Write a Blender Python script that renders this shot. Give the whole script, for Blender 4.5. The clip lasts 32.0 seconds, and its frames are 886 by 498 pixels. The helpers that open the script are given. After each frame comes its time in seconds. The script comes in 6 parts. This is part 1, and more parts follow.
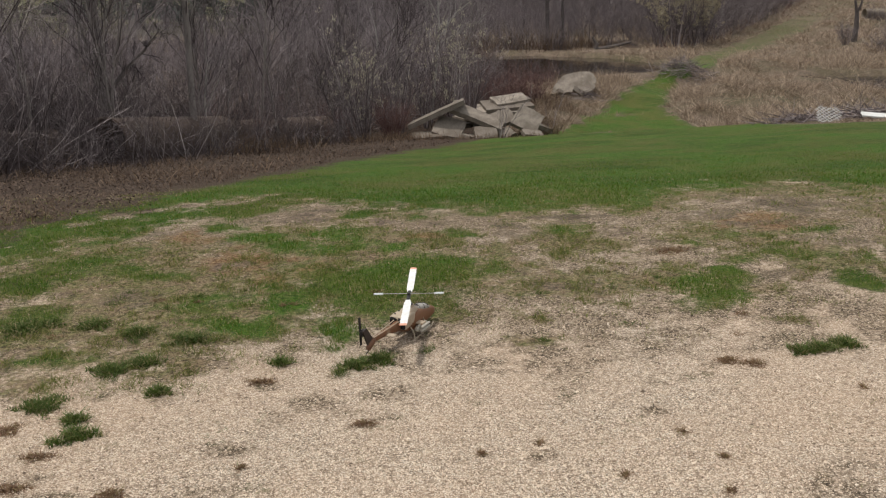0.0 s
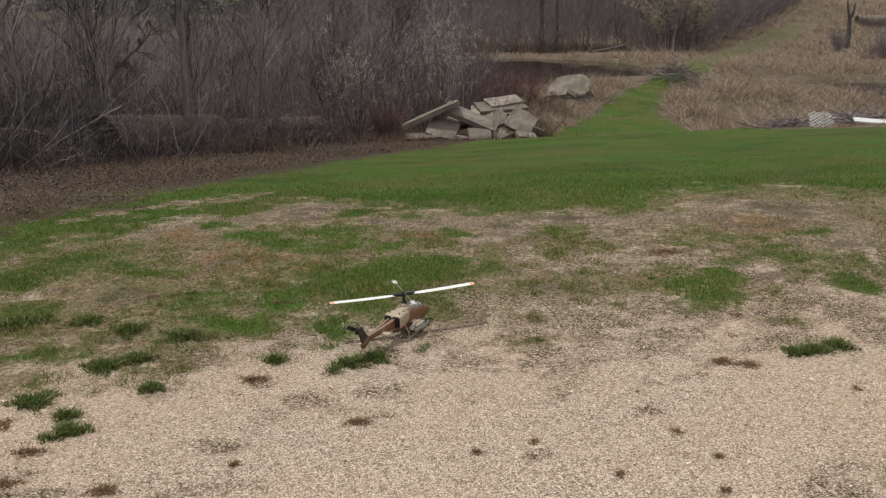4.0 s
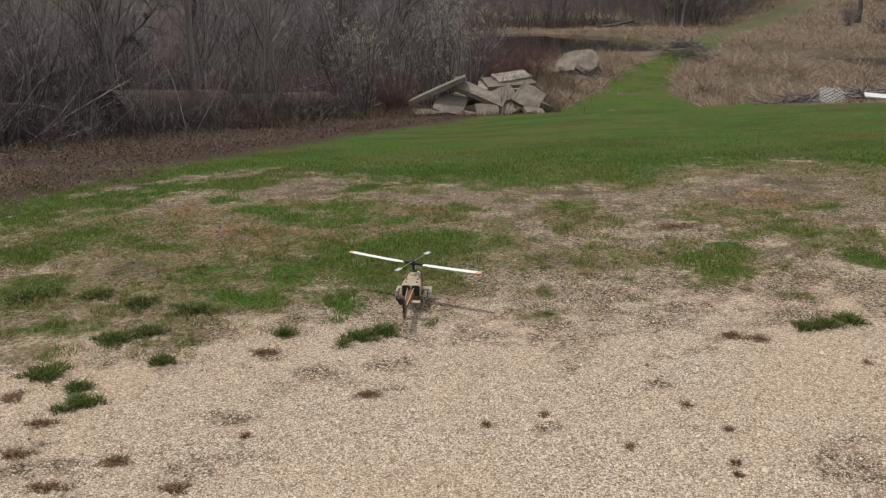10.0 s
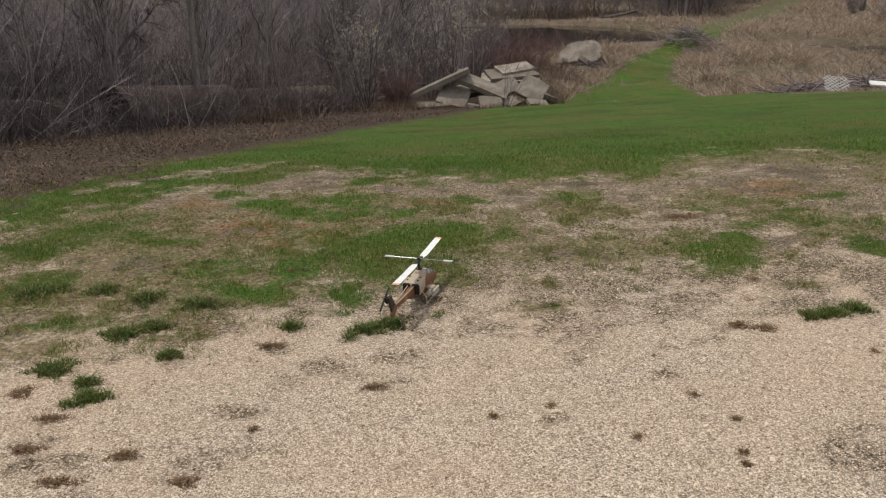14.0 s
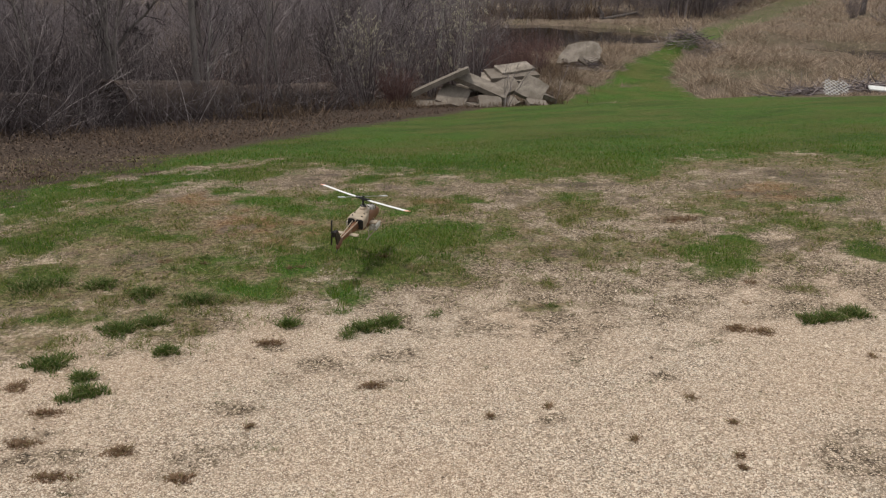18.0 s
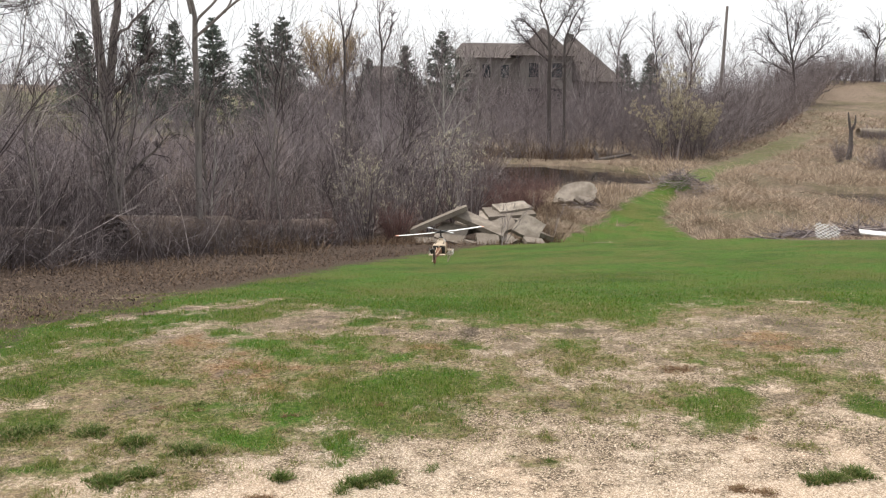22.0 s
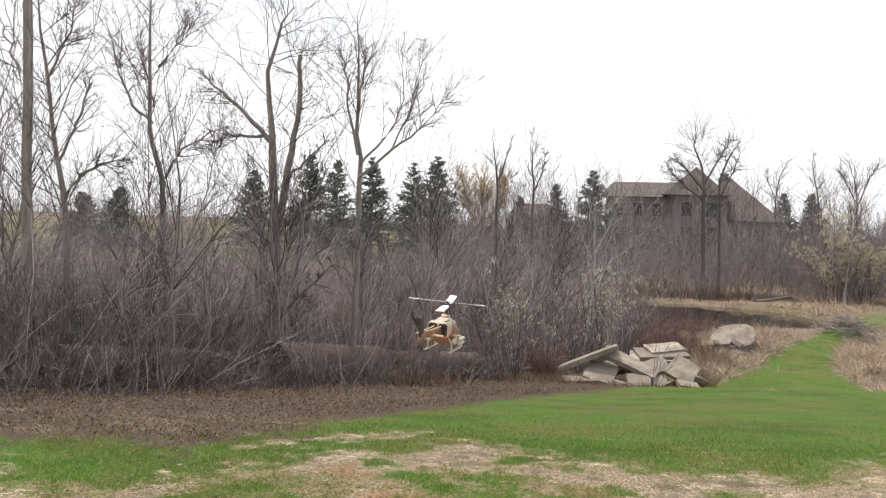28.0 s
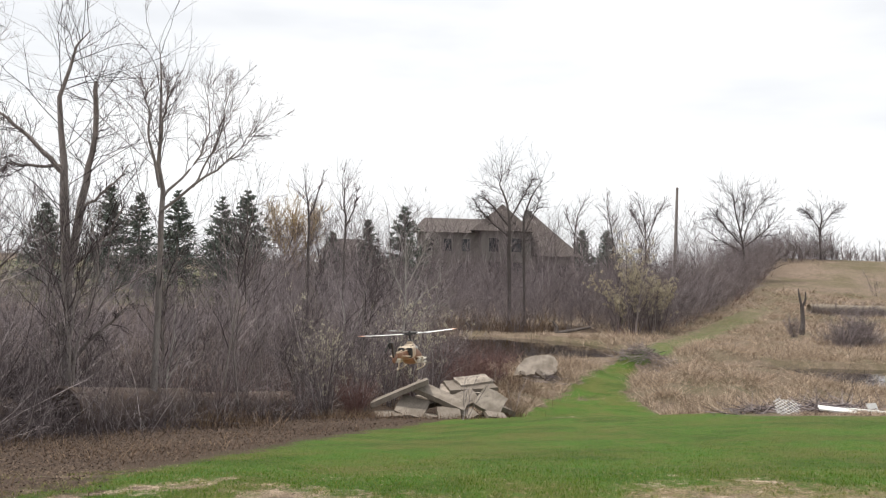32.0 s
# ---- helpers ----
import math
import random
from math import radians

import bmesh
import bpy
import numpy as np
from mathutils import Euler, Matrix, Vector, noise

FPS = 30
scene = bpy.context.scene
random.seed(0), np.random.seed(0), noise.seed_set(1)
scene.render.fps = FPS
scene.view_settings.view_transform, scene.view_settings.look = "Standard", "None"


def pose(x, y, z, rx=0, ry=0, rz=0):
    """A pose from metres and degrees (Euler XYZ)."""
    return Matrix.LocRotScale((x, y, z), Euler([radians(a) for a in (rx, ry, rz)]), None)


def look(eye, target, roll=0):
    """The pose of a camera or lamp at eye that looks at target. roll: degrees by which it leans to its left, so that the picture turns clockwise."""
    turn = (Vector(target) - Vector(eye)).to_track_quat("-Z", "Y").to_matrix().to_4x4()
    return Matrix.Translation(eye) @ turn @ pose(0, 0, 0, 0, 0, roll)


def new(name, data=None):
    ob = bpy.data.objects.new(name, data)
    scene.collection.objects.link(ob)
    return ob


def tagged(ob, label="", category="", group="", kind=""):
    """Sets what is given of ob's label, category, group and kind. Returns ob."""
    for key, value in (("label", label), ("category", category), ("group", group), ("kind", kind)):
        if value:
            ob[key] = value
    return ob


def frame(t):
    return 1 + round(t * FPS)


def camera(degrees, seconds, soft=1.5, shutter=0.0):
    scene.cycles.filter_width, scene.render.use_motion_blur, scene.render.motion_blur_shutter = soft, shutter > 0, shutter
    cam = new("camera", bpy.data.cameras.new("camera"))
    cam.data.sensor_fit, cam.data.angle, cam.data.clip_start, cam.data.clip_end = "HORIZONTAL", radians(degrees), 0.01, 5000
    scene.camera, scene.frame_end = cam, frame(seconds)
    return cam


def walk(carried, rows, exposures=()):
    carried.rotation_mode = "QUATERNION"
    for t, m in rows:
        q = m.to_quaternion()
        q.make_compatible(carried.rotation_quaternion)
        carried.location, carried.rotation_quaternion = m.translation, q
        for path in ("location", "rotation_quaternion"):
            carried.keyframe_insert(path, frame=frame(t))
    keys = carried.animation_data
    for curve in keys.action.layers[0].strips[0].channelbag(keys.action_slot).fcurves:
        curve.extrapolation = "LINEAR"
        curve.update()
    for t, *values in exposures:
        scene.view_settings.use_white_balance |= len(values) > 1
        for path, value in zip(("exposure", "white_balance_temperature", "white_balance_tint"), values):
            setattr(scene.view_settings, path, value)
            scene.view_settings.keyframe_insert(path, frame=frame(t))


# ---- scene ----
# ---- camera ----
cam = camera(54.36, 32.0, soft=1.2)
PATH = [
    (0.0, 0.0386, 0.0013, 1.5850, 72.989, 0.530, -0.160),
    (0.5, 0.0433, 0.0022, 1.5854, 73.123, 0.817, -0.371),
    (1.0, 0.0401, 0.0003, 1.5850, 73.241, 1.046, -0.571),
    (1.5, 0.0387, 0.0038, 1.5819, 73.240, 0.944, -0.552),
    (2.0, 0.0265, 0.0033, 1.5835, 73.452, 0.623, -0.704),
    (2.5, 0.0243, -0.0003, 1.5805, 73.365, 0.289, -0.403),
    (4.5, 0.0204, 0.0033, 1.5669, 72.778, -0.279, -0.447),
    (5.0, 0.0154, 0.0036, 1.5628, 72.293, -0.132, -0.063),
    (5.5, 0.0168, 0.0081, 1.5611, 71.963, -0.183, -0.025),
    (6.0, 0.0196, 0.0089, 1.5598, 71.862, -0.108, -0.232),
    (6.5, 0.0165, 0.0081, 1.5600, 71.857, -0.095, -0.383),
    (7.0, 0.0150, 0.0077, 1.5595, 71.800, -0.081, -0.213),
    (7.5, 0.0106, 0.0068, 1.5589, 71.695, -0.226, 0.005),
    (8.0, 0.0100, 0.0035, 1.5597, 71.681, -0.395, 0.097),
    (8.5, 0.0115, 0.0068, 1.5573, 71.662, -0.325, 0.012),
    (9.0, 0.0150, 0.0071, 1.5552, 71.638, -0.226, -0.089),
    (9.5, 0.0099, 0.0067, 1.5559, 71.642, -0.089, -0.106),
    (10.0, 0.0101, 0.0062, 1.5554, 71.547, -0.082, -0.061),
    (10.5, 0.0122, 0.0053, 1.5561, 71.571, 0.155, -0.165),
    (11.0, 0.0089, 0.0075, 1.5554, 71.536, 0.184, -0.193),
    (11.5, 0.0100, 0.0082, 1.5530, 71.444, 0.311, -0.119),
    (12.0, 0.0091, 0.0082, 1.5542, 71.284, 0.303, 0.022),
    (12.5, 0.0124, 0.0066, 1.5519, 71.176, 0.434, 0.020),
    (13.0, 0.0089, 0.0061, 1.5495, 71.052, 0.581, -0.044),
    (13.5, 0.0044, 0.0054, 1.5538, 70.863, 0.551, 0.032),
    (14.0, 0.0058, 0.0065, 1.5526, 71.076, 0.528, 0.047),
    (14.5, 0.0027, 0.0076, 1.5513, 71.305, 0.181, 0.101),
    (16.5, -0.0012, 0.0116, 1.5432, 70.871, -0.391, -0.027),
    (17.0, -0.0023, 0.0123, 1.5511, 70.874, -0.239, -0.049),
    (17.5, -0.0039, 0.0111, 1.5482, 70.969, -0.335, 0.071),
    (18.0, -0.0007, 0.0115, 1.5528, 70.999, -0.255, 0.124),
    (18.5, -0.0032, 0.0132, 1.5621, 71.356, -0.217, 0.089),
    (19.0, -0.0036, 0.0108, 1.5789, 73.579, -0.637, 0.377),
    (19.5, -0.0134, 0.0046, 1.5792, 74.617, -0.769, 1.137),
    (20.0, -0.0157, 0.0057, 1.5816, 74.457, -1.011, 1.551),
    (20.5, -0.0168, 0.0070, 1.5840, 74.743, -0.875, 1.706),
    (21.0, -0.0210, 0.0044, 1.6012, 75.422, -0.734, 1.920),
    (21.5, -0.0129, 0.0073, 1.6241, 78.043, -0.912, 1.498),
    (22.0, -0.0066, 0.0146, 1.6426, 79.784, -1.028, 0.126),
    (22.5, 0.0112, 0.0274, 1.6393, 80.712, -1.132, -1.932),
    (23.0, 0.0226, 0.0308, 1.6479, 81.506, -0.791, -3.127),
    (23.5, 0.0193, 0.0216, 1.6429, 81.804, -0.764, -3.330),
    (24.0, 0.0196, 0.0239, 1.6372, 81.094, -0.953, -3.297),
    (24.5, 0.0015, 0.0144, 1.6665, 82.541, -0.672, -2.207),
    (25.0, -0.0218, -0.0031, 1.6782, 84.250, -0.654, 0.871),
    (25.5, -0.0449, -0.0148, 1.6768, 85.438, -0.962, 3.443),
    (26.0, -0.0619, -0.0133, 1.6734, 85.227, -0.824, 5.708),
    (26.5, -0.0826, -0.0227, 1.6873, 86.843, -0.059, 8.288),
    (28.5, -0.0607, -0.0778, 1.6618, 88.477, -2.090, 10.018),
    (29.0, -0.0494, -0.0649, 1.6632, 87.861, -1.779, 6.833),
    (29.5, -0.0242, -0.0435, 1.6765, 88.612, -1.560, 4.395),
    (30.0, -0.0203, -0.0341, 1.6975, 90.009, -1.598, 2.061),
    (30.5, -0.0183, -0.0243, 1.7110, 91.476, -2.170, -0.932),
    (31.0, -0.0121, -0.0150, 1.7133, 92.378, -2.277, -2.802),
    (31.5, -0.0113, 0.0021, 1.6875, 91.886, -1.453, -2.570),
    (32.0, -0.0195, 0.0015, 1.6752, 91.192, -1.708, -2.404),
]
EXPOSURES = [(0.0, -0.4), (3.0, -0.48), (18.5, -0.46), (20.0, -0.36), (21.0, -0.06), (22.0, 0.34), (23.0, 0.28), (24.0, -0.06), (25.0, 0.08), (26.0, 0.27), (28.5, 0.55), (30.0, 0.57), (31.0, 0.4), (32.0, 0.3)]
walk(cam, [(t, pose(*p)) for t, *p in PATH], EXPOSURES)

# ---- sky and sun ----
SUN_UP, SUN_TURN = 70.0, 84.0  # degrees over the horizon; degrees to the left of straight ahead
world = bpy.data.worlds.new("world")
scene.world = world
world.use_nodes = True
wn, wl = world.node_tree.nodes, world.node_tree.links
sky = wn.new("ShaderNodeTexSky")
sky.sky_type, sky.sun_disc = "NISHITA", False
sky.sun_elevation, sky.sun_rotation = radians(SUN_UP), radians(-SUN_TURN)
sky.air_density, sky.dust_density = 1.0, 3.0
w_co = wn.new("ShaderNodeTexCoord")
w_map = wn.new("ShaderNodeMapping")
w_map.inputs["Scale"].default_value = (1.2, 1.2, 5.0)
w_noise = wn.new("ShaderNodeTexNoise")
w_noise.inputs["Scale"].default_value, w_noise.inputs["Detail"].default_value = 1.6, 5.0
w_ramp = wn.new("ShaderNodeValToRGB")
w_ramp.color_ramp.elements[0].position, w_ramp.color_ramp.elements[1].position = 0.33, 0.56
w_ramp.color_ramp.elements[0].color, w_ramp.color_ramp.elements[1].color = (0.72, 0.72, 0.72, 1), (1, 1, 1, 1)
w_mix = wn.new("ShaderNodeMixRGB")
w_mix.inputs[2].default_value = (12.5, 12.6, 12.8, 1)
wl.new(w_co.outputs["Generated"], w_map.inputs["Vector"])
wl.new(w_map.outputs["Vector"], w_noise.inputs["Vector"])
wl.new(w_noise.outputs["Fac"], w_ramp.inputs["Fac"])
wl.new(w_ramp.outputs["Color"], w_mix.inputs[0])
wl.new(sky.outputs["Color"], w_mix.inputs[1])
wl.new(w_mix.outputs["Color"], wn["Background"].inputs["Color"])
wn["Background"].inputs["Strength"].default_value = 0.072

sun = new("sun", bpy.data.lights.new("sun", "SUN"))
sun.data.energy, sun.data.angle, sun.data.color = 3.5, radians(6.0), (1.0, 0.95, 0.87)
up, turn = radians(SUN_UP), radians(SUN_TURN)
sun_way = Vector((-math.sin(turn) * math.cos(up), math.cos(turn) * math.cos(up), math.sin(up)))
sun.matrix_world = look(sun_way * 60, (0, 0, 0))


# ---- materials ----
def material(name, rough=0.8, metal=0.0, gloss=0.3):
    m = bpy.data.materials.new(name)
    m.use_nodes = True
    b = m.node_tree.nodes["Principled BSDF"]
    b.inputs["Roughness"].default_value, b.inputs["Metallic"].default_value = rough, metal
    b.inputs["Specular IOR Level"].default_value = gloss
    return m, m.node_tree.nodes, m.node_tree.links, b


def noise_node(n, l, vector, scale, detail=4.0, rough=0.6):
    t = n.new("ShaderNodeTexNoise")
    t.inputs["Scale"].default_value, t.inputs["Detail"].default_value, t.inputs["Roughness"].default_value = scale, detail, rough
    l.new(vector, t.inputs["Vector"])
    return t.outputs["Fac"]


def ramp(n, l, fac, stops):
    r = n.new("ShaderNodeValToRGB")
    e = r.color_ramp.elements
    while len(e) < len(stops):
        e.new(0.5)
    for k, (p, c) in enumerate(stops):
        e[k].position, e[k].color = p, (*c, 1) if len(c) == 3 else c
    l.new(fac, r.inputs["Fac"])
    return r.outputs["Color"]


def mixed(n, l, fac, a, b, how="MIX"):
    m = n.new("ShaderNodeMixRGB")
    m.blend_type = how
    for socket, v in ((m.inputs[0], fac), (m.inputs[1], a), (m.inputs[2], b)):
        if isinstance(v, (int, float)):
            socket.default_value = v
        elif isinstance(v, tuple):
            socket.default_value = (*v, 1)
        else:
            l.new(v, socket)
    return m.outputs[0]


def relief(n, l, b, fac, strength, distance):
    k = n.new("ShaderNodeBump")
    k.inputs["Strength"].default_value, k.inputs["Distance"].default_value = strength, distance
    l.new(fac, k.inputs["Height"])
    l.new(k.outputs["Normal"], b.inputs["Normal"])


def grained(name, dark, light, scale=8.0, rough=0.8, metal=0.0, depth=0.004, fine=60.0, gloss=0.3, stretch=(1, 1, 1)):
    """A surface in two tones: broad stains, fine grain and a little relief, in metres of the thing's own space."""
    m, n, l, b = material(name, rough, metal, gloss)
    co = n.new("ShaderNodeTexCoord")
    mp = n.new("ShaderNodeMapping")
    mp.inputs["Scale"].default_value = stretch
    l.new(co.outputs["Object"], mp.inputs["Vector"])
    big = noise_node(n, l, mp.outputs["Vector"], scale)
    small = noise_node(n, l, mp.outputs["Vector"], fine, 3.0, 0.7)
    c = ramp(n, l, big, ((0.3, dark), (0.7, light)))
    c = mixed(n, l, 0.45, c, ramp(n, l, small, ((0.3, tuple(0.55 * v for v in dark)), (0.7, light))))
    l.new(c, b.inputs["Base Color"])
    relief(n, l, b, small, 0.5, depth)
    return m


def blades(name, stops, rough=0.6, through_light=0.0):
    """Leaves, blades or stems: every one takes a colour of its own along the stops."""
    m, n, l, b = material(name, rough, 0.0, 0.25)
    g = n.new("ShaderNodeNewGeometry")
    l.new(ramp(n, l, g.outputs["Random Per Island"], stops), b.inputs["Base Color"])
    if through_light:
        t = n.new("ShaderNodeBsdfTranslucent")
        l.new(ramp(n, l, g.outputs["Random Per Island"], stops), t.inputs["Color"])
        mx = n.new("ShaderNodeMixShader")
        mx.inputs[0].default_value = through_light
        l.new(b.outputs[0], mx.inputs[1])
        l.new(t.outputs[0], mx.inputs[2])
        l.new(mx.outputs[0], n["Material Output"].inputs["Surface"])
    return m


def plain(name, colour, rough=0.5, metal=0.0, gloss=0.5):
    m, n, l, b = material(name, rough, metal, gloss)
    co = n.new("ShaderNodeTexCoord")
    f = noise_node(n, l, co.outputs["Object"], 45.0)
    l.new(ramp(n, l, f, ((0.25, tuple(0.8 * v for v in colour)), (0.75, tuple(min(1.0, 1.08 * v) for v in colour)))), b.inputs["Base Color"])
    return m


def ground_material():
    m, n, l, b = material("ground_cover", 0.95, 0.0, 0.15)
    co = n.new("ShaderNodeTexCoord").outputs["Object"]
    at = n.new("ShaderNodeAttribute")
    at.attribute_name = "cover"
    sp = n.new("ShaderNodeSeparateColor")
    l.new(at.outputs["Color"], sp.inputs[0])

    def layer(name):
        k = n.new("ShaderNodeAttribute")
        k.attribute_name = name
        return k.outputs["Fac"]

    def cells(scale):
        v = n.new("ShaderNodeTexVoronoi")
        v.inputs["Scale"].default_value = scale
        l.new(co, v.inputs["Vector"])
        k = n.new("ShaderNodeSeparateColor")
        l.new(v.outputs["Color"], k.inputs[0])
        return v.outputs["Distance"], k.outputs[0]

    def ragged(density, field, strong, soft):
        """Where a cover takes hold: its density against a rough field."""
        k = n.new("ShaderNodeMath")
        k.operation = "MULTIPLY_ADD"
        l.new(field, k.inputs[0])
        k.inputs[1].default_value, k.inputs[2].default_value = strong, -0.5 * strong
        a = n.new("ShaderNodeMath")
        a.operation = "ADD"
        l.new(density, a.inputs[0])
        l.new(k.outputs[0], a.inputs[1])
        return ramp(n, l, a.outputs[0], ((0.5 - soft, (0, 0, 0)), (0.5 + soft, (1, 1, 1))))

    gap, one = cells(155.0)
    coarse = cells(62.0)[1]
    fine = noise_node(n, l, co, 42.0, 6.0, 0.8)
    broad = noise_node(n, l, co, 0.8, 5.0, 0.6)
    rough_a = noise_node(n, l, co, 4.5, 12.0, 0.8)
    rough_b = noise_node(n, l, co, 7.3, 12.0, 0.82)
    rough_c = noise_node(n, l, co, 2.1, 12.0, 0.78)
    fleck = noise_node(n, l, co, 16.0, 8.0, 0.75)
    gravel = ramp(n, l, one, ((0.0, (0.1, 0.07, 0.05)), (0.25, (0.46, 0.36, 0.27)), (0.6, (0.82, 0.68, 0.53)), (1.0, (0.97, 0.9, 0.78))))
    gravel = mixed(n, l, 0.35, gravel, ramp(n, l, coarse, ((0.0, (0.13, 0.09, 0.065)), (0.3, (0.61, 0.475, 0.36)), (1.0, (0.9, 0.76, 0.61)))))
    gravel = mixed(n, l, ramp(n, l, gap, ((0.3, (0, 0, 0)), (0.7, (1, 1, 1)))), gravel, mixed(n, l, 0.7, gravel, (0.14, 0.1, 0.07)))
    warm = ramp(n, l, broad, ((0.4, (0, 0, 0)), (0.62, (0.32, 0.32, 0.32))))
    gravel = mixed(n, l, warm, gravel, (0.6, 0.42, 0.29))
    dirt = ramp(n, l, fine, ((0.38, (0.04, 0.03, 0.022)), (0.5, (0.15, 0.112, 0.078)), (0.62, (0.36, 0.285, 0.205))))
    dirt = mixed(n, l, ramp(n, l, one, ((0.72, (0, 0, 0)), (0.8, (0.8, 0.8, 0.8)))), dirt, (0.6, 0.48, 0.36))
    olive = mixed(n, l, ramp(n, l, rough_b, ((0.44, (0, 0, 0)), (0.56, (1, 1, 1)))), ramp(n, l, fine, ((0.38, (0.03, 0.038, 0.010)), (0.5, (0.10, 0.112, 0.027)), (0.62, (0.225, 0.22, 0.08)))), ramp(n, l, fine, ((0.38, (0.045, 0.03, 0.019)), (0.5, (0.16, 0.112, 0.063)), (0.62, (0.38, 0.29, 0.175)))))
    green = ramp(n, l, fine, ((0.36, (0.02, 0.053, 0.008)), (0.5, (0.053, 0.12, 0.014)), (0.64, (0.1, 0.17, 0.025))))
    yellow = ramp(n, l, fine, ((0.36, (0.045, 0.056, 0.012)), (0.5, (0.095, 0.104, 0.026)), (0.64, (0.17, 0.15, 0.055))))
    lush = noise_node(n, l, co, 0.55, 7.0, 0.62)
    green = mixed(n, l, ramp(n, l, lush, ((0.44, (0, 0, 0)), (0.6, (0.75, 0.75, 0.75)))), green, ramp(n, l, fine, ((0.36, (0.014, 0.036, 0.005)), (0.64, (0.06, 0.1, 0.014)))))
    lawn = mixed(n, l, ramp(n, l, mixed(n, l, 0.4, broad, rough_c), ((0.46, (0, 0, 0)), (0.58, (0.8, 0.8, 0.8)))), green, yellow)
    lawn = mixed(n, l, ramp(n, l, rough_b, ((0.47, (0, 0, 0)), (0.62, (0.28, 0.28, 0.28)))), lawn, olive)
    litter = mixed(n, l, broad, ramp(n, l, fine, ((0.38, (0.022, 0.016, 0.013)), (0.62, (0.088, 0.062, 0.048)))), ramp(n, l, fine, ((0.38, (0.036, 0.025, 0.02)), (0.62, (0.16, 0.115, 0.085)))))
    dry = mixed(n, l, ramp(n, l, rough_c, ((0.4, (0, 0, 0)), (0.6, (1, 1, 1)))), ramp(n, l, fine, ((0.38, (0.048, 0.036, 0.028)), (0.62, (0.2, 0.147, 0.112)))), ramp(n, l, fine, ((0.38, (0.09, 0.068, 0.052)), (0.62, (0.33, 0.256, 0.195)))))
    field = noise_node(n, l, co, 0.11, 9.0, 0.68)
    dry = mixed(n, l, ramp(n, l, field, ((0.46, (0, 0, 0)), (0.62, (0.85, 0.85, 0.85)))), dry, ramp(n, l, fine, ((0.38, (0.05, 0.045, 0.024)), (0.62, (0.14, 0.122, 0.066)))))
    c = mixed(n, l, ragged(layer("soil"), rough_a, 2.8, 0.16), gravel, dirt)
    c = mixed(n, l, mixed(n, l, 0.8, (0, 0, 0), ragged(layer("olive"), fleck, 2.6, 0.16)), c, olive)
    rusty = ramp(n, l, fine, ((0.38, (0.06, 0.032, 0.016)), (0.5, (0.2, 0.115, 0.058)), (0.62, (0.37, 0.26, 0.15))))
    c = mixed(n, l, ragged(layer("rust"), rough_b, 2.2, 0.2), c, rusty)
    c = mixed(n, l, ragged(sp.outputs[1], rough_a, 1.2, 0.12), c, litter)
    c = mixed(n, l, ragged(sp.outputs[2], rough_a, 1.2, 0.14), c, dry)
    c = mixed(n, l, ragged(sp.outputs[0], rough_a, 3.0, 0.24), c, lawn)
    l.new(c, b.inputs["Base Color"])
    h = mixed(n, l, 0.4, gap, fine)
    relief(n, l, b, h, 1.0, 0.014)
    return m


M_GROUND = ground_material()
M_STONE = blades("gravel_stone", ((0.0, (0.12, 0.085, 0.062)), (0.25, (0.42, 0.325, 0.245)), (0.65, (0.66, 0.535, 0.42)), (1.0, (0.78, 0.68, 0.56))), 0.95)
M_GRASS = blades("green_grass", ((0.0, (0.045, 0.1, 0.01)), (0.45, (0.09, 0.18, 0.017)), (0.8, (0.15, 0.215, 0.028)), (1.0, (0.25, 0.22, 0.08))), 0.6, 0.45)
M_SPRIG = blades("olive_grass", ((0.0, (0.075, 0.105, 0.018)), (0.5, (0.15, 0.185, 0.036)), (0.8, (0.24, 0.23, 0.07)), (1.0, (0.38, 0.3, 0.16))), 0.6, 0.35)
M_TUFT = blades("tuft_grass", ((0.0, (0.04, 0.072, 0.014)), (0.55, (0.095, 0.145, 0.028)), (0.8, (0.16, 0.18, 0.05)), (1.0, (0.34, 0.27, 0.15))), 0.55, 0.3)
M_BROWN_TUFT = blades("brown_grass", ((0.0, (0.13, 0.075, 0.045)), (0.6, (0.28, 0.175, 0.11)), (1.0, (0.2, 0.17, 0.075))), 0.8, 0.2)
M_THATCH = blades("brown_thatch", ((0.0, (0.17, 0.12, 0.08)), (0.45, (0.31, 0.235, 0.155)), (0.75, (0.46, 0.365, 0.25)), (1.0, (0.17, 0.18, 0.06))), 0.85, 0.15)
M_STRAW = blades("dry_straw", ((0.0, (0.1, 0.07, 0.05)), (0.5, (0.3, 0.226, 0.166)), (1.0, (0.6, 0.485, 0.37))), 0.75, 0.3)
M_WEED = blades("dead_weed", ((0.0, (0.07, 0.046, 0.034)), (0.6, (0.16, 0.108, 0.074)), (1.0, (0.29, 0.21, 0.14))), 0.8, 0.2)
M_LEAF = blades("fallen_leaf", ((0.0, (0.035, 0.024, 0.02)), (0.6, (0.088, 0.06, 0.046)), (1.0, (0.17, 0.122, 0.087))), 0.85)
M_TWIG = blades("grey_brown_twig", ((0.0, (0.06, 0.047, 0.05)), (0.55, (0.158, 0.13, 0.133)), (0.85, (0.29, 0.25, 0.25)), (1.0, (0.46, 0.41, 0.4))), 0.85)
M_RED_TWIG = blades("red_twig", ((0.0, (0.08, 0.044, 0.042)), (0.6, (0.17, 0.092, 0.085)), (1.0, (0.25, 0.165, 0.14))), 0.75)
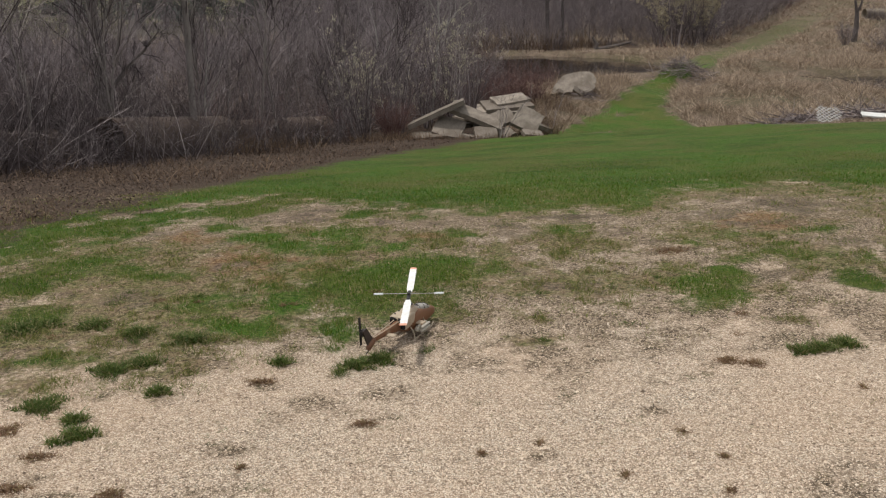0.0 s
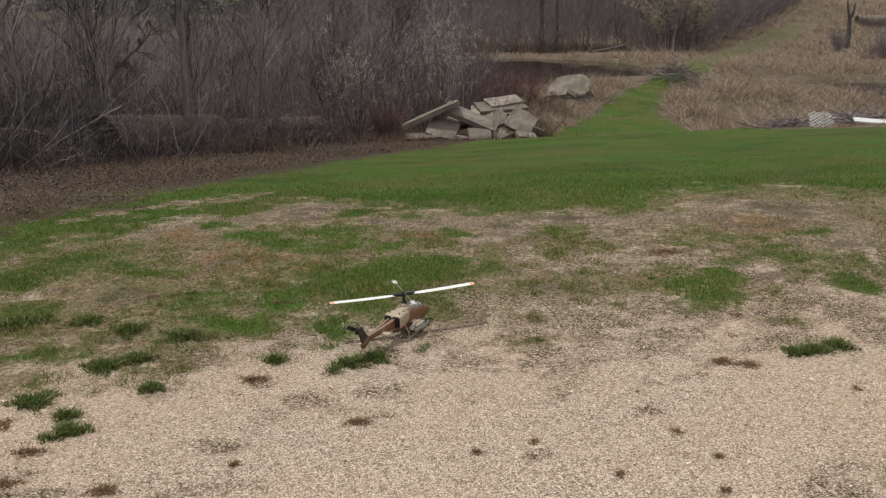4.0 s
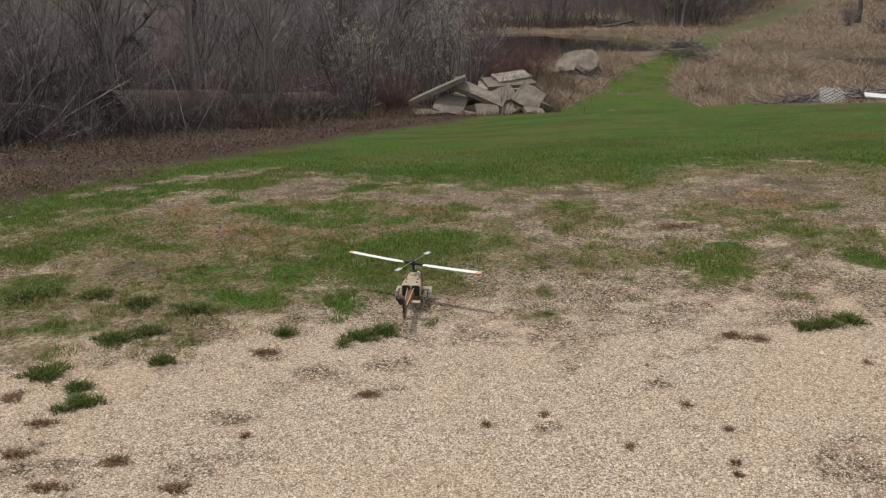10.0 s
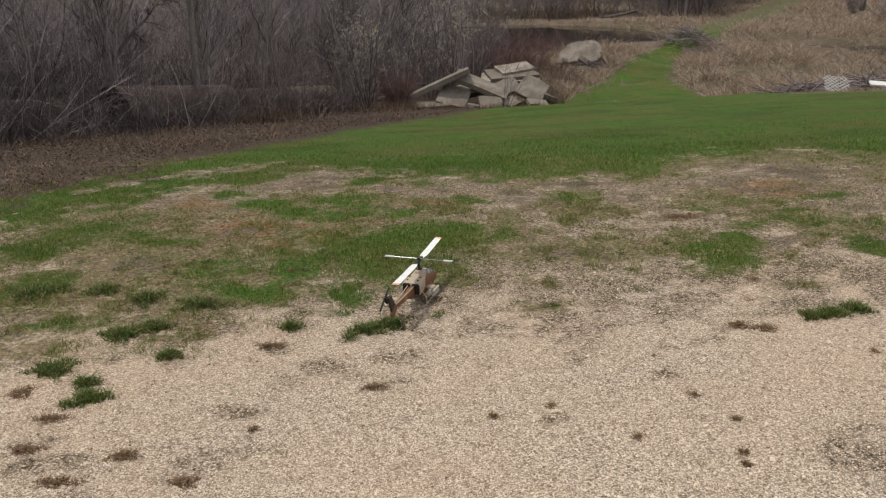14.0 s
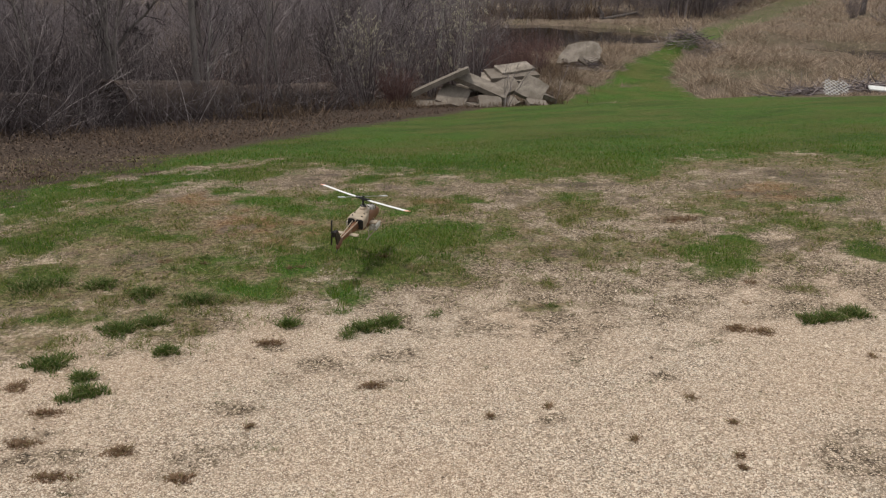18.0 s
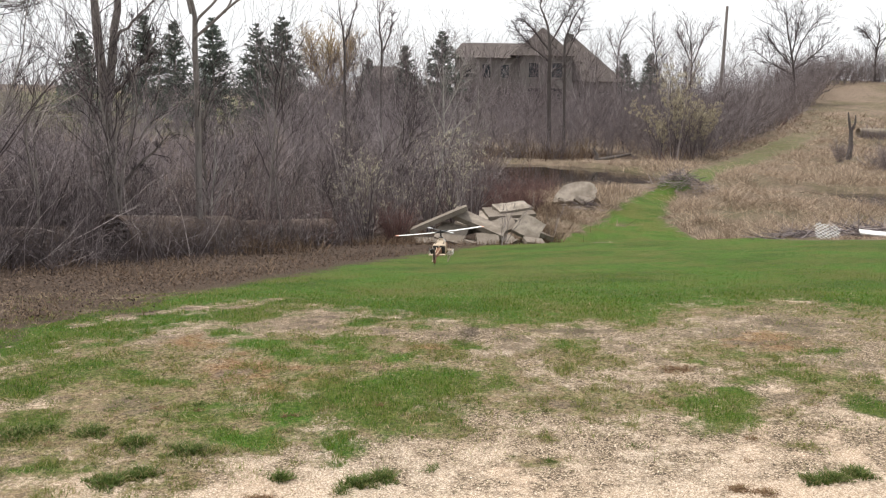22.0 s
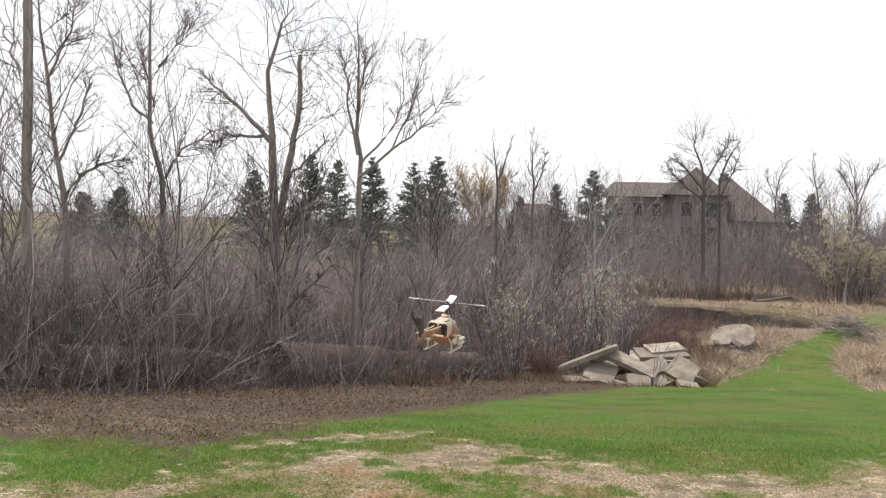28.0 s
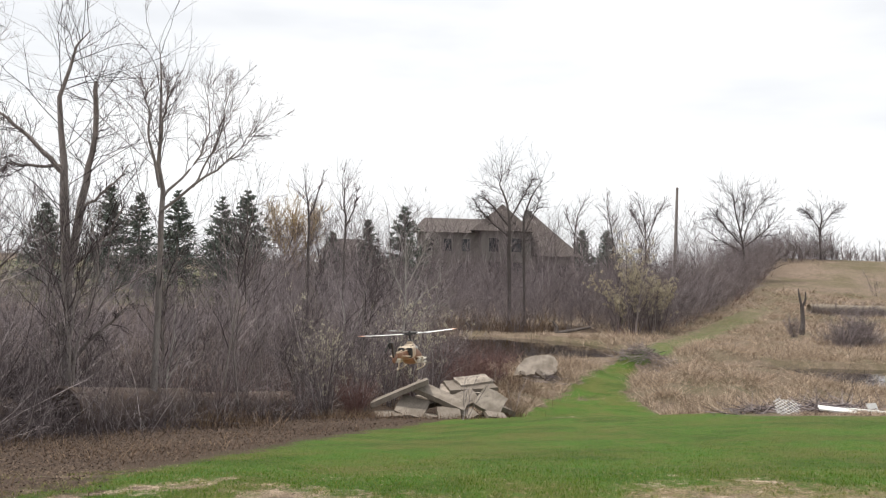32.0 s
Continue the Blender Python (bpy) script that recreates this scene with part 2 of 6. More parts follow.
# dark twigs; the tone also carries the shade deep in the thicket
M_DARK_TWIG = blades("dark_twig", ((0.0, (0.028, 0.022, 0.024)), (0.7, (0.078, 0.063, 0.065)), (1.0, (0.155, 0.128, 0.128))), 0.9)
M_GOLD_TWIG = blades("golden_twig", ((0.0, (0.3, 0.22, 0.13)), (1.0, (0.5, 0.38, 0.22))), 0.8)
M_CATKIN = blades("pale_catkin", ((0.0, (0.38, 0.35, 0.27)), (1.0, (0.62, 0.57, 0.45))), 0.85, 0.3)
M_BUD = blades("straw_green_bud", ((0.0, (0.38, 0.33, 0.23)), (1.0, (0.58, 0.52, 0.39))), 0.8, 0.35)
# twig tones lightened so that the colour carries the haze of distance
M_FAR_TWIG = blades("hazy_grey_twig", ((0.0, (0.11, 0.092, 0.098)), (0.6, (0.23, 0.196, 0.204)), (1.0, (0.4, 0.35, 0.35))), 0.9)
M_NEEDLE = blades("spruce_needle", ((0.0, (0.06, 0.08, 0.066)), (1.0, (0.17, 0.195, 0.165))), 0.7)
M_BARK = grained("grey_bark", (0.14, 0.12, 0.112), (0.33, 0.295, 0.275), 5.0, 0.95, depth=0.02, fine=22.0, stretch=(3, 3, 0.5))
M_DARK_BARK = grained("dark_bark", (0.135, 0.115, 0.107), (0.32, 0.285, 0.265), 5.0, 0.95, depth=0.02, fine=22.0, stretch=(3, 3, 0.5))
M_FAR_BARK = grained("blackish_bark", (0.06, 0.05, 0.047), (0.15, 0.13, 0.122), 3.0, 0.95, depth=0.02, fine=12.0, stretch=(3, 3, 0.5))
M_PALE_BARK = grained("pale_bark", (0.25, 0.23, 0.215), (0.47, 0.44, 0.41), 4.0, 0.9, depth=0.008, fine=18.0, stretch=(2, 2, 0.7))


def concrete():
    """Weathered concrete: each slab of its own tone, with lichen stains and darker runs."""
    m, n, l, b = material("weathered_concrete", 0.95, 0.0, 0.2)
    co = n.new("ShaderNodeTexCoord").outputs["Object"]
    own = n.new("ShaderNodeObjectInfo").outputs["Random"]
    fine = noise_node(n, l, co, 40.0, 5.0, 0.75)
    stain = noise_node(n, l, co, 2.6, 8.0, 0.7)
    c = ramp(n, l, own, ((0.0, (0.16, 0.137, 0.117)), (0.6, (0.215, 0.187, 0.161)), (1.0, (0.3, 0.264, 0.228))))
    c = mixed(n, l, ramp(n, l, stain, ((0.42, (0, 0, 0)), (0.62, (0.8, 0.8, 0.8)))), c, (0.125, 0.105, 0.087))
    c = mixed(n, l, 0.5, c, ramp(n, l, fine, ((0.3, (0.3, 0.3, 0.3)), (0.7, (0.95, 0.93, 0.9)))), "OVERLAY")
    l.new(c, b.inputs["Base Color"])
    relief(n, l, b, fine, 0.8, 0.012)
    return m


M_CONCRETE = concrete()
M_PIPE = grained("rusty_steel", (0.055, 0.038, 0.03), (0.16, 0.12, 0.1), 1.6, 0.85, 0.15, 0.006, 26.0)
M_OLD_PIPE = grained("weathered_steel", (0.2, 0.165, 0.13), (0.32, 0.27, 0.21), 1.6, 0.85, 0.0, 0.006, 26.0)
M_WATER = grained("dark_water", (0.012, 0.011, 0.010), (0.02, 0.018, 0.015), 0.5, 0.06, 0.0, 0.002, 1.5, 0.5)
M_LATTICE = grained("grimy_white_plastic", (0.42, 0.42, 0.41), (0.64, 0.64, 0.62), 6.0, 0.6)
M_WHITE = grained("weathered_white_plastic", (0.62, 0.62, 0.6), (0.82, 0.82, 0.8), 4.0, 0.6)


# ---- mesh helpers ----
def mesh_data(name, verts, faces, mat, smooth=False):
    """A mesh from arrays: verts (n, 3), faces (m, 3) or (m, 4), or a list of such face arrays."""
    verts = np.asarray(verts, np.float32).reshape(-1, 3)
    groups = [np.asarray(f, np.int32) for f in (faces if isinstance(faces, list) else [faces])]
    me = bpy.data.meshes.new(name)
    me.vertices.add(len(verts))
    me.vertices.foreach_set("co", verts.ravel())
    loops = np.concatenate([g.ravel() for g in groups])
    sizes = np.concatenate([np.full(len(g), g.shape[1], np.int32) for g in groups])
    me.loops.add(len(loops))
    me.loops.foreach_set("vertex_index", loops)
    me.polygons.add(len(sizes))
    me.polygons.foreach_set("loop_start", np.concatenate([[0], np.cumsum(sizes)[:-1]]).astype(np.int32))
    me.polygons.foreach_set("loop_total", sizes)
    me.polygons.foreach_set("use_smooth", np.full(len(sizes), smooth))
    me.materials.append(mat)
    me.update(calc_edges=True)
    return me


def part(name, bm, mat, parent=None, label="", smooth=False, m=None):
    """Links a bmesh (or a ready mesh) as one mesh object under a thing or a part."""
    if isinstance(bm, bmesh.types.BMesh):
        bmesh.ops.recalc_face_normals(bm, faces=bm.faces)
        me = bpy.data.meshes.new(name)
        bm.to_mesh(me)
        bm.free()
        me.materials.append(mat)
        if smooth:
            me.polygons.foreach_set("use_smooth", np.full(len(me.polygons), True))
    else:
        me = bm
    ob = new(name, me)
    if parent is not None:
        ob.parent = parent
    if m is not None:
        ob.matrix_basis = m
    return tagged(ob, label)


def thing(name, place, label, category, group=""):
    ob = new(name)
    ob.empty_display_size = 0.1
    ob.matrix_basis = place
    return tagged(ob, label, category, group)


def box(x, y, z, sx, sy, sz, bevel=0.0, m=None, bm=None):
    """A box about (x, y, z) with full sizes, added to bm."""
    bm = bm or bmesh.new()
    made = bmesh.ops.create_cube(bm, size=1.0, matrix=(m or Matrix()) @ Matrix.Translation((x, y, z)) @ Matrix.Diagonal((sx, sy, sz, 1)))
    if bevel:
        edges = list({e for v in made["verts"] for e in v.link_edges})
        bmesh.ops.bevel(bm, geom=edges, offset=bevel, segments=2, affect="EDGES")
    return bm


def rod(points, radius, sides=8, bm=None):
    """A round bar along points, with caps."""
    bm = bm or bmesh.new()
    pts = [Vector(p) for p in points]
    rad = radius if isinstance(radius, (list, tuple)) else [radius] * len(pts)
    rings = []
    for k, p in enumerate(pts):
        d = (pts[min(k + 1, len(pts) - 1)] - pts[max(k - 1, 0)]).normalized()
        a = d.cross(Vector((0.31, 0.17, 0.93)) if abs(d.z) < 0.8 else Vector((1, 0.1, 0))).normalized()
        c = d.cross(a)
        rings.append([bm.verts.new(p + rad[k] * (math.cos(u) * a + math.sin(u) * c)) for u in (2 * math.pi * i / sides for i in range(sides))])
    for r, s in zip(rings, rings[1:]):
        for i in range(sides):
            bm.faces.new((r[i], r[(i + 1) % sides], s[(i + 1) % sides], s[i]))
    bm.faces.new(rings[0][::-1])
    bm.faces.new(rings[-1])
    return bm


def loft(sections, sides=16, power=2.4, bm=None):
    """A body through rounded sections along y: (y, z of the middle, half width, half height)."""
    bm = bm or bmesh.new()
    rings = []
    for y, z, w, h in sections:
        ring = []
        for i in range(sides):
            u = 2 * math.pi * i / sides
            c, s = math.cos(u), math.sin(u)
            ring.append(bm.verts.new((w * math.copysign(abs(c) ** (2 / power), c), y, z + h * math.copysign(abs(s) ** (2 / power), s))))
        rings.append(ring)
    for r, s in zip(rings, rings[1:]):
        for i in range(sides):
            bm.faces.new((r[i], r[(i + 1) % sides], s[(i + 1) % sides], s[i]))
    bm.faces.new(rings[0][::-1])
    bm.faces.new(rings[-1])
    return bm


def tubes(pts, rad, sides=3):
    """Round stems: pts (n, k, 3), rad (n, k) -> verts, quads."""
    n, k, _ = pts.shape
    d = np.gradient(pts, axis=1)
    d /= np.linalg.norm(d, axis=2, keepdims=True) + 1e-9
    ref = np.where(np.abs(d[..., 2:3]) < 0.8, np.array((0.2, 0.1, 1.0)), np.array((1.0, 0.3, 0.0)))
    a = np.cross(d, ref)
    a /= np.linalg.norm(a, axis=2, keepdims=True) + 1e-9
    c = np.cross(d, a)
    u = np.arange(sides) * 2 * math.pi / sides
    v = pts[:, :, None] + rad[:, :, None, None] * (np.cos(u)[:, None] * a[:, :, None] + np.sin(u)[:, None] * c[:, :, None])
    base = (np.arange(n)[:, None, None] * k + np.arange(k - 1)[None, :, None]) * sides
    i = np.arange(sides)[None, None, :]
    j = (i + 1) % sides
    f = np.stack([base + i, base + j, base + sides + j, base + sides + i], -1).reshape(-1, 4)
    return v.reshape(-1, 3), f


def joined(pieces):
    """Several (verts, faces) of one face size as one."""
    vs, fs, at = [], [], 0
    for v, f in pieces:
        vs.append(v)
        fs.append(f + at)
        at += len(v)
    return np.concatenate(vs), np.concatenate(fs)


def spikes(start, end, r):
    """Finest twigs: three faces each, drawn out to a point."""
    n = len(start)
    d = end - start
    d = d / (np.linalg.norm(d, axis=1, keepdims=True) + 1e-9)
    a = np.cross(d, np.where(np.abs(d[:, 2:3]) < 0.8, np.array((0.2, 0.1, 1.0)), np.array((1.0, 0.3, 0.0))))
    a /= np.linalg.norm(a, axis=1, keepdims=True) + 1e-9
    c = np.cross(d, a)
    ring = [start + r[:, None] * (math.cos(u) * a + math.sin(u) * c) for u in (0.0, 2.0944, 4.1888)]
    v = np.stack([*ring, end], 1).reshape(-1, 3)
    f = np.array([(0, 1, 3), (1, 2, 3), (2, 0, 3)])
    return v, (np.arange(n)[:, None, None] * 4 + f[None]).reshape(-1, 3)


def mass(name, stems, tips, mat):
    """A mesh of stems (quads) and finest twigs (triangles)."""
    v, f = joined(stems)
    if not tips:
        return mesh_data(name, v, f, mat)
    w, g = joined(tips)
    return mesh_data(name, np.concatenate([v, w]), [f, g + len(v)], mat)


def grow(rng, start, way, length, r0, r1, k, wander=0.15, lift=0.0):
    """Stems that wander as they grow: pts (n, k, 3), rad (n, k)."""
    n = len(start)
    pts, d = [start], way / np.linalg.norm(way, axis=1, keepdims=True)
    for _ in range(k - 1):
        d = d + rng.normal(0, wander, (n, 3)) + np.array((0, 0, lift))
        d /= np.linalg.norm(d, axis=1, keepdims=True)
        pts.append(pts[-1] + d * (length / (k - 1))[:, None])
    f = np.linspace(0, 1, k)[None]
    return np.stack(pts, 1), r0[:, None] * (1 - f) + r1[:, None] * f


def sprout(rng, pts, rad, count, low=0.25, high=1.0, spread=0.8, ratio=(0.3, 0.6), lift=0.3):
    """Where side stems leave their parents: start, way, length, radius."""
    n, k, _ = pts.shape
    who = rng.integers(0, n, count)
    t = rng.uniform(low, high, count) * (k - 1)
    i = np.minimum(t.astype(int), k - 2)
    f = (t - i)[:, None]
    start = pts[who, i] * (1 - f) + pts[who, i + 1] * f
    way = pts[who, i + 1] - pts[who, i]
    way /= np.linalg.norm(way, axis=1, keepdims=True) + 1e-9
    side = rng.normal(0, 1, (count, 3))
    side -= way * np.sum(side * way, 1, keepdims=True)
    side /= np.linalg.norm(side, axis=1, keepdims=True) + 1e-9
    length = np.linalg.norm(pts[who, -1] - pts[who, 0], axis=1) * rng.uniform(*ratio, count) * (1.15 - 0.5 * t / (k - 1))
    r = (rad[who, i] * (1 - f[:, 0]) + rad[who, i + 1] * f[:, 0]) * 0.62
    return start, way + side * spread * rng.uniform(0.6, 1.3, (count, 1)) + np.array((0, 0, lift)), length, r


# ---- the ground ----
def smooth(a, b, v):
    t = np.clip((v - a) / (b - a), 0.0, 1.0)
    return t * t * (3.0 - 2.0 * t)


def bump(x, y, cx, cy, rx, ry, h):
    return h * np.exp(-(((x - cx) / rx) ** 2 + ((y - cy) / ry) ** 2))


def wave(x, y):
    """Gentle unevenness of the soil, about one unit high."""
    return (np.sin(0.9 * x + 1.3 * np.sin(0.37 * y)) * np.cos(0.8 * y - 0.6 * np.sin(0.5 * x)) + 0.5 * np.sin(2.3 * x - 1.1 * y + 2.0))


def height(x, y):
    """The ground: a level gravel yard, a bank down to a creek bottom, then a hill beyond it."""
    x, y = np.asarray(x, float), np.asarray(y, float)
    mid = np.interp(y, (-60, 0, 5.5, 7.5, 18, 24, 29, 37, 52, 62, 70, 85, 150, 400, 3000), (0.3, 0.02, -0.03, -0.16, -1.72, -2.48, -2.55, -2.5, -2.45, -2.3, -1.5, -0.1, 0.6, 2.0, 6.0))
    hill = np.interp(y, (-60, 0, 5.5, 7.5, 18, 24, 29, 37, 52, 62, 84, 100, 118, 140, 400, 3000), (0.3, 0.02, -0.03, -0.16, -1.72, -2.48, -2.55, -2.5, -2.3, -2.0, -0.6, 1.5, 4.3, 4.7, 5.5, 7.0))
    w = smooth(0.28, 0.42, x / np.maximum(y, 1.0))
    z = mid * (1 - w) + hill * w
    z = z + (0.015 * np.clip(x, -9, 0) * smooth(40, 26, y) + (0.03 + 0.03 * smooth(7, 14, y)) * np.clip(x, 0, 9) * smooth(27, 19, y)) * smooth(-2, 3, y)
    z = z + bump(x, y, 11.6, 29.5, 3.0, 3.2, 0.6) + bump(x, y, 5.7, 32.8, 1.7, 1.8, 0.5) + bump(x, y, 10.0, 38.0, 2.2, 1.6, 0.5) + bump(x, y, 3.4, 27.6, 1.2, 2.4, 0.35) + bump(x, y, 7.0, 36.0, 1.2, 1.8, 0.4) + bump(x, y, 14.5, 34.0, 1.8, 1.8, 0.5) + bump(x, y, 15.0, 42.0, 2.6, 2.2, 0.5)
    z = z - 1.0 * smooth(1.0, 0.7, ((x - 4.6) / 7.6) ** 2 + ((y - 46.6) / 8.3) ** 2) - 0.9 * smooth(1.0, 0.75, ((x - 22.6) / 7.2) ** 2 + ((y - 37.2) / 4.0) ** 2)
    z = z + 0.27 * wave(x * 1.1, y * 1.1) * smooth(22, 27, y) * smooth(46, 38, y) * smooth(6.5, 9.5, x - 0.03 * y) * smooth(16, 13, x)
    return z + 0.012 * wave(x, y) + 0.05 * smooth(12, 30, y) * wave(x * 0.5, y * 0.5)


def value_noise(x, y, scale, seed=0):
    """Smooth random field between 0 and 1, with cells of that many metres."""
    u, v = np.asarray(x) / scale, np.asarray(y) / scale
    i, j = np.floor(u).astype(np.int64), np.floor(v).astype(np.int64)
    f, g = u - i, v - j
    f, g = f * f * (3 - 2 * f), g * g * (3 - 2 * g)

    def lot(a, b):
        h = (a * 374761393 + b * 668265263 + seed * 974634437) & 0xFFFFFFFF
        h = ((h ^ (h >> 13)) * 1274126177) & 0xFFFFFFFF
        return ((h ^ (h >> 16)) & 0xFFFF) / 65535.0

    return (lot(i, j) * (1 - f) + lot(i + 1, j) * f) * (1 - g) + (lot(i, j + 1) * (1 - f) + lot(i + 1, j + 1) * f) * g


def rough_noise(x, y, scale, seed=0):
    return 0.55 * value_noise(x, y, scale, seed) + 0.3 * value_noise(x, y, scale / 2.3, seed + 1) + 0.15 * value_noise(x, y, scale / 5.1, seed + 2)


def inside(x, y, polygon):
    x, y = np.asarray(x), np.asarray(y)
    hit = np.zeros(x.shape, bool)
    for (ax, ay), (bx, by) in zip(polygon, polygon[1:] + polygon[:1]):
        if ay == by:
            continue
        hit ^= ((ay > y) != (by > y)) & (x < (bx - ax) * (y - ay) / (by - ay) + ax)
    return hit


# edges of the mown lawn, seen from above
LAWN_NEAR = [(-14.0, 3.6), (-2.82, 4.9), (-2.71, 5.07), (-2.62, 5.35), (-2.31, 5.57), (-2.08, 5.8), (-1.98, 6.13), (-1.59, 6.22), (-1.38, 6.66), (-1.16, 6.94), (-0.85, 6.74), (-0.71, 6.36), (-0.34, 6.39), (0.09, 6.41), (0.27, 6.56), (0.6, 6.3), (0.73, 6.46), (0.94, 6.31), (1.34, 6.18), (1.53, 6.37), (1.67, 6.68), (2.12, 6.85), (2.46, 7.05), (3.02, 7.03), (3.57, 6.65), (14.0, 6.3)]
LAWN_FAR = [(16.0, 12.5), (8.5, 16.0), (7.4, 17.6), (7.45, 21.5), (7.4, 25.5), (7.36, 27.2), (7.5, 29.0), (9.2, 34.6), (9.9, 36.6), (8.5, 36.65), (6.52, 31.4), (5.66, 29.7), (4.07, 25.9), (3.02, 24.1), (0.7, 20.9), (-0.68, 17.4), (-1.28, 13.9), (-2.16, 9.9), (-2.37, 8.3), (-2.5, 7.5), (-2.72, 7.0), (-2.98, 6.63), (-3.24, 6.15), (-14.0, 4.9)]
LAWN = LAWN_NEAR + LAWN_FAR
TRAIL = [(8.8, 36.5), (10.2, 36.5), (13.6, 43.0), (17.0, 50.0), (22.2, 58.0), (29.8, 69.7), (37.8, 82.7), (43.0, 93.0), (47.0, 104.0), (44.4, 104.5), (40.2, 93.4), (35.4, 83.7), (27.4, 70.7), (19.8, 59.0), (14.6, 50.6), (11.6, 43.6)]
MEADOW = [(-200.0, 72.0), (-20.0, 66.0), (-6.0, 70.0), (-4.0, 92.0), (-60.0, 170.0), (-400.0, 170.0)]
# what grows or lies on the yard: x, y, half width, half depth
GREEN = [(-2.28, 5.16, 0.27, 0.27), (-2.38, 4.67, 0.19, 0.25), (-2.21, 4.8, 0.13, 0.12), (-2.08, 4.12, 0.2, 0.25), (-1.92, 4.97, 0.13, 0.1), (-1.69, 4.79, 0.14, 0.08), (-1.11, 4.09, 0.17, 0.11), (-0.87, 4.03, 0.14, 0.15),
         (-0.79, 4.41, 0.11, 0.18), (-0.44, 4.6, 0.48, 0.37), (-0.03, 4.91, 0.27, 0.24), (-0.44, 3.99, 0.1, 0.18), (-0.47, 3.76, 0.06, 0.06), (-1.25, 5.69, 0.18, 0.17), (-0.8, 5.43, 0.36, 0.16), (-0.69, 5.75, 0.24, 0.17),
         (-0.28, 5.29, 0.14, 0.1), (0.16, 5.62, 0.13, 0.12), (-0.59, 6.3, 0.11, 0.18), (-1.58, 6.02, 0.13, 0.15), (1.45, 4.4, 0.2, 0.22), (1.62, 4.58, 0.12, 0.12), (2.13, 5.04, 0.11, 0.08), (2.27, 4.3, 0.1, 0.16)]
GREEN_THIN = [(2.15, 4.81, 0.2, 0.17), (1.82, 4.82, 0.16, 0.14), (2.45, 5.5, 0.25, 0.16), (1.6, 5.3, 0.16, 0.12), (2.0, 5.35, 0.2, 0.14), (2.5, 4.75, 0.18, 0.14), (0.85, 5.62, 0.18, 0.13), (-0.16, 6.15, 0.24, 0.14), (0.31, 4.87, 0.12, 0.13), (-1.6, 4.7, 0.2, 0.1), (-1.2, 4.35, 0.25, 0.12), (-1.75, 3.6, 0.16, 0.1)]
OLIVE = [(-0.16, 6.18, 0.26, 0.19), (0.27, 5.18, 0.1, 0.08), (0.31, 4.87, 0.12, 0.15), (0.85, 5.62, 0.19, 0.17), (2.15, 4.81, 0.16, 0.15), (1.82, 4.82, 0.14, 0.13), (1.91, 5.47, 0.49, 0.54), (-1.16, 4.44, 0.47, 0.38),
         (-1.55, 4.71, 0.4, 0.32), (-1.63, 4.27, 0.21, 0.16), (-0.3, 5.58, 0.34, 0.16), (0.48, 3.72, 0.16, 0.07), (0.49, 4.06, 0.1, 0.06), (0.73, 4.44, 0.09, 0.08), (0.96, 4.28, 0.1, 0.06), (1.69, 3.86, 0.08, 0.06),
         (-1.78, 3.6, 0.21, 0.15), (-1.77, 3.35, 0.15, 0.11), (-1.24, 3.42, 0.12, 0.08), (2.34, 4.59, 0.18, 0.2), (2.61, 5.66, 0.21, 0.15), (1.48, 5.43, 0.09, 0.07), (-2.32, 4.93, 0.34, 0.45)]
RUST = [(-1.26, 5.01, 0.21, 0.26), (-0.97, 4.62, 0.13, 0.13), (-0.69, 4.82, 0.17, 0.16), (-0.07, 5.49, 0.18, 0.11), (-0.87, 5.14, 0.14, 0.1), (-1.69, 5.58, 0.23, 0.2), (2.22, 5.75, 0.29, 0.23)]
SOIL = [(-0.77, 2.78, 0.12, 0.07), (-1.28, 2.36, 0.14, 0.07), (0.79, 3.71, 0.18, 0.08), (1.08, 3.72, 0.2, 0.1), (1.43, 5.05, 0.15, 0.09), (-0.5, 3.2, 0.12, 0.12), (-0.72, 3.36, 0.1, 0.05), (0.45, 3.46, 0.12, 0.14),
        (0.85, 2.98, 0.08, 0.05), (0.36, 2.68, 0.08, 0.03), (-1.37, 2.52, 0.11, 0.06), (2.46, 5.0, 0.19, 0.15), (-1.14, 3.17, 0.09, 0.08), (-0.18, 3.27, 0.14, 0.07), (0.12, 4.21, 0.21, 0.17)]
BARE = [(-2.73, 6.29, 0.11, 0.12), (-2.55, 6.54, 0.16, 0.15), (-2.33, 6.79, 0.2, 0.16), (-2.16, 7.11, 0.17, 0.2), (-1.85, 7.31, 0.23, 0.17), (-1.6, 7.42, 0.15, 0.17), (2.69, 6.16, 0.46, 0.44), (2.11, 5.77, 0.15, 0.15),
        (-0.94, 6.38, 0.23, 0.36), (0.01, 5.96, 0.16, 0.12), (-0.4, 6.05, 0.17, 0.17), (0.9, 6.02, 0.32, 0.15), (3.76, 19.64, 0.3, 0.25), (6.06, 28.25, 0.25, 0.35)]


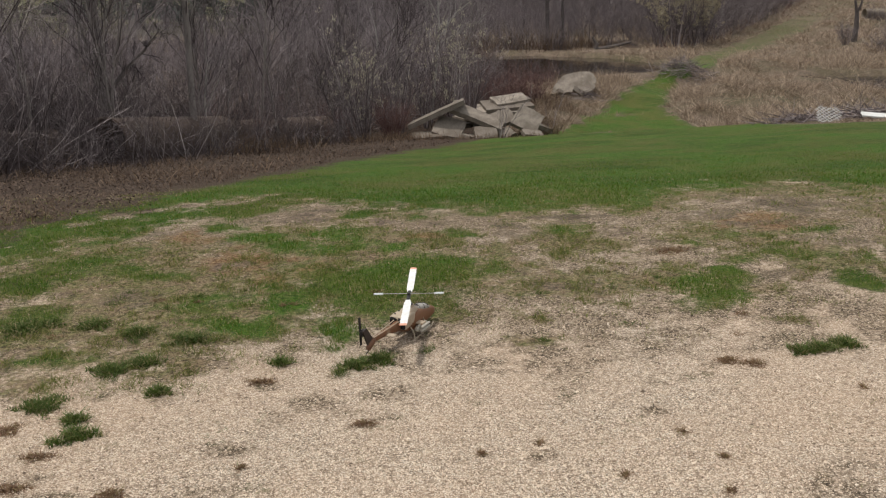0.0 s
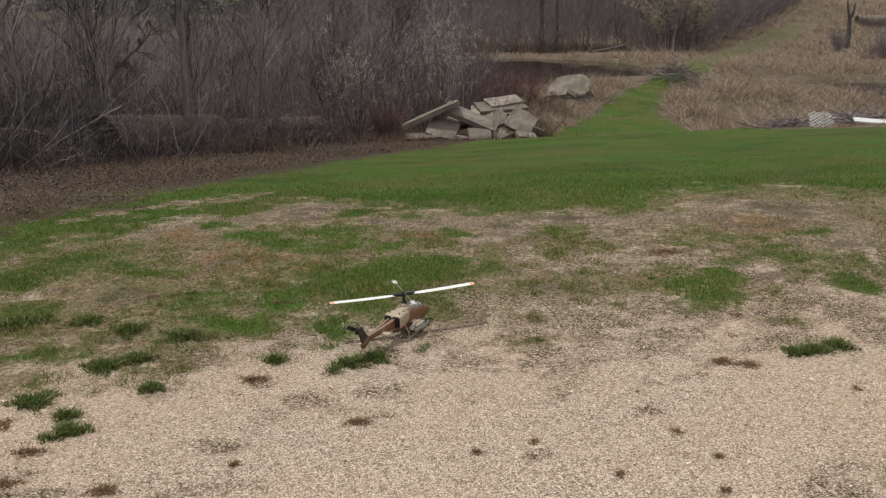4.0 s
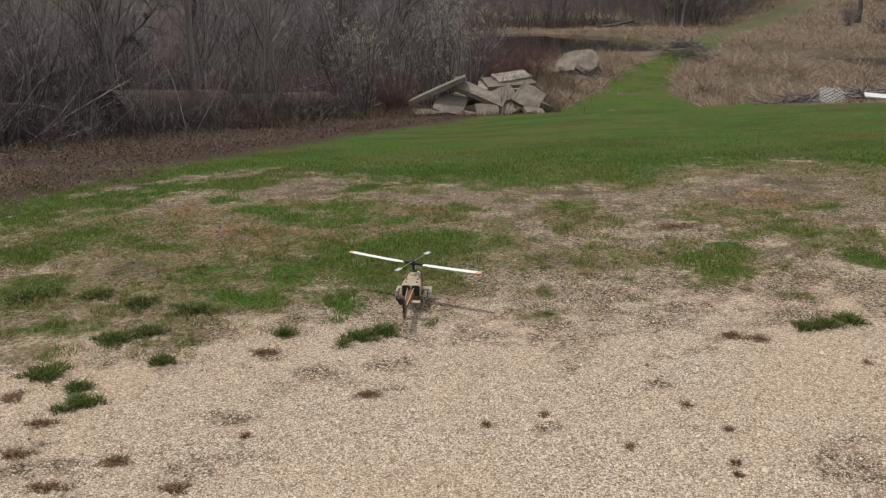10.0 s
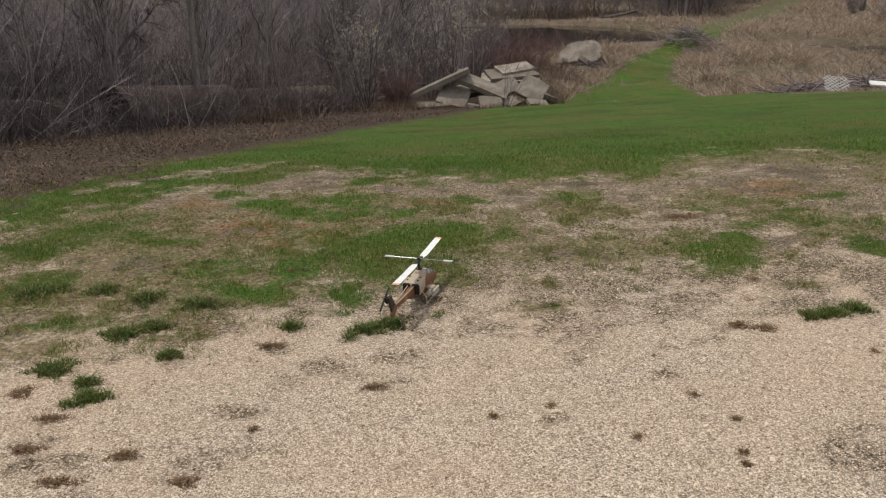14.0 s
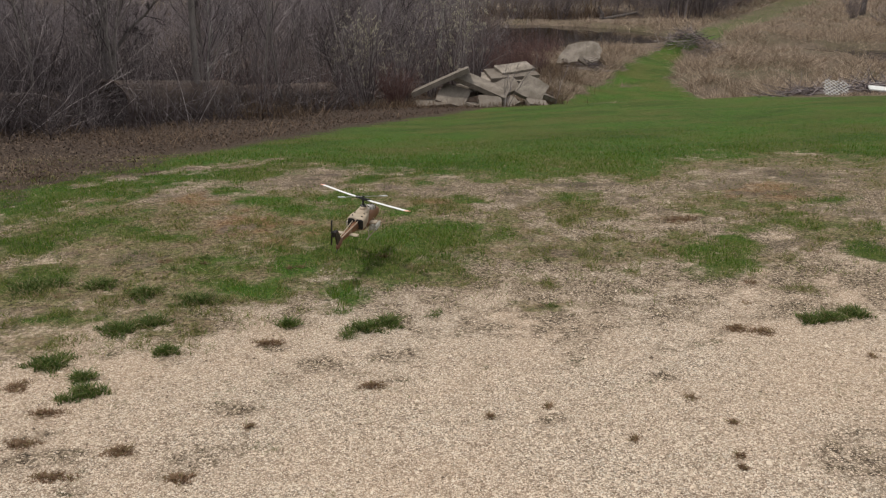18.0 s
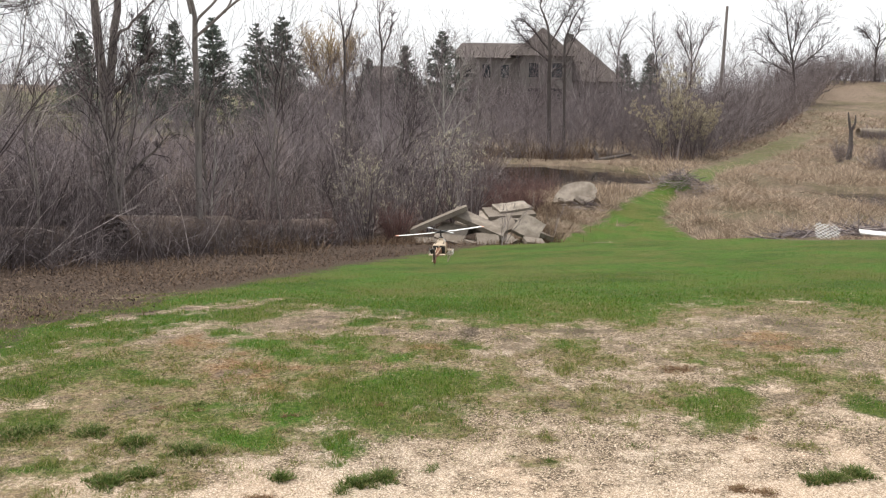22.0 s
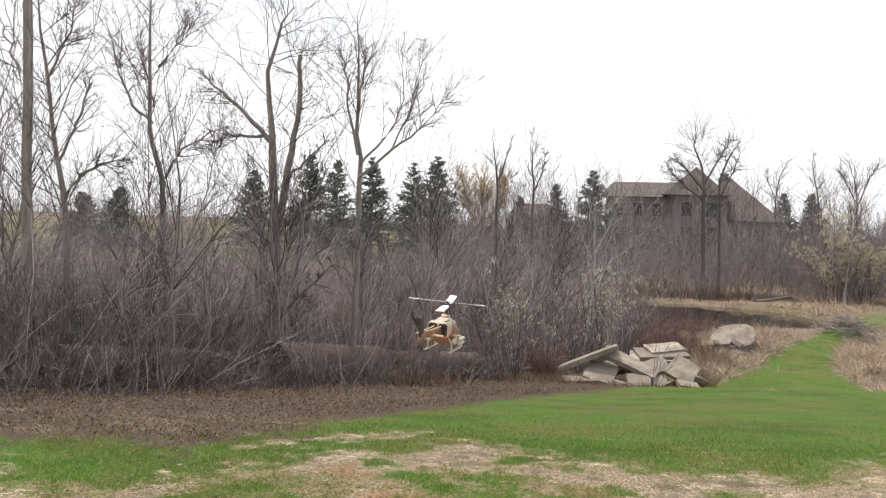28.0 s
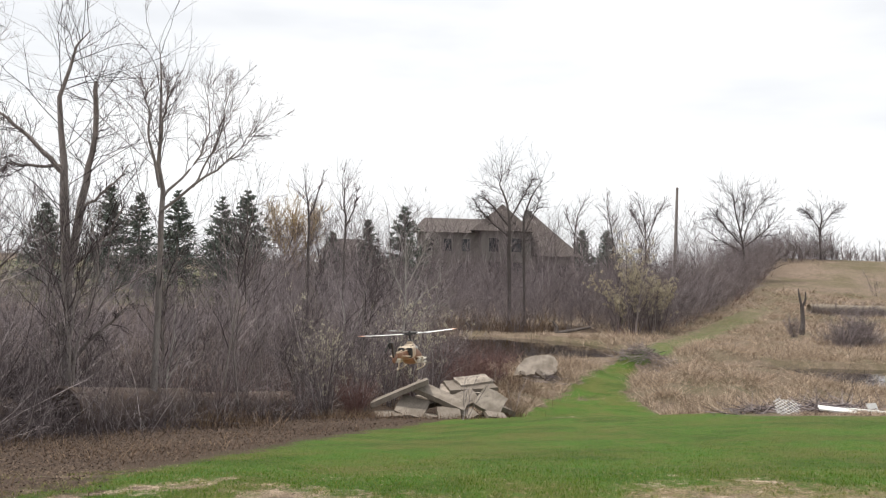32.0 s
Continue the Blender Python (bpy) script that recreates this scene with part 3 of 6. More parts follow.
def cover(x, y):
    """How densely each ground cover grows at a place: lawn, leaf litter, dry grass, bare soil, thin olive grass, rusty dead weeds (0 to 1)."""
    x, y = np.asarray(x, float), np.asarray(y, float)
    r = np.hypot(x, y)
    jx = x + (rough_noise(x, y, 0.6, 3) - 0.5) * np.clip(0.05 * r, 0.1, 0.8)
    jy = y + (rough_noise(x, y, 0.6, 7) - 0.5) * np.clip(0.1 * r, 0.2, 0.9)

    def patches(rows, sharp=1.2):
        f = np.zeros_like(x)
        for cx, cy, a, b in rows:
            q = ((jx - cx) / a) ** 2 + ((jy - cy) / b) ** 2
            f = np.maximum(f, np.exp(-0.6 * q ** sharp))
        return f

    low = smooth(8.6, 7.6, y)
    # the lawn thins out over half a metre at its near edge
    reach = np.clip(0.055 * r, 0.15, 0.5)
    lawn = sum((inside(jx + u * 0.5 * reach, jy + v * reach, LAWN) | inside(jx, jy, TRAIL)).astype(float) for u, v in ((0, 0), (0.7, 0.5), (-0.7, -0.5), (0.5, -1.0), (-0.5, 1.0))) / 5
    green = patches(GREEN) * (0.5 + 0.9 * rough_noise(x, y, 0.2, 91))
    # the yard turns from gravel to thin growth on a slanting, broken line
    green = np.maximum(green, patches(GREEN_THIN) * (0.15 + 0.95 * rough_noise(x, y, 0.12, 98)))
    yard = smooth(3.35, 4.25, y + 0.28 * np.clip(-x - 0.4, 0, 2.2) - 0.1 * np.clip(x - 0.6, 0, 2.0) + 1.0 * (rough_noise(x, y, 0.9, 31) - 0.5))
    fringe = smooth(0.52, 0.38, rough_noise(x, y, 0.4, 93)) * smooth(7.6, 6.2, y)
    lawn = np.maximum(lawn * (1 - 0.45 * fringe), 0.98 * green * low)
    olive = low * np.maximum(0.85 * patches(OLIVE) * (0.5 + 0.8 * rough_noise(x, y, 0.2, 92)), yard * np.clip(0.22 + 0.75 * smooth(0.36, 0.64, rough_noise(x, y, 0.45, 11)), 0, 0.75))
    rust = low * patches(RUST) * (0.45 + 0.7 * rough_noise(x, y, 0.15, 94))
    worn = patches(BARE) * (0.35 + 1.0 * rough_noise(x, y, 0.16, 97))
    lawn, olive = lawn * (1 - np.clip(worn, 0, 1)), olive * (1 - 0.7 * np.clip(worn, 0, 1))
    wood = 1.0 * ((jy > 7.6) | ((jx < -2.3) & (jy > 6.6)) | ((jx < -2.9) & (jy > 5.6)))
    right = smooth(-0.5, 0.6, x - np.interp(y, (12, 22, 25, 30, 45), (3.6, 2.9, 2.0, 2.6, 3.4))) * (jy > 12.5)
    far = smooth(58, 70, jy)
    meadow = inside(jx, jy, MEADOW).astype(float)
    trail = inside(jx, jy, TRAIL) & (y > 37.5)
    lawn = np.where(trail, (0.4 + 0.24 * smooth(60, 44, y)) * smooth(100, 62, y), lawn)
    right = right * (1 - 0.8 * smooth(55.2, 56.2, jy) * smooth(14.5, 12.5, x))
    straw = yard * low * 0.55 * smooth(0.42, 0.66, rough_noise(x, y, 0.4, 25))
    dry = np.maximum(np.maximum(right, 0.85 * far), np.maximum(0.8 * worn, straw) * (1 - lawn))
    litter = wood * (1 - right) * (1 - far)
    soil = np.maximum(0.55 * smooth(0.45, 0.72, rough_noise(x, y, 0.5, 21)), yard * (0.55 + 0.4 * smooth(0.35, 0.65, rough_noise(x, y, 0.5, 22))))
    soil = np.maximum(soil, 0.72 * patches(SOIL))
    soil = np.maximum(soil, smooth(3.0, 3.85, y + 0.9 * (rough_noise(x, y, 0.7, 27) - 0.5)) * (0.25 + 0.6 * rough_noise(x, y, 0.22, 28)))
    soil = np.maximum(soil, 0.66 * smooth(4.3, 5.3, y + 0.8 * (rough_noise(x, y, 0.5, 26) - 0.5)) * low)
    lawn = np.maximum(lawn, 0.45 * meadow)
    return lawn, litter * (1 - 0.5 * meadow), dry, soil, olive, rust


def build_ground():
    xs = np.unique(np.round(np.concatenate([np.arange(-3.2, 3.6, 0.045), np.arange(-12, 15, 0.3), np.arange(-45, 60, 1.5), np.geomspace(60, 3000, 26), -np.geomspace(45, 3000, 26)]), 3))
    ys = np.unique(np.round(np.concatenate([np.arange(2.2, 7.8, 0.045), np.arange(-4, 40, 0.25), np.arange(40, 130, 1.2), np.geomspace(130, 3000, 24), -np.geomspace(4, 300, 16)]), 3))
    X, Y = np.meshgrid(xs, ys)
    v = np.stack([X, Y, height(X, Y)], -1).reshape(-1, 3)
    nx, ny = len(xs), len(ys)
    i = (np.arange(ny - 1)[:, None] * nx + np.arange(nx - 1)[None]).ravel()
    me = mesh_data("ground", v, np.stack([i, i + 1, i + nx + 1, i + nx], 1), M_GROUND, True)
    a = me.color_attributes.new("cover", "FLOAT_COLOR", "POINT")
    lawn, litter, dry, soil, olive, rust = cover(v[:, 0], v[:, 1])
    a.data.foreach_set("color", np.stack([lawn, litter, dry, np.ones_like(lawn)], 1).astype(np.float32).ravel())
    me.attributes.new("soil", "FLOAT", "POINT").data.foreach_set("value", soil.astype(np.float32))
    me.attributes.new("olive", "FLOAT", "POINT").data.foreach_set("value", olive.astype(np.float32))
    me.attributes.new("rust", "FLOAT", "POINT").data.foreach_set("value", rust.astype(np.float32))
    tagged(new("ground", me), "gravel yard and sloping lawn running down to a creek bottom", "ground", kind="structure")


build_ground()


def water(name, cx, cy, a, b, z, label):
    u = np.linspace(0, 2 * math.pi, 49)[:-1]
    v = np.concatenate([[(cx, cy, z)], np.stack([cx + a * np.cos(u), cy + b * np.sin(u), np.full(48, z)], 1)])
    f = np.array([(0, 1 + k, 1 + (k + 1) % 48) for k in range(48)])
    tagged(new(name, mesh_data(name, v, f, M_WATER, True)), label, "water", kind="structure")


water("water_creek", 4.6, 46.6, 7.5, 8.2, -2.68, "still dark brown creek water")
water("water_pond", 22.6, 37.2, 7.1, 3.95, -2.68, "still pond water reflecting the sky")


def fan_points(rng, count, left, right, near, far):
    """Places spread evenly as a walker on the yard sees them: thick near by, thinner far off."""
    a = np.radians(rng.uniform(-right, left, count))
    r = np.exp(rng.uniform(math.log(near), math.log(far), count))
    return -r * np.sin(a), r * np.cos(a), r


def blade_mesh(name, rng, x, y, tall, wide, mat, lean=0.35, z=None, simple=False):
    """Upright blades as bent slivers of two faces."""
    n = len(x)
    z = height(x, y) if z is None else z
    u = rng.uniform(0, 2 * math.pi, n)
    side = np.stack([np.cos(u), np.sin(u), np.zeros(n)], 1)
    bend = rng.normal(0, lean, (n, 2))
    p = np.stack([x, y, z - 0.004], 1)
    midp = p + np.stack([bend[:, 0] * 0.35, bend[:, 1] * 0.35, np.full(n, 0.55)], 1) * tall[:, None]
    tip = p + np.stack([bend[:, 0], bend[:, 1], np.ones(n)], 1) * tall[:, None]
    w = side * (wide / 2)[:, None]
    if simple:
        return mesh_data(name, np.stack([p - w, p + w, tip], 1).reshape(-1, 3), np.arange(n * 3).reshape(-1, 3), mat)
    v = np.stack([p - w, p + w, midp - 0.8 * w, midp + 0.8 * w, tip], 1).reshape(-1, 3)
    k = np.arange(n)[:, None] * 5
    return mesh_data(name, v, [np.concatenate([k + 0, k + 1, k + 3, k + 2], 1), np.concatenate([k + 2, k + 3, k + 4], 1)], mat)


def build_grass():
    rng = np.random.default_rng(5)
    x, y, r = fan_points(rng, 560000, 42, 34, 2.6, 12)
    lawn = cover(x, y)[0]
    hold = lawn + 1.1 * (rough_noise(x, y, 0.12, 43) - 0.5)
    keep = rng.uniform(0, 1, len(x)) < smooth(0.4, 0.75, hold) * np.where(y > 7.5, 0.25 * smooth(12, 8.5, y), 0.5)
    x, y, r = x[keep], y[keep], r[keep]
    clump = value_noise(x, y, 0.25, 41)
    tall = (0.008 + 0.022 * clump + 0.0008 * r) * rng.uniform(0.6, 1.25, len(x)) * np.where(y > 8, 0.7, 1.0)
    tagged(new("lawn_grass", blade_mesh("lawn_grass", rng, x, y, tall, 0.0022 + 0.0005 * r, M_GRASS, simple=True)), "short green lawn grass with uneven patches", "grass", kind="stuff")
    x, y, r = fan_points(rng, 240000, 36, 34, 2.6, 9)
    lawn, litter, dry, soil, olive, rust = cover(x, y)
    keep = rng.uniform(0, 1, len(x)) < 0.02 + np.clip(0.8 * olive + 0.5 * rust + 0.55 * dry + 0.25 * soil * (y > 3.6), 0, 0.8) * smooth(0.3, 0.6, rough_noise(x, y, 0.1, 44)) * (1 - 0.7 * lawn)
    x, y, r = x[keep], y[keep], r[keep]
    tagged(new("dead_grass", blade_mesh("dead_grass", rng, x, y, rng.uniform(0.005, 0.024, len(x)), 0.0018 + 0.0004 * r, M_THATCH, 1.3, simple=True)), "thin dead straw lying among the gravel", "grass", kind="stuff")
    # sparse sprigs of living grass between the stones
    x, y, r = fan_points(rng, 330000, 36, 34, 2.6, 8.5)
    lawn, litter, dry, soil, olive, rust = cover(x, y)
    sprig = rough_noise(x, y, 0.075, 46) + 0.35 * (rough_noise(x, y, 0.3, 47) - 0.5)
    keep = rng.uniform(0, 1, len(x)) < np.clip(1.3 * olive + 0.35 * smooth(0.1, 0.5, lawn), 0, 0.9) * smooth(0.5, 0.6, sprig) * (1 - smooth(0.5, 0.9, lawn))
    x, y, r, sprig = x[keep], y[keep], r[keep], sprig[keep]
    tall = (0.006 + 0.03 * smooth(0.5, 0.75, sprig)) * rng.uniform(0.5, 1.2, len(x))
    tagged(new("sparse_grass", blade_mesh("sparse_grass", rng, x, y, tall, 0.002 + 0.0005 * r, M_SPRIG, 0.7, simple=True)), "sparse olive grass sprigs between the stones", "grass", kind="stuff")


build_grass()


def build_stones():
    rng = np.random.default_rng(6)
    x, y, r = fan_points(rng, 150000, 33, 33, 2.0, 6.5)
    lawn, litter, dry, soil, olive, rust = cover(x, y)
    keep = rng.uniform(0, 1, len(x)) < np.clip(1.1 - 2.2 * lawn - 0.9 * olive - 1.0 * soil - 0.8 * dry, 0.04, 1) * (1 - smooth(0.2, 0.5, lawn)) * (0.25 + 0.75 * smooth(4.9, 3.6, y - 0.2 * x + 1.2 * (rough_noise(x, y, 0.8, 95) - 0.5)))
    x, y = x[keep], y[keep]
    n = len(x)
    s = 0.003 * np.exp(rng.normal(0, 0.4, n))
    base = np.array([(1, 0, 0), (-1, 0, 0), (0, 1, 0), (0, -1, 0), (0.1, 0, 0.75)])
    v = base[None] * rng.uniform(0.65, 1.25, (n, 5, 3)) * s[:, None, None]
    u = rng.uniform(0, 2 * math.pi, n)
    c, d = np.cos(u)[:, None], np.sin(u)[:, None]
    v = np.stack([v[..., 0] * c - v[..., 1] * d, v[..., 0] * d + v[..., 1] * c, v[..., 2]], -1)
    v += np.stack([x, y, height(x, y) - 0.1 * s], 1)[:, None]
    f = np.array([(0, 2, 4), (2, 1, 4), (1, 3, 4), (3, 0, 4)])
    tagged(new("gravel", mesh_data("gravel", v.reshape(-1, 3), (np.arange(n)[:, None, None] * 5 + f[None]).reshape(-1, 3), M_STONE)), "loose pale crushed gravel", "gravel", kind="stuff")


build_stones()

# single tufts standing in the gravel: x, y, half width, half depth
TUFTS = [(-1.42, 3.48, 0.11, 0.1), (-1.3, 3.56, 0.09, 0.07), (-1.58, 3.14, 0.11, 0.1), (-1.4, 3.01, 0.06, 0.04), (-1.33, 2.89, 0.08, 0.06), (-1.4, 2.84, 0.05, 0.03), (-1.15, 3.25, 0.06, 0.05), (-0.35, 3.51, 0.1, 0.07),
         (-0.25, 3.57, 0.08, 0.08), (-0.42, 3.43, 0.04, 0.05), (-0.69, 3.54, 0.06, 0.04), (-1.17, 3.82, 0.13, 0.1), (-1.46, 3.92, 0.1, 0.09), (-1.72, 4.04, 0.1, 0.09), (1.81, 3.53, 0.08, 0.07), (1.6, 3.47, 0.06, 0.05),
         (1.69, 3.49, 0.07, 0.06), (-2.05, 4.04, 0.16, 0.15)]
BROWN_TUFTS = [(-0.27, 2.97, 0.06, 0.04), (-1.07, 2.49, 0.07, 0.05), (-0.83, 2.34, 0.06, 0.04), (-1.62, 2.94, 0.06, 0.06), (-1.42, 2.74, 0.08, 0.04), (-0.74, 3.35, 0.09, 0.04), (-1.23, 2.34, 0.1, 0.04), (-1.41, 2.53, 0.08, 0.04), (-0.68, 2.66, 0.02, 0.03),
               (0.38, 2.77, 0.03, 0.03), (0.64, 2.53, 0.02, 0.03), (0.94, 2.34, 0.02, 0.02), (0.17, 2.72, 0.02, 0.02), (0.9, 2.81, 0.03, 0.03), (1.0, 2.62, 0.02, 0.02), (1.26, 3.41, 0.07, 0.06), (1.36, 3.37, 0.07, 0.05),
               (1.44, 5.07, 0.16, 0.11), (0.95, 2.41, 0.02, 0.02), (1.7, 3.11, 0.02, 0.03)]


def build_tufts():
    rng = np.random.default_rng(8)
    for rows, mat, label, tall in ((TUFTS, M_TUFT, "low clump of dark green grass growing in the gravel", 0.04), (BROWN_TUFTS, M_BROWN_TUFT, "flat withered brown weed clump in the gravel", 0.017)):
        for cx, cy, a, b in rows:
            n = int(620 * math.sqrt(a * b / 0.01)) if a > 0.05 else 90
            u, q = rng.uniform(0, 2 * math.pi, n), np.sqrt(rng.uniform(0, 1, n))
            q = q * (0.8 + 0.3 * np.sin(3 * u + cx * 9) + 0.25 * np.sin(7 * u + cy * 5))
            x, y = a * q * np.cos(u), b * q * np.sin(u)
            h = height(cx + x, cy + y) - height(cx, cy)
            me = blade_mesh("grass_tuft", rng, x, y, tall * (1.15 - 0.6 * q) * rng.uniform(0.5, 1.2, n), np.full(n, 0.005), mat, 0.9, h)
            ob = tagged(new("grass_tuft", me), label, "grass tuft", "tufts in the gravel")
            ob.location = (cx, cy, float(height(cx, cy)))


build_tufts()


def build_small_tufts():
    """Little sprigs between the larger tufts, thickest towards the grass."""
    rng = np.random.default_rng(81)
    for k in range(34):
        cx = rng.uniform(-2.1, 0.2) if k % 3 else rng.uniform(0.0, 2.2)
        cy = 4.6 - 1.4 * rng.uniform(0, 1) ** 1.4
        a, n = rng.uniform(0.015, 0.04), int(rng.integers(30, 80))
        u, q = rng.uniform(0, 2 * math.pi, n), np.sqrt(rng.uniform(0, 1, n))
        x, y = a * 1.5 * q * np.cos(u), a * q * np.sin(u)
        brown = k % 4 == 1
        me = blade_mesh("grass_tuft", rng, x, y, 0.028 * (1.2 - 0.6 * q) * rng.uniform(0.5, 1.2, n), np.full(n, 0.0045), M_BROWN_TUFT if brown else M_TUFT, 0.9, height(cx + x, cy + y) - height(cx, cy), simple=True)
        ob = tagged(new("grass_tuft", me), "tiny withered brown sprig in the gravel" if brown else "tiny sprig of green grass in the gravel", "grass tuft", "sprigs in the gravel")
        ob.location = (cx, cy, float(height(cx, cy)))


build_small_tufts()


def build_litter():
    rng = np.random.default_rng(9)
    x, y, r = fan_points(rng, 80000, 42, 12, 6.5, 40)
    lawn, litter, dry, soil, olive, rust = cover(x, y)
    keep = (rng.uniform(0, 1, len(x)) < litter) & (lawn < 0.3)
    x, y, r = x[keep], y[keep], r[keep]
    n = len(x)
    s = 0.007 + 0.0008 * r
    a, b = rng.normal(0, 1, (n, 3)), rng.normal(0, 1, (n, 3))
    a[:, 2] *= 0.35
    b[:, 2] *= 0.35
    a *= (s * rng.uniform(0.6, 1.3, n) / np.linalg.norm(a, axis=1))[:, None]
    b *= (0.6 * s / np.linalg.norm(b, axis=1))[:, None]
    p = np.stack([x, y, height(x, y) + 0.02 + rng.uniform(0, 0.05, n)], 1)
    v = np.stack([p - a, p + b, p + a, p - b], 1).reshape(-1, 3)
    tagged(new("leaf_litter", mesh_data("leaf_litter", v, np.arange(n * 4).reshape(-1, 4), M_LEAF)), "brown fallen leaves below the bare brush", "leaves", kind="stuff")
    # upright dead stalks along the edge of the brush
    x, y, r = fan_points(rng, 60000, 42, 6, 7, 30)
    lawn, litter, dry, soil, olive, rust = cover(x, y)
    keep = (rng.uniform(0, 1, len(x)) < litter * smooth(0.35, 0.75, rough_noise(x, y, 1.6, 51)) * 0.4) & (lawn < 0.2)
    x, y, r = x[keep], y[keep], r[keep]
    tagged(new("dead_stalks", blade_mesh("dead_stalks", rng, x, y, rng.uniform(0.03, 0.11, len(x)) + 0.25 * smooth(0.6, 0.75, rough_noise(x, y, 1.1, 52)) * rng.uniform(0, 1, len(x)), 0.003 + 0.0005 * r, M_WEED, 0.9)), "dead weed stalks at the edge of the brush", "weeds", kind="stuff")
    # matted straw on the mounds towards the pond
    x, y, r = fan_points(rng, 300000, 0, 36, 14, 100)
    lawn, litter, dry, soil, olive, rust = cover(x, y)
    clump = rough_noise(x, y, 0.75, 61)
    keep = (rng.uniform(0, 1, len(x)) < dry * smooth(0.25, 0.55, clump)) & (lawn < 0.3) & (height(x, y) > -2.7) & ((y < 54) | (x > 13)) & (np.hypot(x - 4.8, y - 31.4) > 0.9)
    x, y, r, clump = x[keep], y[keep], r[keep], clump[keep]
    tall = (0.05 + 0.5 * smooth(0.4, 0.75, clump)) * rng.uniform(0.5, 1.2, len(x))
    tall = tall * np.where((y > 36.0) & (y < 45) & (x < 13), 0.22, 1.0) * np.where((x > 7.5) & (x < 12) & (y < 19.6), 0.25, 1.0) * (0.25 + 0.75 * smooth(1.1, 2.0, ((x - 22.1) / 7.2) ** 2 + ((y - 36.7) / 4.0) ** 2))
    tagged(new("dry_grass", blade_mesh("dry_grass", rng, x, y, 0.95 * tall, 0.004 + 0.0005 * r, M_STRAW, 1.2, simple=True)), "matted straw-coloured dead grass on low mounds", "grass", kind="stuff")
    # brown weeds standing round the broken slabs and the path's edge
    for x0, y0, a, b, n, tall0, mat, label in ((-1.3, 21.8, 1.4, 0.4, 700, 0.25, M_WEED, "brown weeds at the foot of the slabs"), (1.3, 21.8, 1.6, 0.3, 300, 0.16, M_WEED, "brown weeds at the foot of the slabs"), (2.85, 25.2, 0.5, 1.2, 900, 0.4, M_WEED, "tan weeds beside the slab pile"), (3.5, 28.4, 0.9, 1.6, 1500, 0.5, M_WEED, "brown weeds between the slab pile and the bank"), (5.6, 33.4, 1.2, 0.8, 1300, 0.45, M_STRAW, "straw tussock behind the propped slab"), (2.6, 23.6, 0.5, 0.5, 600, 0.35, M_WEED, "brown weeds at the end of the slab pile"),
                                               (4.0, 28.6, 1.2, 1.0, 900, 0.2, M_STRAW, "tall straw on the bank below the propped slab"), (-4.2, 18.6, 1.2, 1.2, 1500, 0.4, M_WEED, "brown weeds before the pipes"), (20.0, 31.6, 2.4, 0.6, 1500, 0.8, M_STRAW, "tan reed clump on the pond's bank")):
        x, y = x0 + a * rng.normal(0, 0.5, n), y0 + b * rng.normal(0, 0.5, n)
        tagged(new("weed_clump", blade_mesh("weed_clump", rng, x, y, tall0 * rng.uniform(0.3, 1.2, n), np.full(n, 0.014), mat, 0.5, simple=True)), label, "weeds", kind="stuff")


build_litter()


# ---- brush and trees ----
def brush(name, rng, x, y, tall, mat, label, thick=0.008, twigs=7, lean=0.22, k=5, fine=1, wander=0.16):
    """A thicket of bare stems, each with side twigs, as one mass."""
    n = len(x)
    start = np.stack([x, y, height(x, y) - 0.03], 1)
    way = np.stack([rng.normal(0, lean, n), rng.normal(0, lean, n), np.ones(n)], 1)
    r0 = thick * rng.uniform(0.5, 1.6, n)
    pts, rad = grow(rng, start, way, tall, r0, r0 * 0.3, k, wander)
    s, w, length, r = sprout(rng, pts, rad, n * twigs, 0.12, 0.98, 0.95, (0.18, 0.5), 0.25)
    if fine:
        p2, q2 = grow(rng, s, w, length, np.maximum(r * 0.8, thick * 0.32), np.full(len(s), thick * 0.2), 3, 0.2, 0.03)
        s, w, length, r = sprout(rng, p2, q2, n * twigs * fine, 0.2, 0.95, 0.9, (0.3, 0.8), 0.15)
        w /= np.linalg.norm(w, axis=1, keepdims=True)
        me = mass(name, [tubes(pts, rad, 3), tubes(p2, q2, 3)], [spikes(s, s + w * length[:, None], np.full(len(s), thick * 0.3))], mat)
    else:
        w /= np.linalg.norm(w, axis=1, keepdims=True)
        me = mass(name, [tubes(pts, rad, 3)], [spikes(s, s + w * length[:, None], np.maximum(r * 0.8, thick * 0.4))], mat)
    return tagged(new(name, me), label, "brush", kind="stuff")


def scatter(rng, count, box_, test):
    x, y = rng.uniform(box_[0], box_[1], count), rng.uniform(box_[2], box_[3], count)
    keep = test(x, y)
    return x[keep], y[keep]


def edge_left(y):
    """The line along which the left thicket begins, as x over y."""
    return np.interp(y, (5, 9, 13, 17, 20, 23, 27, 31, 36), (-7.6, -6.6, -5.6, -5.0, -3.8, -2.2, 0.3, 2.6, 2.6))


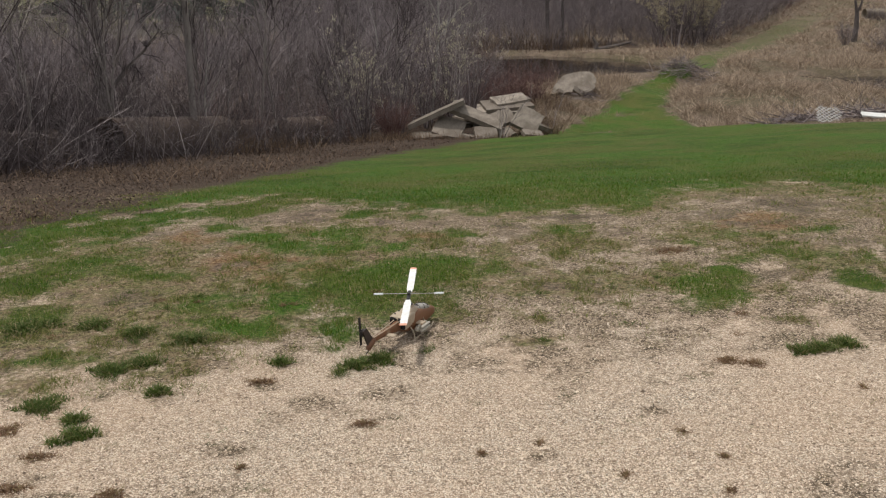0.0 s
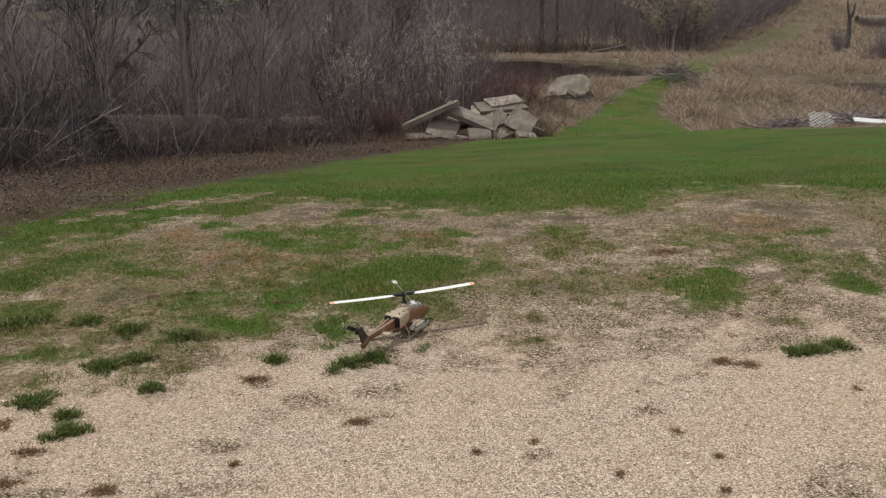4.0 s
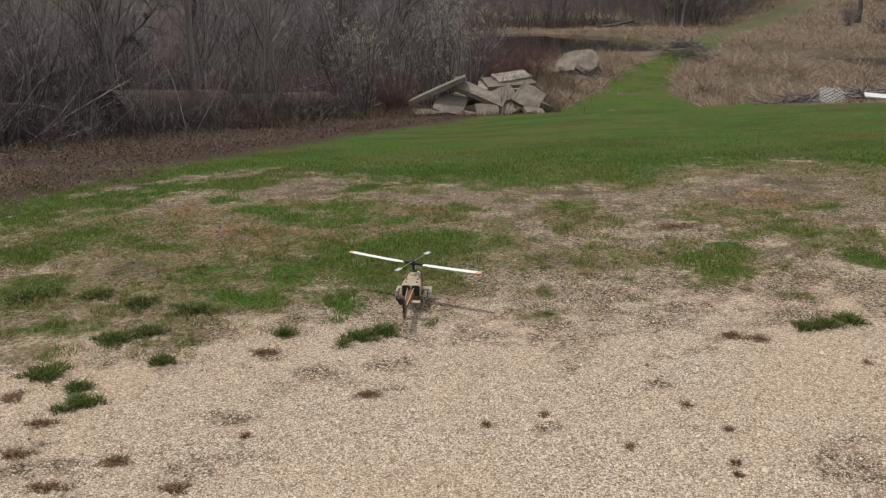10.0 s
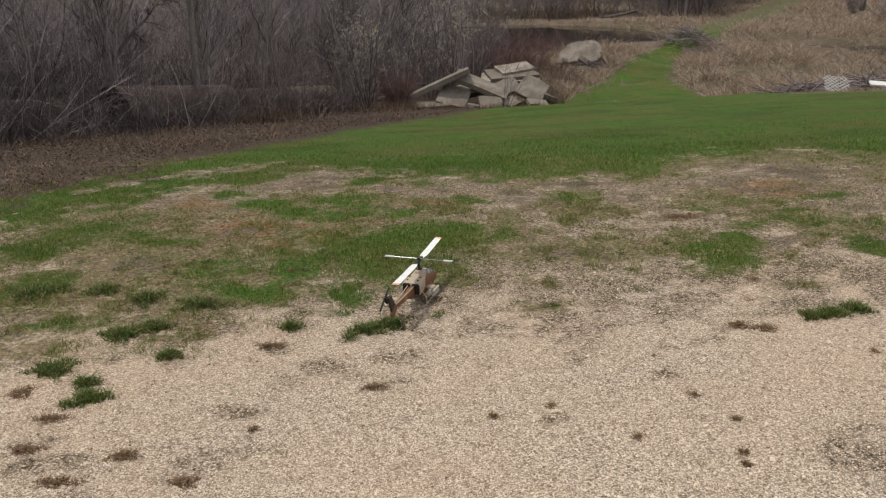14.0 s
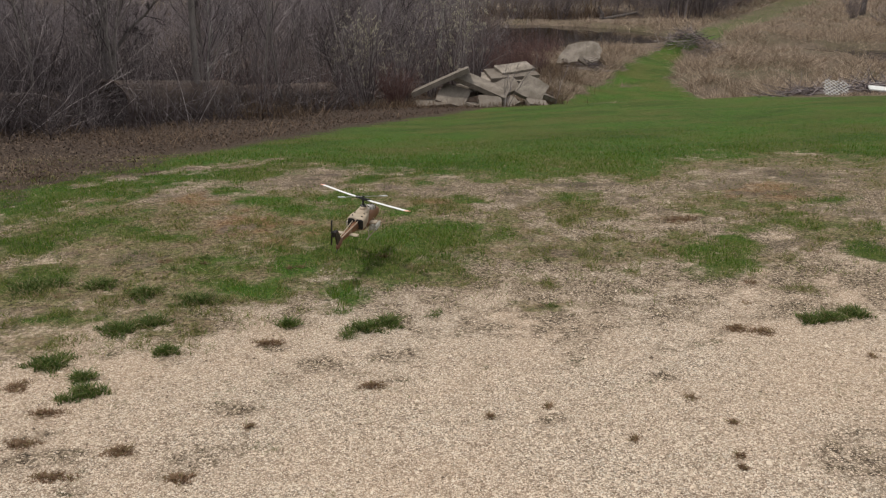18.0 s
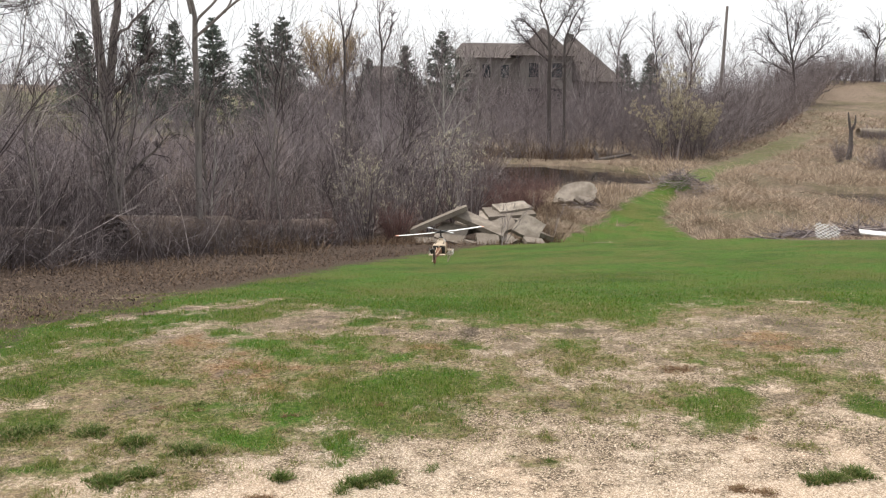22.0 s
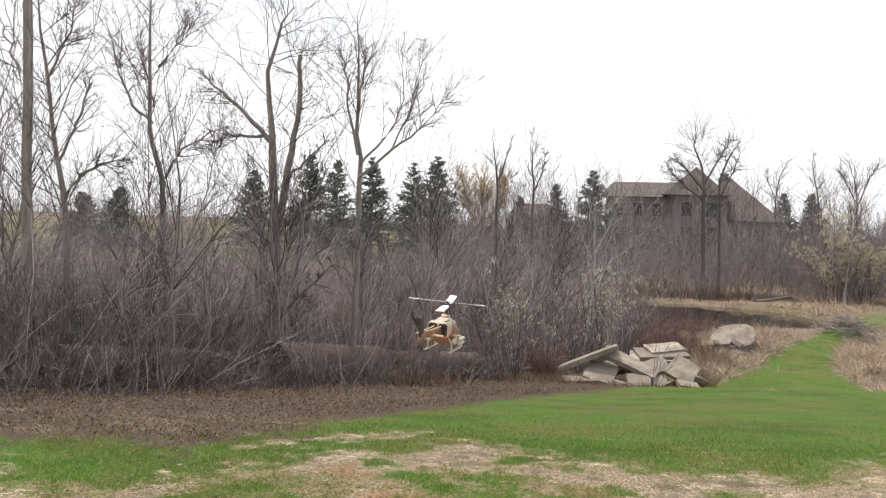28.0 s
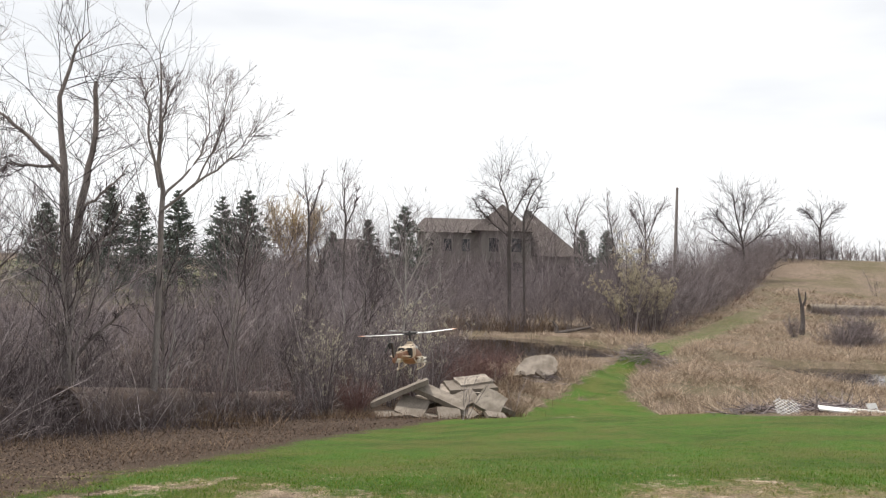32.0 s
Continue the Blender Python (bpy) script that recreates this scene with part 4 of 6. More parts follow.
def build_brush():
    rng = np.random.default_rng(12)

    def left(x, y):
        back = edge_left(y) - x  # how far behind the front of the thicket
        return (back > 0.2) & (np.abs(np.degrees(np.arctan2(-x, y))) < 43) & (rng.uniform(0, 1, len(x)) < (0.3 + 0.9 * rough_noise(x, y, 2.5, 71)) * np.exp(-back / 7.0))

    x, y = scatter(rng, 18000, (-22, 3, 7, 40), left)
    tall = rng.uniform(0.8, 3.4, len(x)) * (0.55 + 0.8 * rough_noise(x, y, 4.0, 73))
    cut = len(x) * 2 // 3
    brush("brush_thicket", rng, x[:cut], y[:cut], tall[:cut], M_TWIG, "dense bare grey-brown brush at the edge of the lawn", 0.005, 11, 0.6, wander=0.34)
    brush("brush_thicket", rng, x[cut:], y[cut:], tall[cut:] * 0.75, M_DARK_TWIG, "tangle of bare undergrowth behind rusty pipes, thicket shade put in its dark colour", 0.006, 8, 0.8, wander=0.28)
    # taller pole stems that rise out of it
    x, y = scatter(rng, 2300, (-26, 3, 11, 46), lambda x, y: (x < edge_left(y) - 1.2) & (np.abs(np.degrees(np.arctan2(-x, y))) < 43) & (rng.uniform(0, 1, len(x)) < 0.75 * rough_noise(x, y, 3.0, 75) + 0.15))
    brush("brush_thicket", rng, x, y, rng.uniform(2.6, 5.8, len(x)) * (0.7 + 0.5 * rough_noise(x, y, 5.0, 76)), M_FAR_TWIG, "slim grey stems rising above the brush", 0.0075, 22, 0.24, 6, 1, 0.27)
    x, y = scatter(rng, 2000, (-6, 6, 19, 38), lambda x, y: (x < edge_left(y) - 0.1) & (x > edge_left(y) - 2.6))
    brush("brush_thicket", rng, x, y, rng.uniform(0.5, 1.7, len(x)), M_RED_TWIG, "reddish bare shrub stems behind the concrete slabs", 0.0055, 8, 0.4)
    x, y = scatter(rng, 2200, (-9, -2, 8, 23), lambda x, y: (x < edge_left(y) + 0.95) & (x > edge_left(y) - 0.6))
    brush("brush_thicket", rng, x, y, rng.uniform(0.4, 1.7, len(x)), M_TWIG, "thin stems growing up in front of the pipes", 0.0045, 8, 0.45)
    x, y = scatter(rng, 650, (-9, -2, 7.5, 24), lambda x, y: (x < edge_left(y) + 0.35) & (x > edge_left(y) - 0.5))
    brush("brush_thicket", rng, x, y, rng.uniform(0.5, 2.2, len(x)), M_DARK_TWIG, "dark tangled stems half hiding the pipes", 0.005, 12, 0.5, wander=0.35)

    # a low tangle along the front, thick enough to hide the soil, its colour darkened for shade
    x, y = scatter(rng, 7200, (-13, -3, 7.5, 21), lambda x, y: (x < edge_left(y) - np.where((y > 14) & (y < 20), 1.1, 0.5)) & (x > edge_left(y) - 4.5) & (np.abs(np.degrees(np.arctan2(-x, y))) < 42))
    brush("brush_thicket", rng, x, y, rng.uniform(0.5, 2.0, len(x)), M_DARK_TWIG, "low tangle behind the pipes, coloured dark for the shade in the thicket", 0.007, 8, 0.7, 4, 1, 0.25)

    # thin dead sticks and canes straggling out over the leaf litter
    x, y = scatter(rng, 3600, (-9, -1.5, 6.5, 22), lambda x, y: (x < edge_left(y) + 1.9 * rng.uniform(0, 1, len(x)) ** 1.6) & (x > edge_left(y) - 0.5) & (cover(x, y)[0] < 0.1))
    brush("brush_thicket", rng, x, y, rng.uniform(0.15, 0.75, len(x)), M_DARK_TWIG, "low dark canes straggling over the leaf litter", 0.0042, 8, 0.9, 4, 1, 0.35)

    # the far side of the creek, and the hedge that climbs the hill
    def bound(y):
        return np.interp(y, (48, 56, 64, 75, 93, 105, 122), (11.0, 15.6, 21.6, 28.2, 38.6, 45.0, 53.0))

    def front(x):
        return np.interp(x, (-60, -14, -6, 0, 12, 14, 40), (40, 40, 50, 56.5, 57.5, 56, 70))

    x, y = scatter(rng, 5200, (-12, 24, 46, 72), lambda x, y: (y > front(x)) & (x < bound(y)) & (rng.uniform(0, 1, len(x)) < np.exp(-(y - front(x)) / 6.0) + 0.08))
    brush("far_brush", rng, x, y, rng.uniform(0.4, 1.0, len(x)) * np.interp(x, (-12, -4, 3, 20), (4.0, 4.9, 5.1, 5.0)), M_FAR_TWIG, "bare grey-brown brush beyond the creek", 0.009, 16, 0.3, 5, 1, 0.26)
    x, y = scatter(rng, 2600, (-14, 30, 64, 86), lambda x, y: x < bound(y))
    brush("far_brush", rng, x, y, rng.uniform(1.8, 4.3, len(x)), M_TWIG, "dense bare brush before the house", 0.012, 30, 0.3, 5, 0, 0.24)
    x, y = scatter(rng, 1600, (-50, -8, 38, 66), lambda x, y: (y > front(x)) & (np.abs(x / y) < 0.8))
    brush("far_brush", rng, x, y, rng.uniform(0.8, 3.0, len(x)), M_FAR_TWIG, "low bare brush before the meadow", 0.012, 12, 0.3, 4, 0)
    x, y = scatter(rng, 15000, (10, 52, 58, 112), lambda x, y: (x < bound(y)) & (x > bound(y) - 9) & (rng.uniform(0, 1, len(x)) < np.exp(-(bound(y) - x) / 3.5)))
    brush("far_brush", rng, x, y, rng.uniform(1.8, 6.2, len(x)), M_TWIG, "dark bare hedge climbing the hill", 0.011, 34, 0.3, 5, 0, 0.24)
    x, y = scatter(rng, 1800, (10, 52, 50, 112), lambda x, y: (x < bound(y) + 0.5) & (x > bound(y) - 1.8))
    brush("far_brush", rng, x, y, rng.uniform(0.6, 1.8, len(x)), M_RED_TWIG, "reddish low stems at the foot of the hedge", 0.014, 14, 0.45, 4, 0)
    x, y = scatter(rng, 420, (0, 12, 54.5, 58.5), lambda x, y: np.hypot((x - 6) / 5, (y - 56.5) / 1.8) < 1)
    brush("far_brush", rng, x, y, rng.uniform(0.5, 1.5, len(x)), M_WEED, "tan bare willow clumps on the far creek bank", 0.014, 9, 0.35, 4, 0)
    x, y = scatter(rng, 130, (-12, 26, 60, 76), lambda x, y: x < bound(y) - 1)
    brush("far_brush", rng, x, y, rng.uniform(5.5, 8.6, len(x)), M_TWIG, "slim bare saplings before the house", 0.03, 34, 0.12, 6, 1, 0.1)
    # dark scrub round the culvert, tall dead weeds in the field, and a bushy skyline
    u, q = rng.uniform(0, 2 * math.pi, 760), np.sqrt(rng.uniform(0, 1, 760))
    x, y = np.where(np.arange(760) < 300, 26.9 + 2.0 * q * np.cos(u), 38.3 + 4.6 * q * np.cos(u)), np.where(np.arange(760) < 300, 51.0 + 1.2 * q * np.sin(u), 70.9 + 1.3 * q * np.sin(u))
    brush("far_brush", rng, x, y, rng.uniform(0.4, 1.7, len(x)) * np.where(np.arange(760) < 300, 1.1, 0.9), M_TWIG, "dark rounded scrub beside the culvert", 0.011, 14, 0.7, 4, 0)
    x, y = scatter(rng, 1500, (24, 80, 58, 122), lambda x, y: (x > bound(y) + 2.0) & (x / y < 0.62) & (rng.uniform(0, 1, len(x)) < smooth(0.45, 0.65, rough_noise(x, y, 6.0, 78))))
    brush("far_brush", rng, x, y, rng.uniform(0.25, 0.8, len(x)), M_WEED, "dead weeds scattered over the dry field", 0.012, 8, 0.5, 3, 0)
    x, y = scatter(rng, 6500, (42, 84, 108, 132), lambda x, y: (rng.uniform(0, 1, len(x)) < np.where(x < 61, 1.0, 0.3)) & (np.abs(y - np.interp(x, (42, 60, 84), (112, 121, 128))) < 3.0))
    brush("far_brush", rng, x, y, rng.uniform(0.35, 1.0, len(x)) * np.interp(x, (42, 48, 57, 60, 63, 84), (5.0, 5.0, 6.0, 4.5, 2.2, 2.6)), M_TWIG, "dark bare thicket on the skyline", 0.022, 14, 0.35, 4, 0)
    x, y = scatter(rng, 480, (-1.5, 6.6, 34.0, 39.5), lambda x, y: (x < np.interp(y, (34, 43), (4.0, 6.5))) & (x > edge_left(y) - 3))
    brush("far_brush", rng, x, y, rng.uniform(0.4, 1.3, len(x)), M_RED_TWIG, "reddish brush on the near creek bank", 0.008, 10, 0.5, 4, 1)
    # tree line on the horizon
    a = rng.uniform(-0.85, 0.9, 1700)
    d = rng.uniform(170, 260, 1700)
    brush("horizon_trees", rng, d * a, d, rng.uniform(2, 7, 1700), M_FAR_TWIG, "hazy bare tree line on the horizon", 0.07, 8, 0.3, 3, 0)


build_brush()


def limb_points(rows, rng, wobble=0.06):
    """Main limb rows (x, z, radius) at even depth, bent a little towards or away."""
    y = np.cumsum(rng.normal(0, wobble, len(rows)))
    y -= y[0]
    p = np.array([(x, yy, z) for (x, z, r), yy in zip(rows, y)])
    q = np.array([r for _, _, r in rows])
    t, u = np.arange(len(rows)), np.linspace(0, len(rows) - 1, 12)
    return np.stack([np.interp(u, t, p[:, k]) for k in range(3)], 1)[None], np.interp(u, t, q)[None]


def bare_tree(name, x, y, limbs, label, seed, bark, twig, boughs=26, twigs=16, ratio=(0.3, 0.6), spread=0.8, lift=0.3, group="", z=None, thin=0.0027, wobble=0.06, low=0.3, slim=0.74):
    """A leafless tree: its trunk, each main limb, and a crown of boughs and twigs."""
    rng = np.random.default_rng(seed)
    tree = thing(name, pose(x, y, float(height(x, y)) - 0.05 if z is None else z), label, "tree", group)
    ps, rs = [], []
    for i, rows in enumerate(limbs):
        p, r = limb_points(rows, rng, wobble)
        r = r * slim
        p[0, 1:-1] += rng.normal(0, 0.006, (10, 3)) * (1 + 0.35 * p[0, 1:-1, 2:3])
        v, f = tubes(p, r, 8)
        part("trunk" if i == 0 else "limb", mesh_data("limb", v, f, bark, True), None, tree)
        ps.append(p)
        rs.append(r)
    P, R = np.concatenate(ps), np.concatenate(rs)
    s, w, length, r = sprout(rng, P, R, boughs * len(limbs), low, 1.0, spread, ratio, lift)
    r = np.clip(r, thin * 1.4, thin * 4)
    b1, q1 = grow(rng, s, w, length, r, np.full(len(r), thin * 1.0), 7, 0.16, 0.01)
    s, w, length, r = sprout(rng, b1, q1, boughs * len(limbs) * twigs // 2, 0.15, 1.0, 0.85, (0.25, 0.6), 0.15)
    b2, q2 = grow(rng, s, w, length, np.clip(r, thin, thin * 2), np.full(len(r), thin * 0.7), 4, 0.17, 0.03)
    s, w, length, r = sprout(rng, b2, q2, len(b2) * 3, 0.2, 1.0, 0.8, (0.25, 0.6), 0.1)
    w = w / np.linalg.norm(w, axis=1, keepdims=True)
    part("crown", mass("crown", [tubes(b1, q1, 3), tubes(b2, q2, 3)], [spikes(s, s + w * length[:, None], np.full(len(s), thin * 0.75))], twig), None, tree)
    return tree


def rooted(limbs):
    """Carries the trunk down into the soil."""
    (x, z, r), *rest = limbs[0]
    return [[(x, 0.0, r * 1.35), (x, 0.25, r * 1.1), *rest], *limbs[1:]]


def build_trees():
    bare_tree("bare_tree", -6.82, 17.89, rooted([[(0.02, 0.37, 0.19), (-0.05, 1.6, 0.165), (-0.09, 2.85, 0.15), (-0.16, 4.2, 0.15), (-0.23, 5.05, 0.115), (-0.32, 5.8, 0.095), (-0.47, 6.65, 0.075), (-0.34, 7.25, 0.057), (-0.22, 7.9, 0.038), (0.11, 8.2, 0.02)],
        [(-0.07, 3.1, 0.14), (0.0, 4.2, 0.126), (0.12, 4.95, 0.113), (0.22, 5.5, 0.09), (0.37, 6.08, 0.082), (0.37, 6.8, 0.075), (0.38, 7.1, 0.06)],
        [(-0.23, 5.2, 0.082), (-0.6, 5.6, 0.075), (-1.02, 6.0, 0.06), (-1.5, 6.33, 0.045), (-1.98, 6.8, 0.02)], [(-0.28, 5.37, 0.06), (-0.88, 5.33, 0.044), (-1.36, 5.37, 0.035), (-1.82, 5.05, 0.015)],
        [(0.05, 4.35, 0.057), (0.46, 4.8, 0.044), (0.82, 5.1, 0.03), (1.08, 5.45, 0.015)], [(-0.08, 3.35, 0.06), (0.38, 3.65, 0.055), (0.73, 4.1, 0.036), (0.96, 4.6, 0.018)], [(0.02, 1.35, 0.07), (0.43, 1.85, 0.055), (0.91, 2.25, 0.036), (1.27, 2.65, 0.015)]]),
        "old bare tree with a snapped second trunk", 101, M_DARK_BARK, M_DARK_TWIG, 21, 22, (0.1, 0.55), 1.2, -0.05, slim=0.66)
    bare_tree("bare_tree", -5.03, 17.74, rooted([[(-0.06, 0.46, 0.11), (-0.06, 2.15, 0.103), (-0.04, 3.6, 0.097), (-0.03, 4.57, 0.09), (-0.1, 5.4, 0.072), (-0.15, 6.0, 0.055), (-0.15, 6.95, 0.036), (-0.19, 7.9, 0.012)],
        [(-0.06, 4.93, 0.055), (-0.28, 5.87, 0.042), (-0.38, 6.58, 0.03), (-0.49, 7.3, 0.012)], [(0.02, 4.7, 0.055), (0.34, 5.12, 0.042), (0.71, 5.5, 0.034), (0.93, 6.17, 0.022), (0.84, 7.13, 0.008)],
        [(-0.02, 4.45, 0.055), (0.61, 4.96, 0.048), (1.2, 5.4, 0.034), (1.61, 5.85, 0.022), (1.9, 6.28, 0.008)], [(-0.1, 5.76, 0.036), (0.05, 6.5, 0.03), (0.11, 7.2, 0.012)], [(0.61, 4.96, 0.036), (1.17, 6.07, 0.022), (1.32, 7.16, 0.008)]]),
        "pale-barked bare aspen with upswept limbs", 102, M_BARK, M_TWIG, 20, 20, (0.1, 0.55), 0.8, 0.25, slim=0.6)
    bare_tree("bare_tree", -8.11, 15.46, rooted([[(0.01, 0.3, 0.11), (-0.04, 1.64, 0.103), (-0.12, 2.73, 0.092), (-0.19, 3.82, 0.086), (-0.39, 4.67, 0.074), (-0.46, 5.0, 0.063), (-0.39, 5.97, 0.056), (-0.39, 6.72, 0.04), (-0.38, 7.6, 0.015)],
        [(-0.17, 3.93, 0.052), (0.03, 4.26, 0.046), (0.26, 4.55, 0.034), (0.63, 4.74, 0.022), (1.16, 4.94, 0.01)], [(-0.46, 5.0, 0.046), (-0.84, 5.28, 0.04), (-1.1, 5.8, 0.03), (-1.37, 6.5, 0.022), (-1.53, 7.0, 0.01)],
        [(-0.43, 5.3, 0.034), (-0.65, 6.05, 0.029), (-0.92, 6.66, 0.015)], [(-0.37, 6.07, 0.04), (-0.05, 6.43, 0.03), (0.36, 6.9, 0.017), (0.66, 7.3, 0.01)]]),
        "bare tree with a smooth grey forked trunk", 103, M_BARK, M_TWIG, 20, 22, (0.1, 0.55), 1.1, 0.0, slim=0.6)
    bare_tree("bare_tree", -8.32, 12.44, rooted([[(-0.04, 0.3, 0.108), (-0.02, 1.55, 0.098), (-0.04, 2.46, 0.088), (-0.09, 3.04, 0.079), (-0.26, 3.7, 0.064), (-0.41, 4.22, 0.054), (-0.47, 4.83, 0.049), (-0.62, 5.43, 0.039), (-0.69, 6.5, 0.015)],
        [(-0.07, 2.95, 0.054), (0.2, 3.32, 0.044), (0.54, 3.53, 0.032), (0.92, 3.6, 0.012)], [(-0.21, 3.52, 0.044), (-0.02, 4.03, 0.039), (0.18, 4.45, 0.029), (0.25, 4.9, 0.014)], [(-0.43, 4.75, 0.039), (-0.25, 5.2, 0.034), (-0.06, 5.63, 0.025), (-0.02, 6.3, 0.012)]]),
        "dark crooked bare tree in the brush", 104, M_DARK_BARK, M_DARK_TWIG, 20, 22, (0.1, 0.55), 1.1, -0.05, slim=0.6)
    bare_tree("bare_tree", -7.99, 10.85, rooted([[(0.04, 0.23, 0.106), (-0.03, 2.2, 0.102), (-0.08, 3.8, 0.097), (-0.12, 5.36, 0.092), (-0.15, 6.3, 0.084), (-0.16, 7.6, 0.06)],
        [(0.04, 1.67, 0.049), (0.25, 2.23, 0.044), (0.12, 3.0, 0.032), (0.05, 3.8, 0.015)], [(-0.09, 4.43, 0.027), (-0.27, 4.87, 0.018), (-0.49, 5.23, 0.008)]]),
        "tall straight bare trunk with few low branches", 105, M_BARK, M_TWIG, 9, 12, (0.15, 0.35), 0.9, 0.2)
    bare_tree("bare_tree", 0.0, 27.0, rooted([[(-0.27, 0.83, 0.044), (-0.1, 1.73, 0.044), (-0.03, 2.79, 0.04), (-0.04, 4.02, 0.033), (-0.08, 5.05, 0.012)], [(-0.03, 2.6, 0.027), (0.46, 3.3, 0.02), (1.15, 3.85, 0.009)],
        [(-0.03, 3.14, 0.027), (-0.43, 4.0, 0.018), (-0.6, 4.7, 0.008)], [(-0.03, 2.44, 0.027), (0.64, 2.8, 0.018), (1.34, 3.16, 0.008)], [(-0.04, 3.5, 0.027), (0.36, 4.37, 0.018), (0.62, 5.06, 0.008)]]),
        "small white-barked birch behind the concrete slabs", 106, M_PALE_BARK, M_PALE_BARK, 11, 8, (0.3, 0.6), 0.6, 0.4, thin=0.0032)
    far = dict(group="bare trees beyond the creek", wobble=0.2, thin=0.0055)
    label = "slim dark bare tree beyond the creek"
    bare_tree("bare_tree", -5.27, 45.7, rooted([[(0.16, 1.4, 0.105), (0.09, 4.4, 0.09), (0.08, 6.7, 0.075), (-0.14, 7.85, 0.045), (-0.41, 9.3, 0.012)], [(0.08, 6.7, 0.06), (0.44, 7.85, 0.045), (0.74, 9.15, 0.012)]]), label, 111, M_FAR_BARK, M_TWIG, 12, 8, (0.15, 0.3), 0.6, 0.5, low=0.55, **far)
    bare_tree("bare_tree", -3.37, 45.9, rooted([[(0.02, 1.4, 0.105), (0.03, 4.4, 0.09), (0.04, 6.45, 0.075), (-0.07, 7.9, 0.045), (-0.13, 8.5, 0.012)], [(0.04, 6.16, 0.06), (0.51, 7.3, 0.045), (0.63, 8.2, 0.012)]]), label, 112, M_FAR_BARK, M_TWIG, 24, 10, (0.15, 0.32), 0.7, 0.4, low=0.4, **far)
    bare_tree("bare_tree", 7.3, 58.8, rooted([[(-0.16, 1.25, 0.194), (-0.33, 5.0, 0.179), (-0.4, 7.4, 0.145), (-0.74, 8.9, 0.097), (-1.14, 10.0, 0.063), (-0.91, 10.8, 0.019)], [(-0.39, 7.0, 0.116), (-1.48, 8.3, 0.082), (-2.3, 9.1, 0.029)], [(-0.4, 7.4, 0.097), (0.57, 9.2, 0.066), (1.2, 10.4, 0.019)], [(-0.34, 6.27, 0.097), (-1.82, 7.41, 0.066), (-2.79, 8.49, 0.019)]]), "large dark bare oak standing before the house", 113, M_FAR_BARK, M_DARK_TWIG, 30, 14, (0.22, 0.42), 1.1, 0.05, low=0.35, **far)
    bare_tree("bare_tree", 8.4, 58.7, rooted([[(-0.3, 1.25, 0.132), (-0.43, 5.13, 0.132), (-0.57, 7.4, 0.116), (-0.14, 8.9, 0.082), (0.75, 10.3, 0.029)], [(-0.46, 6.61, 0.082), (0.28, 8.09, 0.048), (0.74, 9.63, 0.019)]]), "dark bare oak leaning to one side", 114, M_FAR_BARK, M_DARK_TWIG, 24, 12, (0.22, 0.42), 1.1, 0.05, low=0.35, **far)
    far["thin"] = 0.0085
    bare_tree("bare_tree", 38.4, 97.5, rooted([[(0.4, 1.0, 0.3), (0.0, 3.6, 0.27), (-0.5, 6.0, 0.2), (-1.1, 8.2, 0.13), (-1.5, 10.2, 0.05)], [(0.0, 4.2, 0.19), (0.7, 6.6, 0.14), (1.8, 8.6, 0.09), (2.9, 9.8, 0.04)], [(-0.3, 5.0, 0.18), (0.1, 7.8, 0.12), (0.3, 10.4, 0.05)], [(-0.3, 4.4, 0.18), (-2.2, 6.4, 0.12), (-3.6, 8.2, 0.05)], [(0.0, 3.8, 0.2), (2.4, 5.6, 0.13), (3.9, 7.4, 0.04)], [(0.0, 3.4, 0.16), (-2.8, 4.8, 0.1), (-4.4, 6.0, 0.04)]]), "broad round-crowned bare tree at the top of the hedge", 115, M_FAR_BARK, M_DARK_TWIG, 24, 12, (0.35, 0.7), 0.95, 0.2, low=0.2, slim=0.5, **far)
    bare_tree("bare_tree", 57.6, 118.0, rooted([[(0.0, 2.0, 0.25), (-0.1, 4.0, 0.21), (0.0, 5.8, 0.17), (-0.5, 8.0, 0.05)], [(0.0, 4.4, 0.13), (1.4, 6.6, 0.085), (2.6, 7.4, 0.03)], [(0.0, 4.0, 0.13), (-1.6, 6.0, 0.085), (-2.5, 7.0, 0.03)]]), "lone rounded bare tree on the hill", 116, M_FAR_BARK, M_DARK_TWIG, 40, 12, (0.3, 0.5), 1.0, 0.1, low=0.35, slim=0.55, group=far["group"], wobble=0.3, thin=0.008)
    bare_tree("bare_tree", 16.2, 82.4, rooted([[(0.0, 2.7, 0.138), (-0.2, 5.4, 0.11), (0.1, 7.5, 0.083), (0.85, 9.1, 0.02)], [(-0.1, 5.4, 0.083), (-0.8, 7.0, 0.055), (-1.0, 8.0, 0.02)]]), label, 117, M_FAR_BARK, M_TWIG, 18, 9, (0.2, 0.35), 0.7, 0.4, low=0.4, slim=0.55, **far)
    bare_tree("bare_tree", 19.7, 81.6, rooted([[(0.0, 2.8, 0.138), (-0.1, 5.5, 0.11), (-0.7, 7.5, 0.083), (-0.9, 9.1, 0.02)]]), label, 118, M_FAR_BARK, M_TWIG, 24, 9, (0.15, 0.3), 0.7, 0.4, low=0.4, slim=0.55, **far)
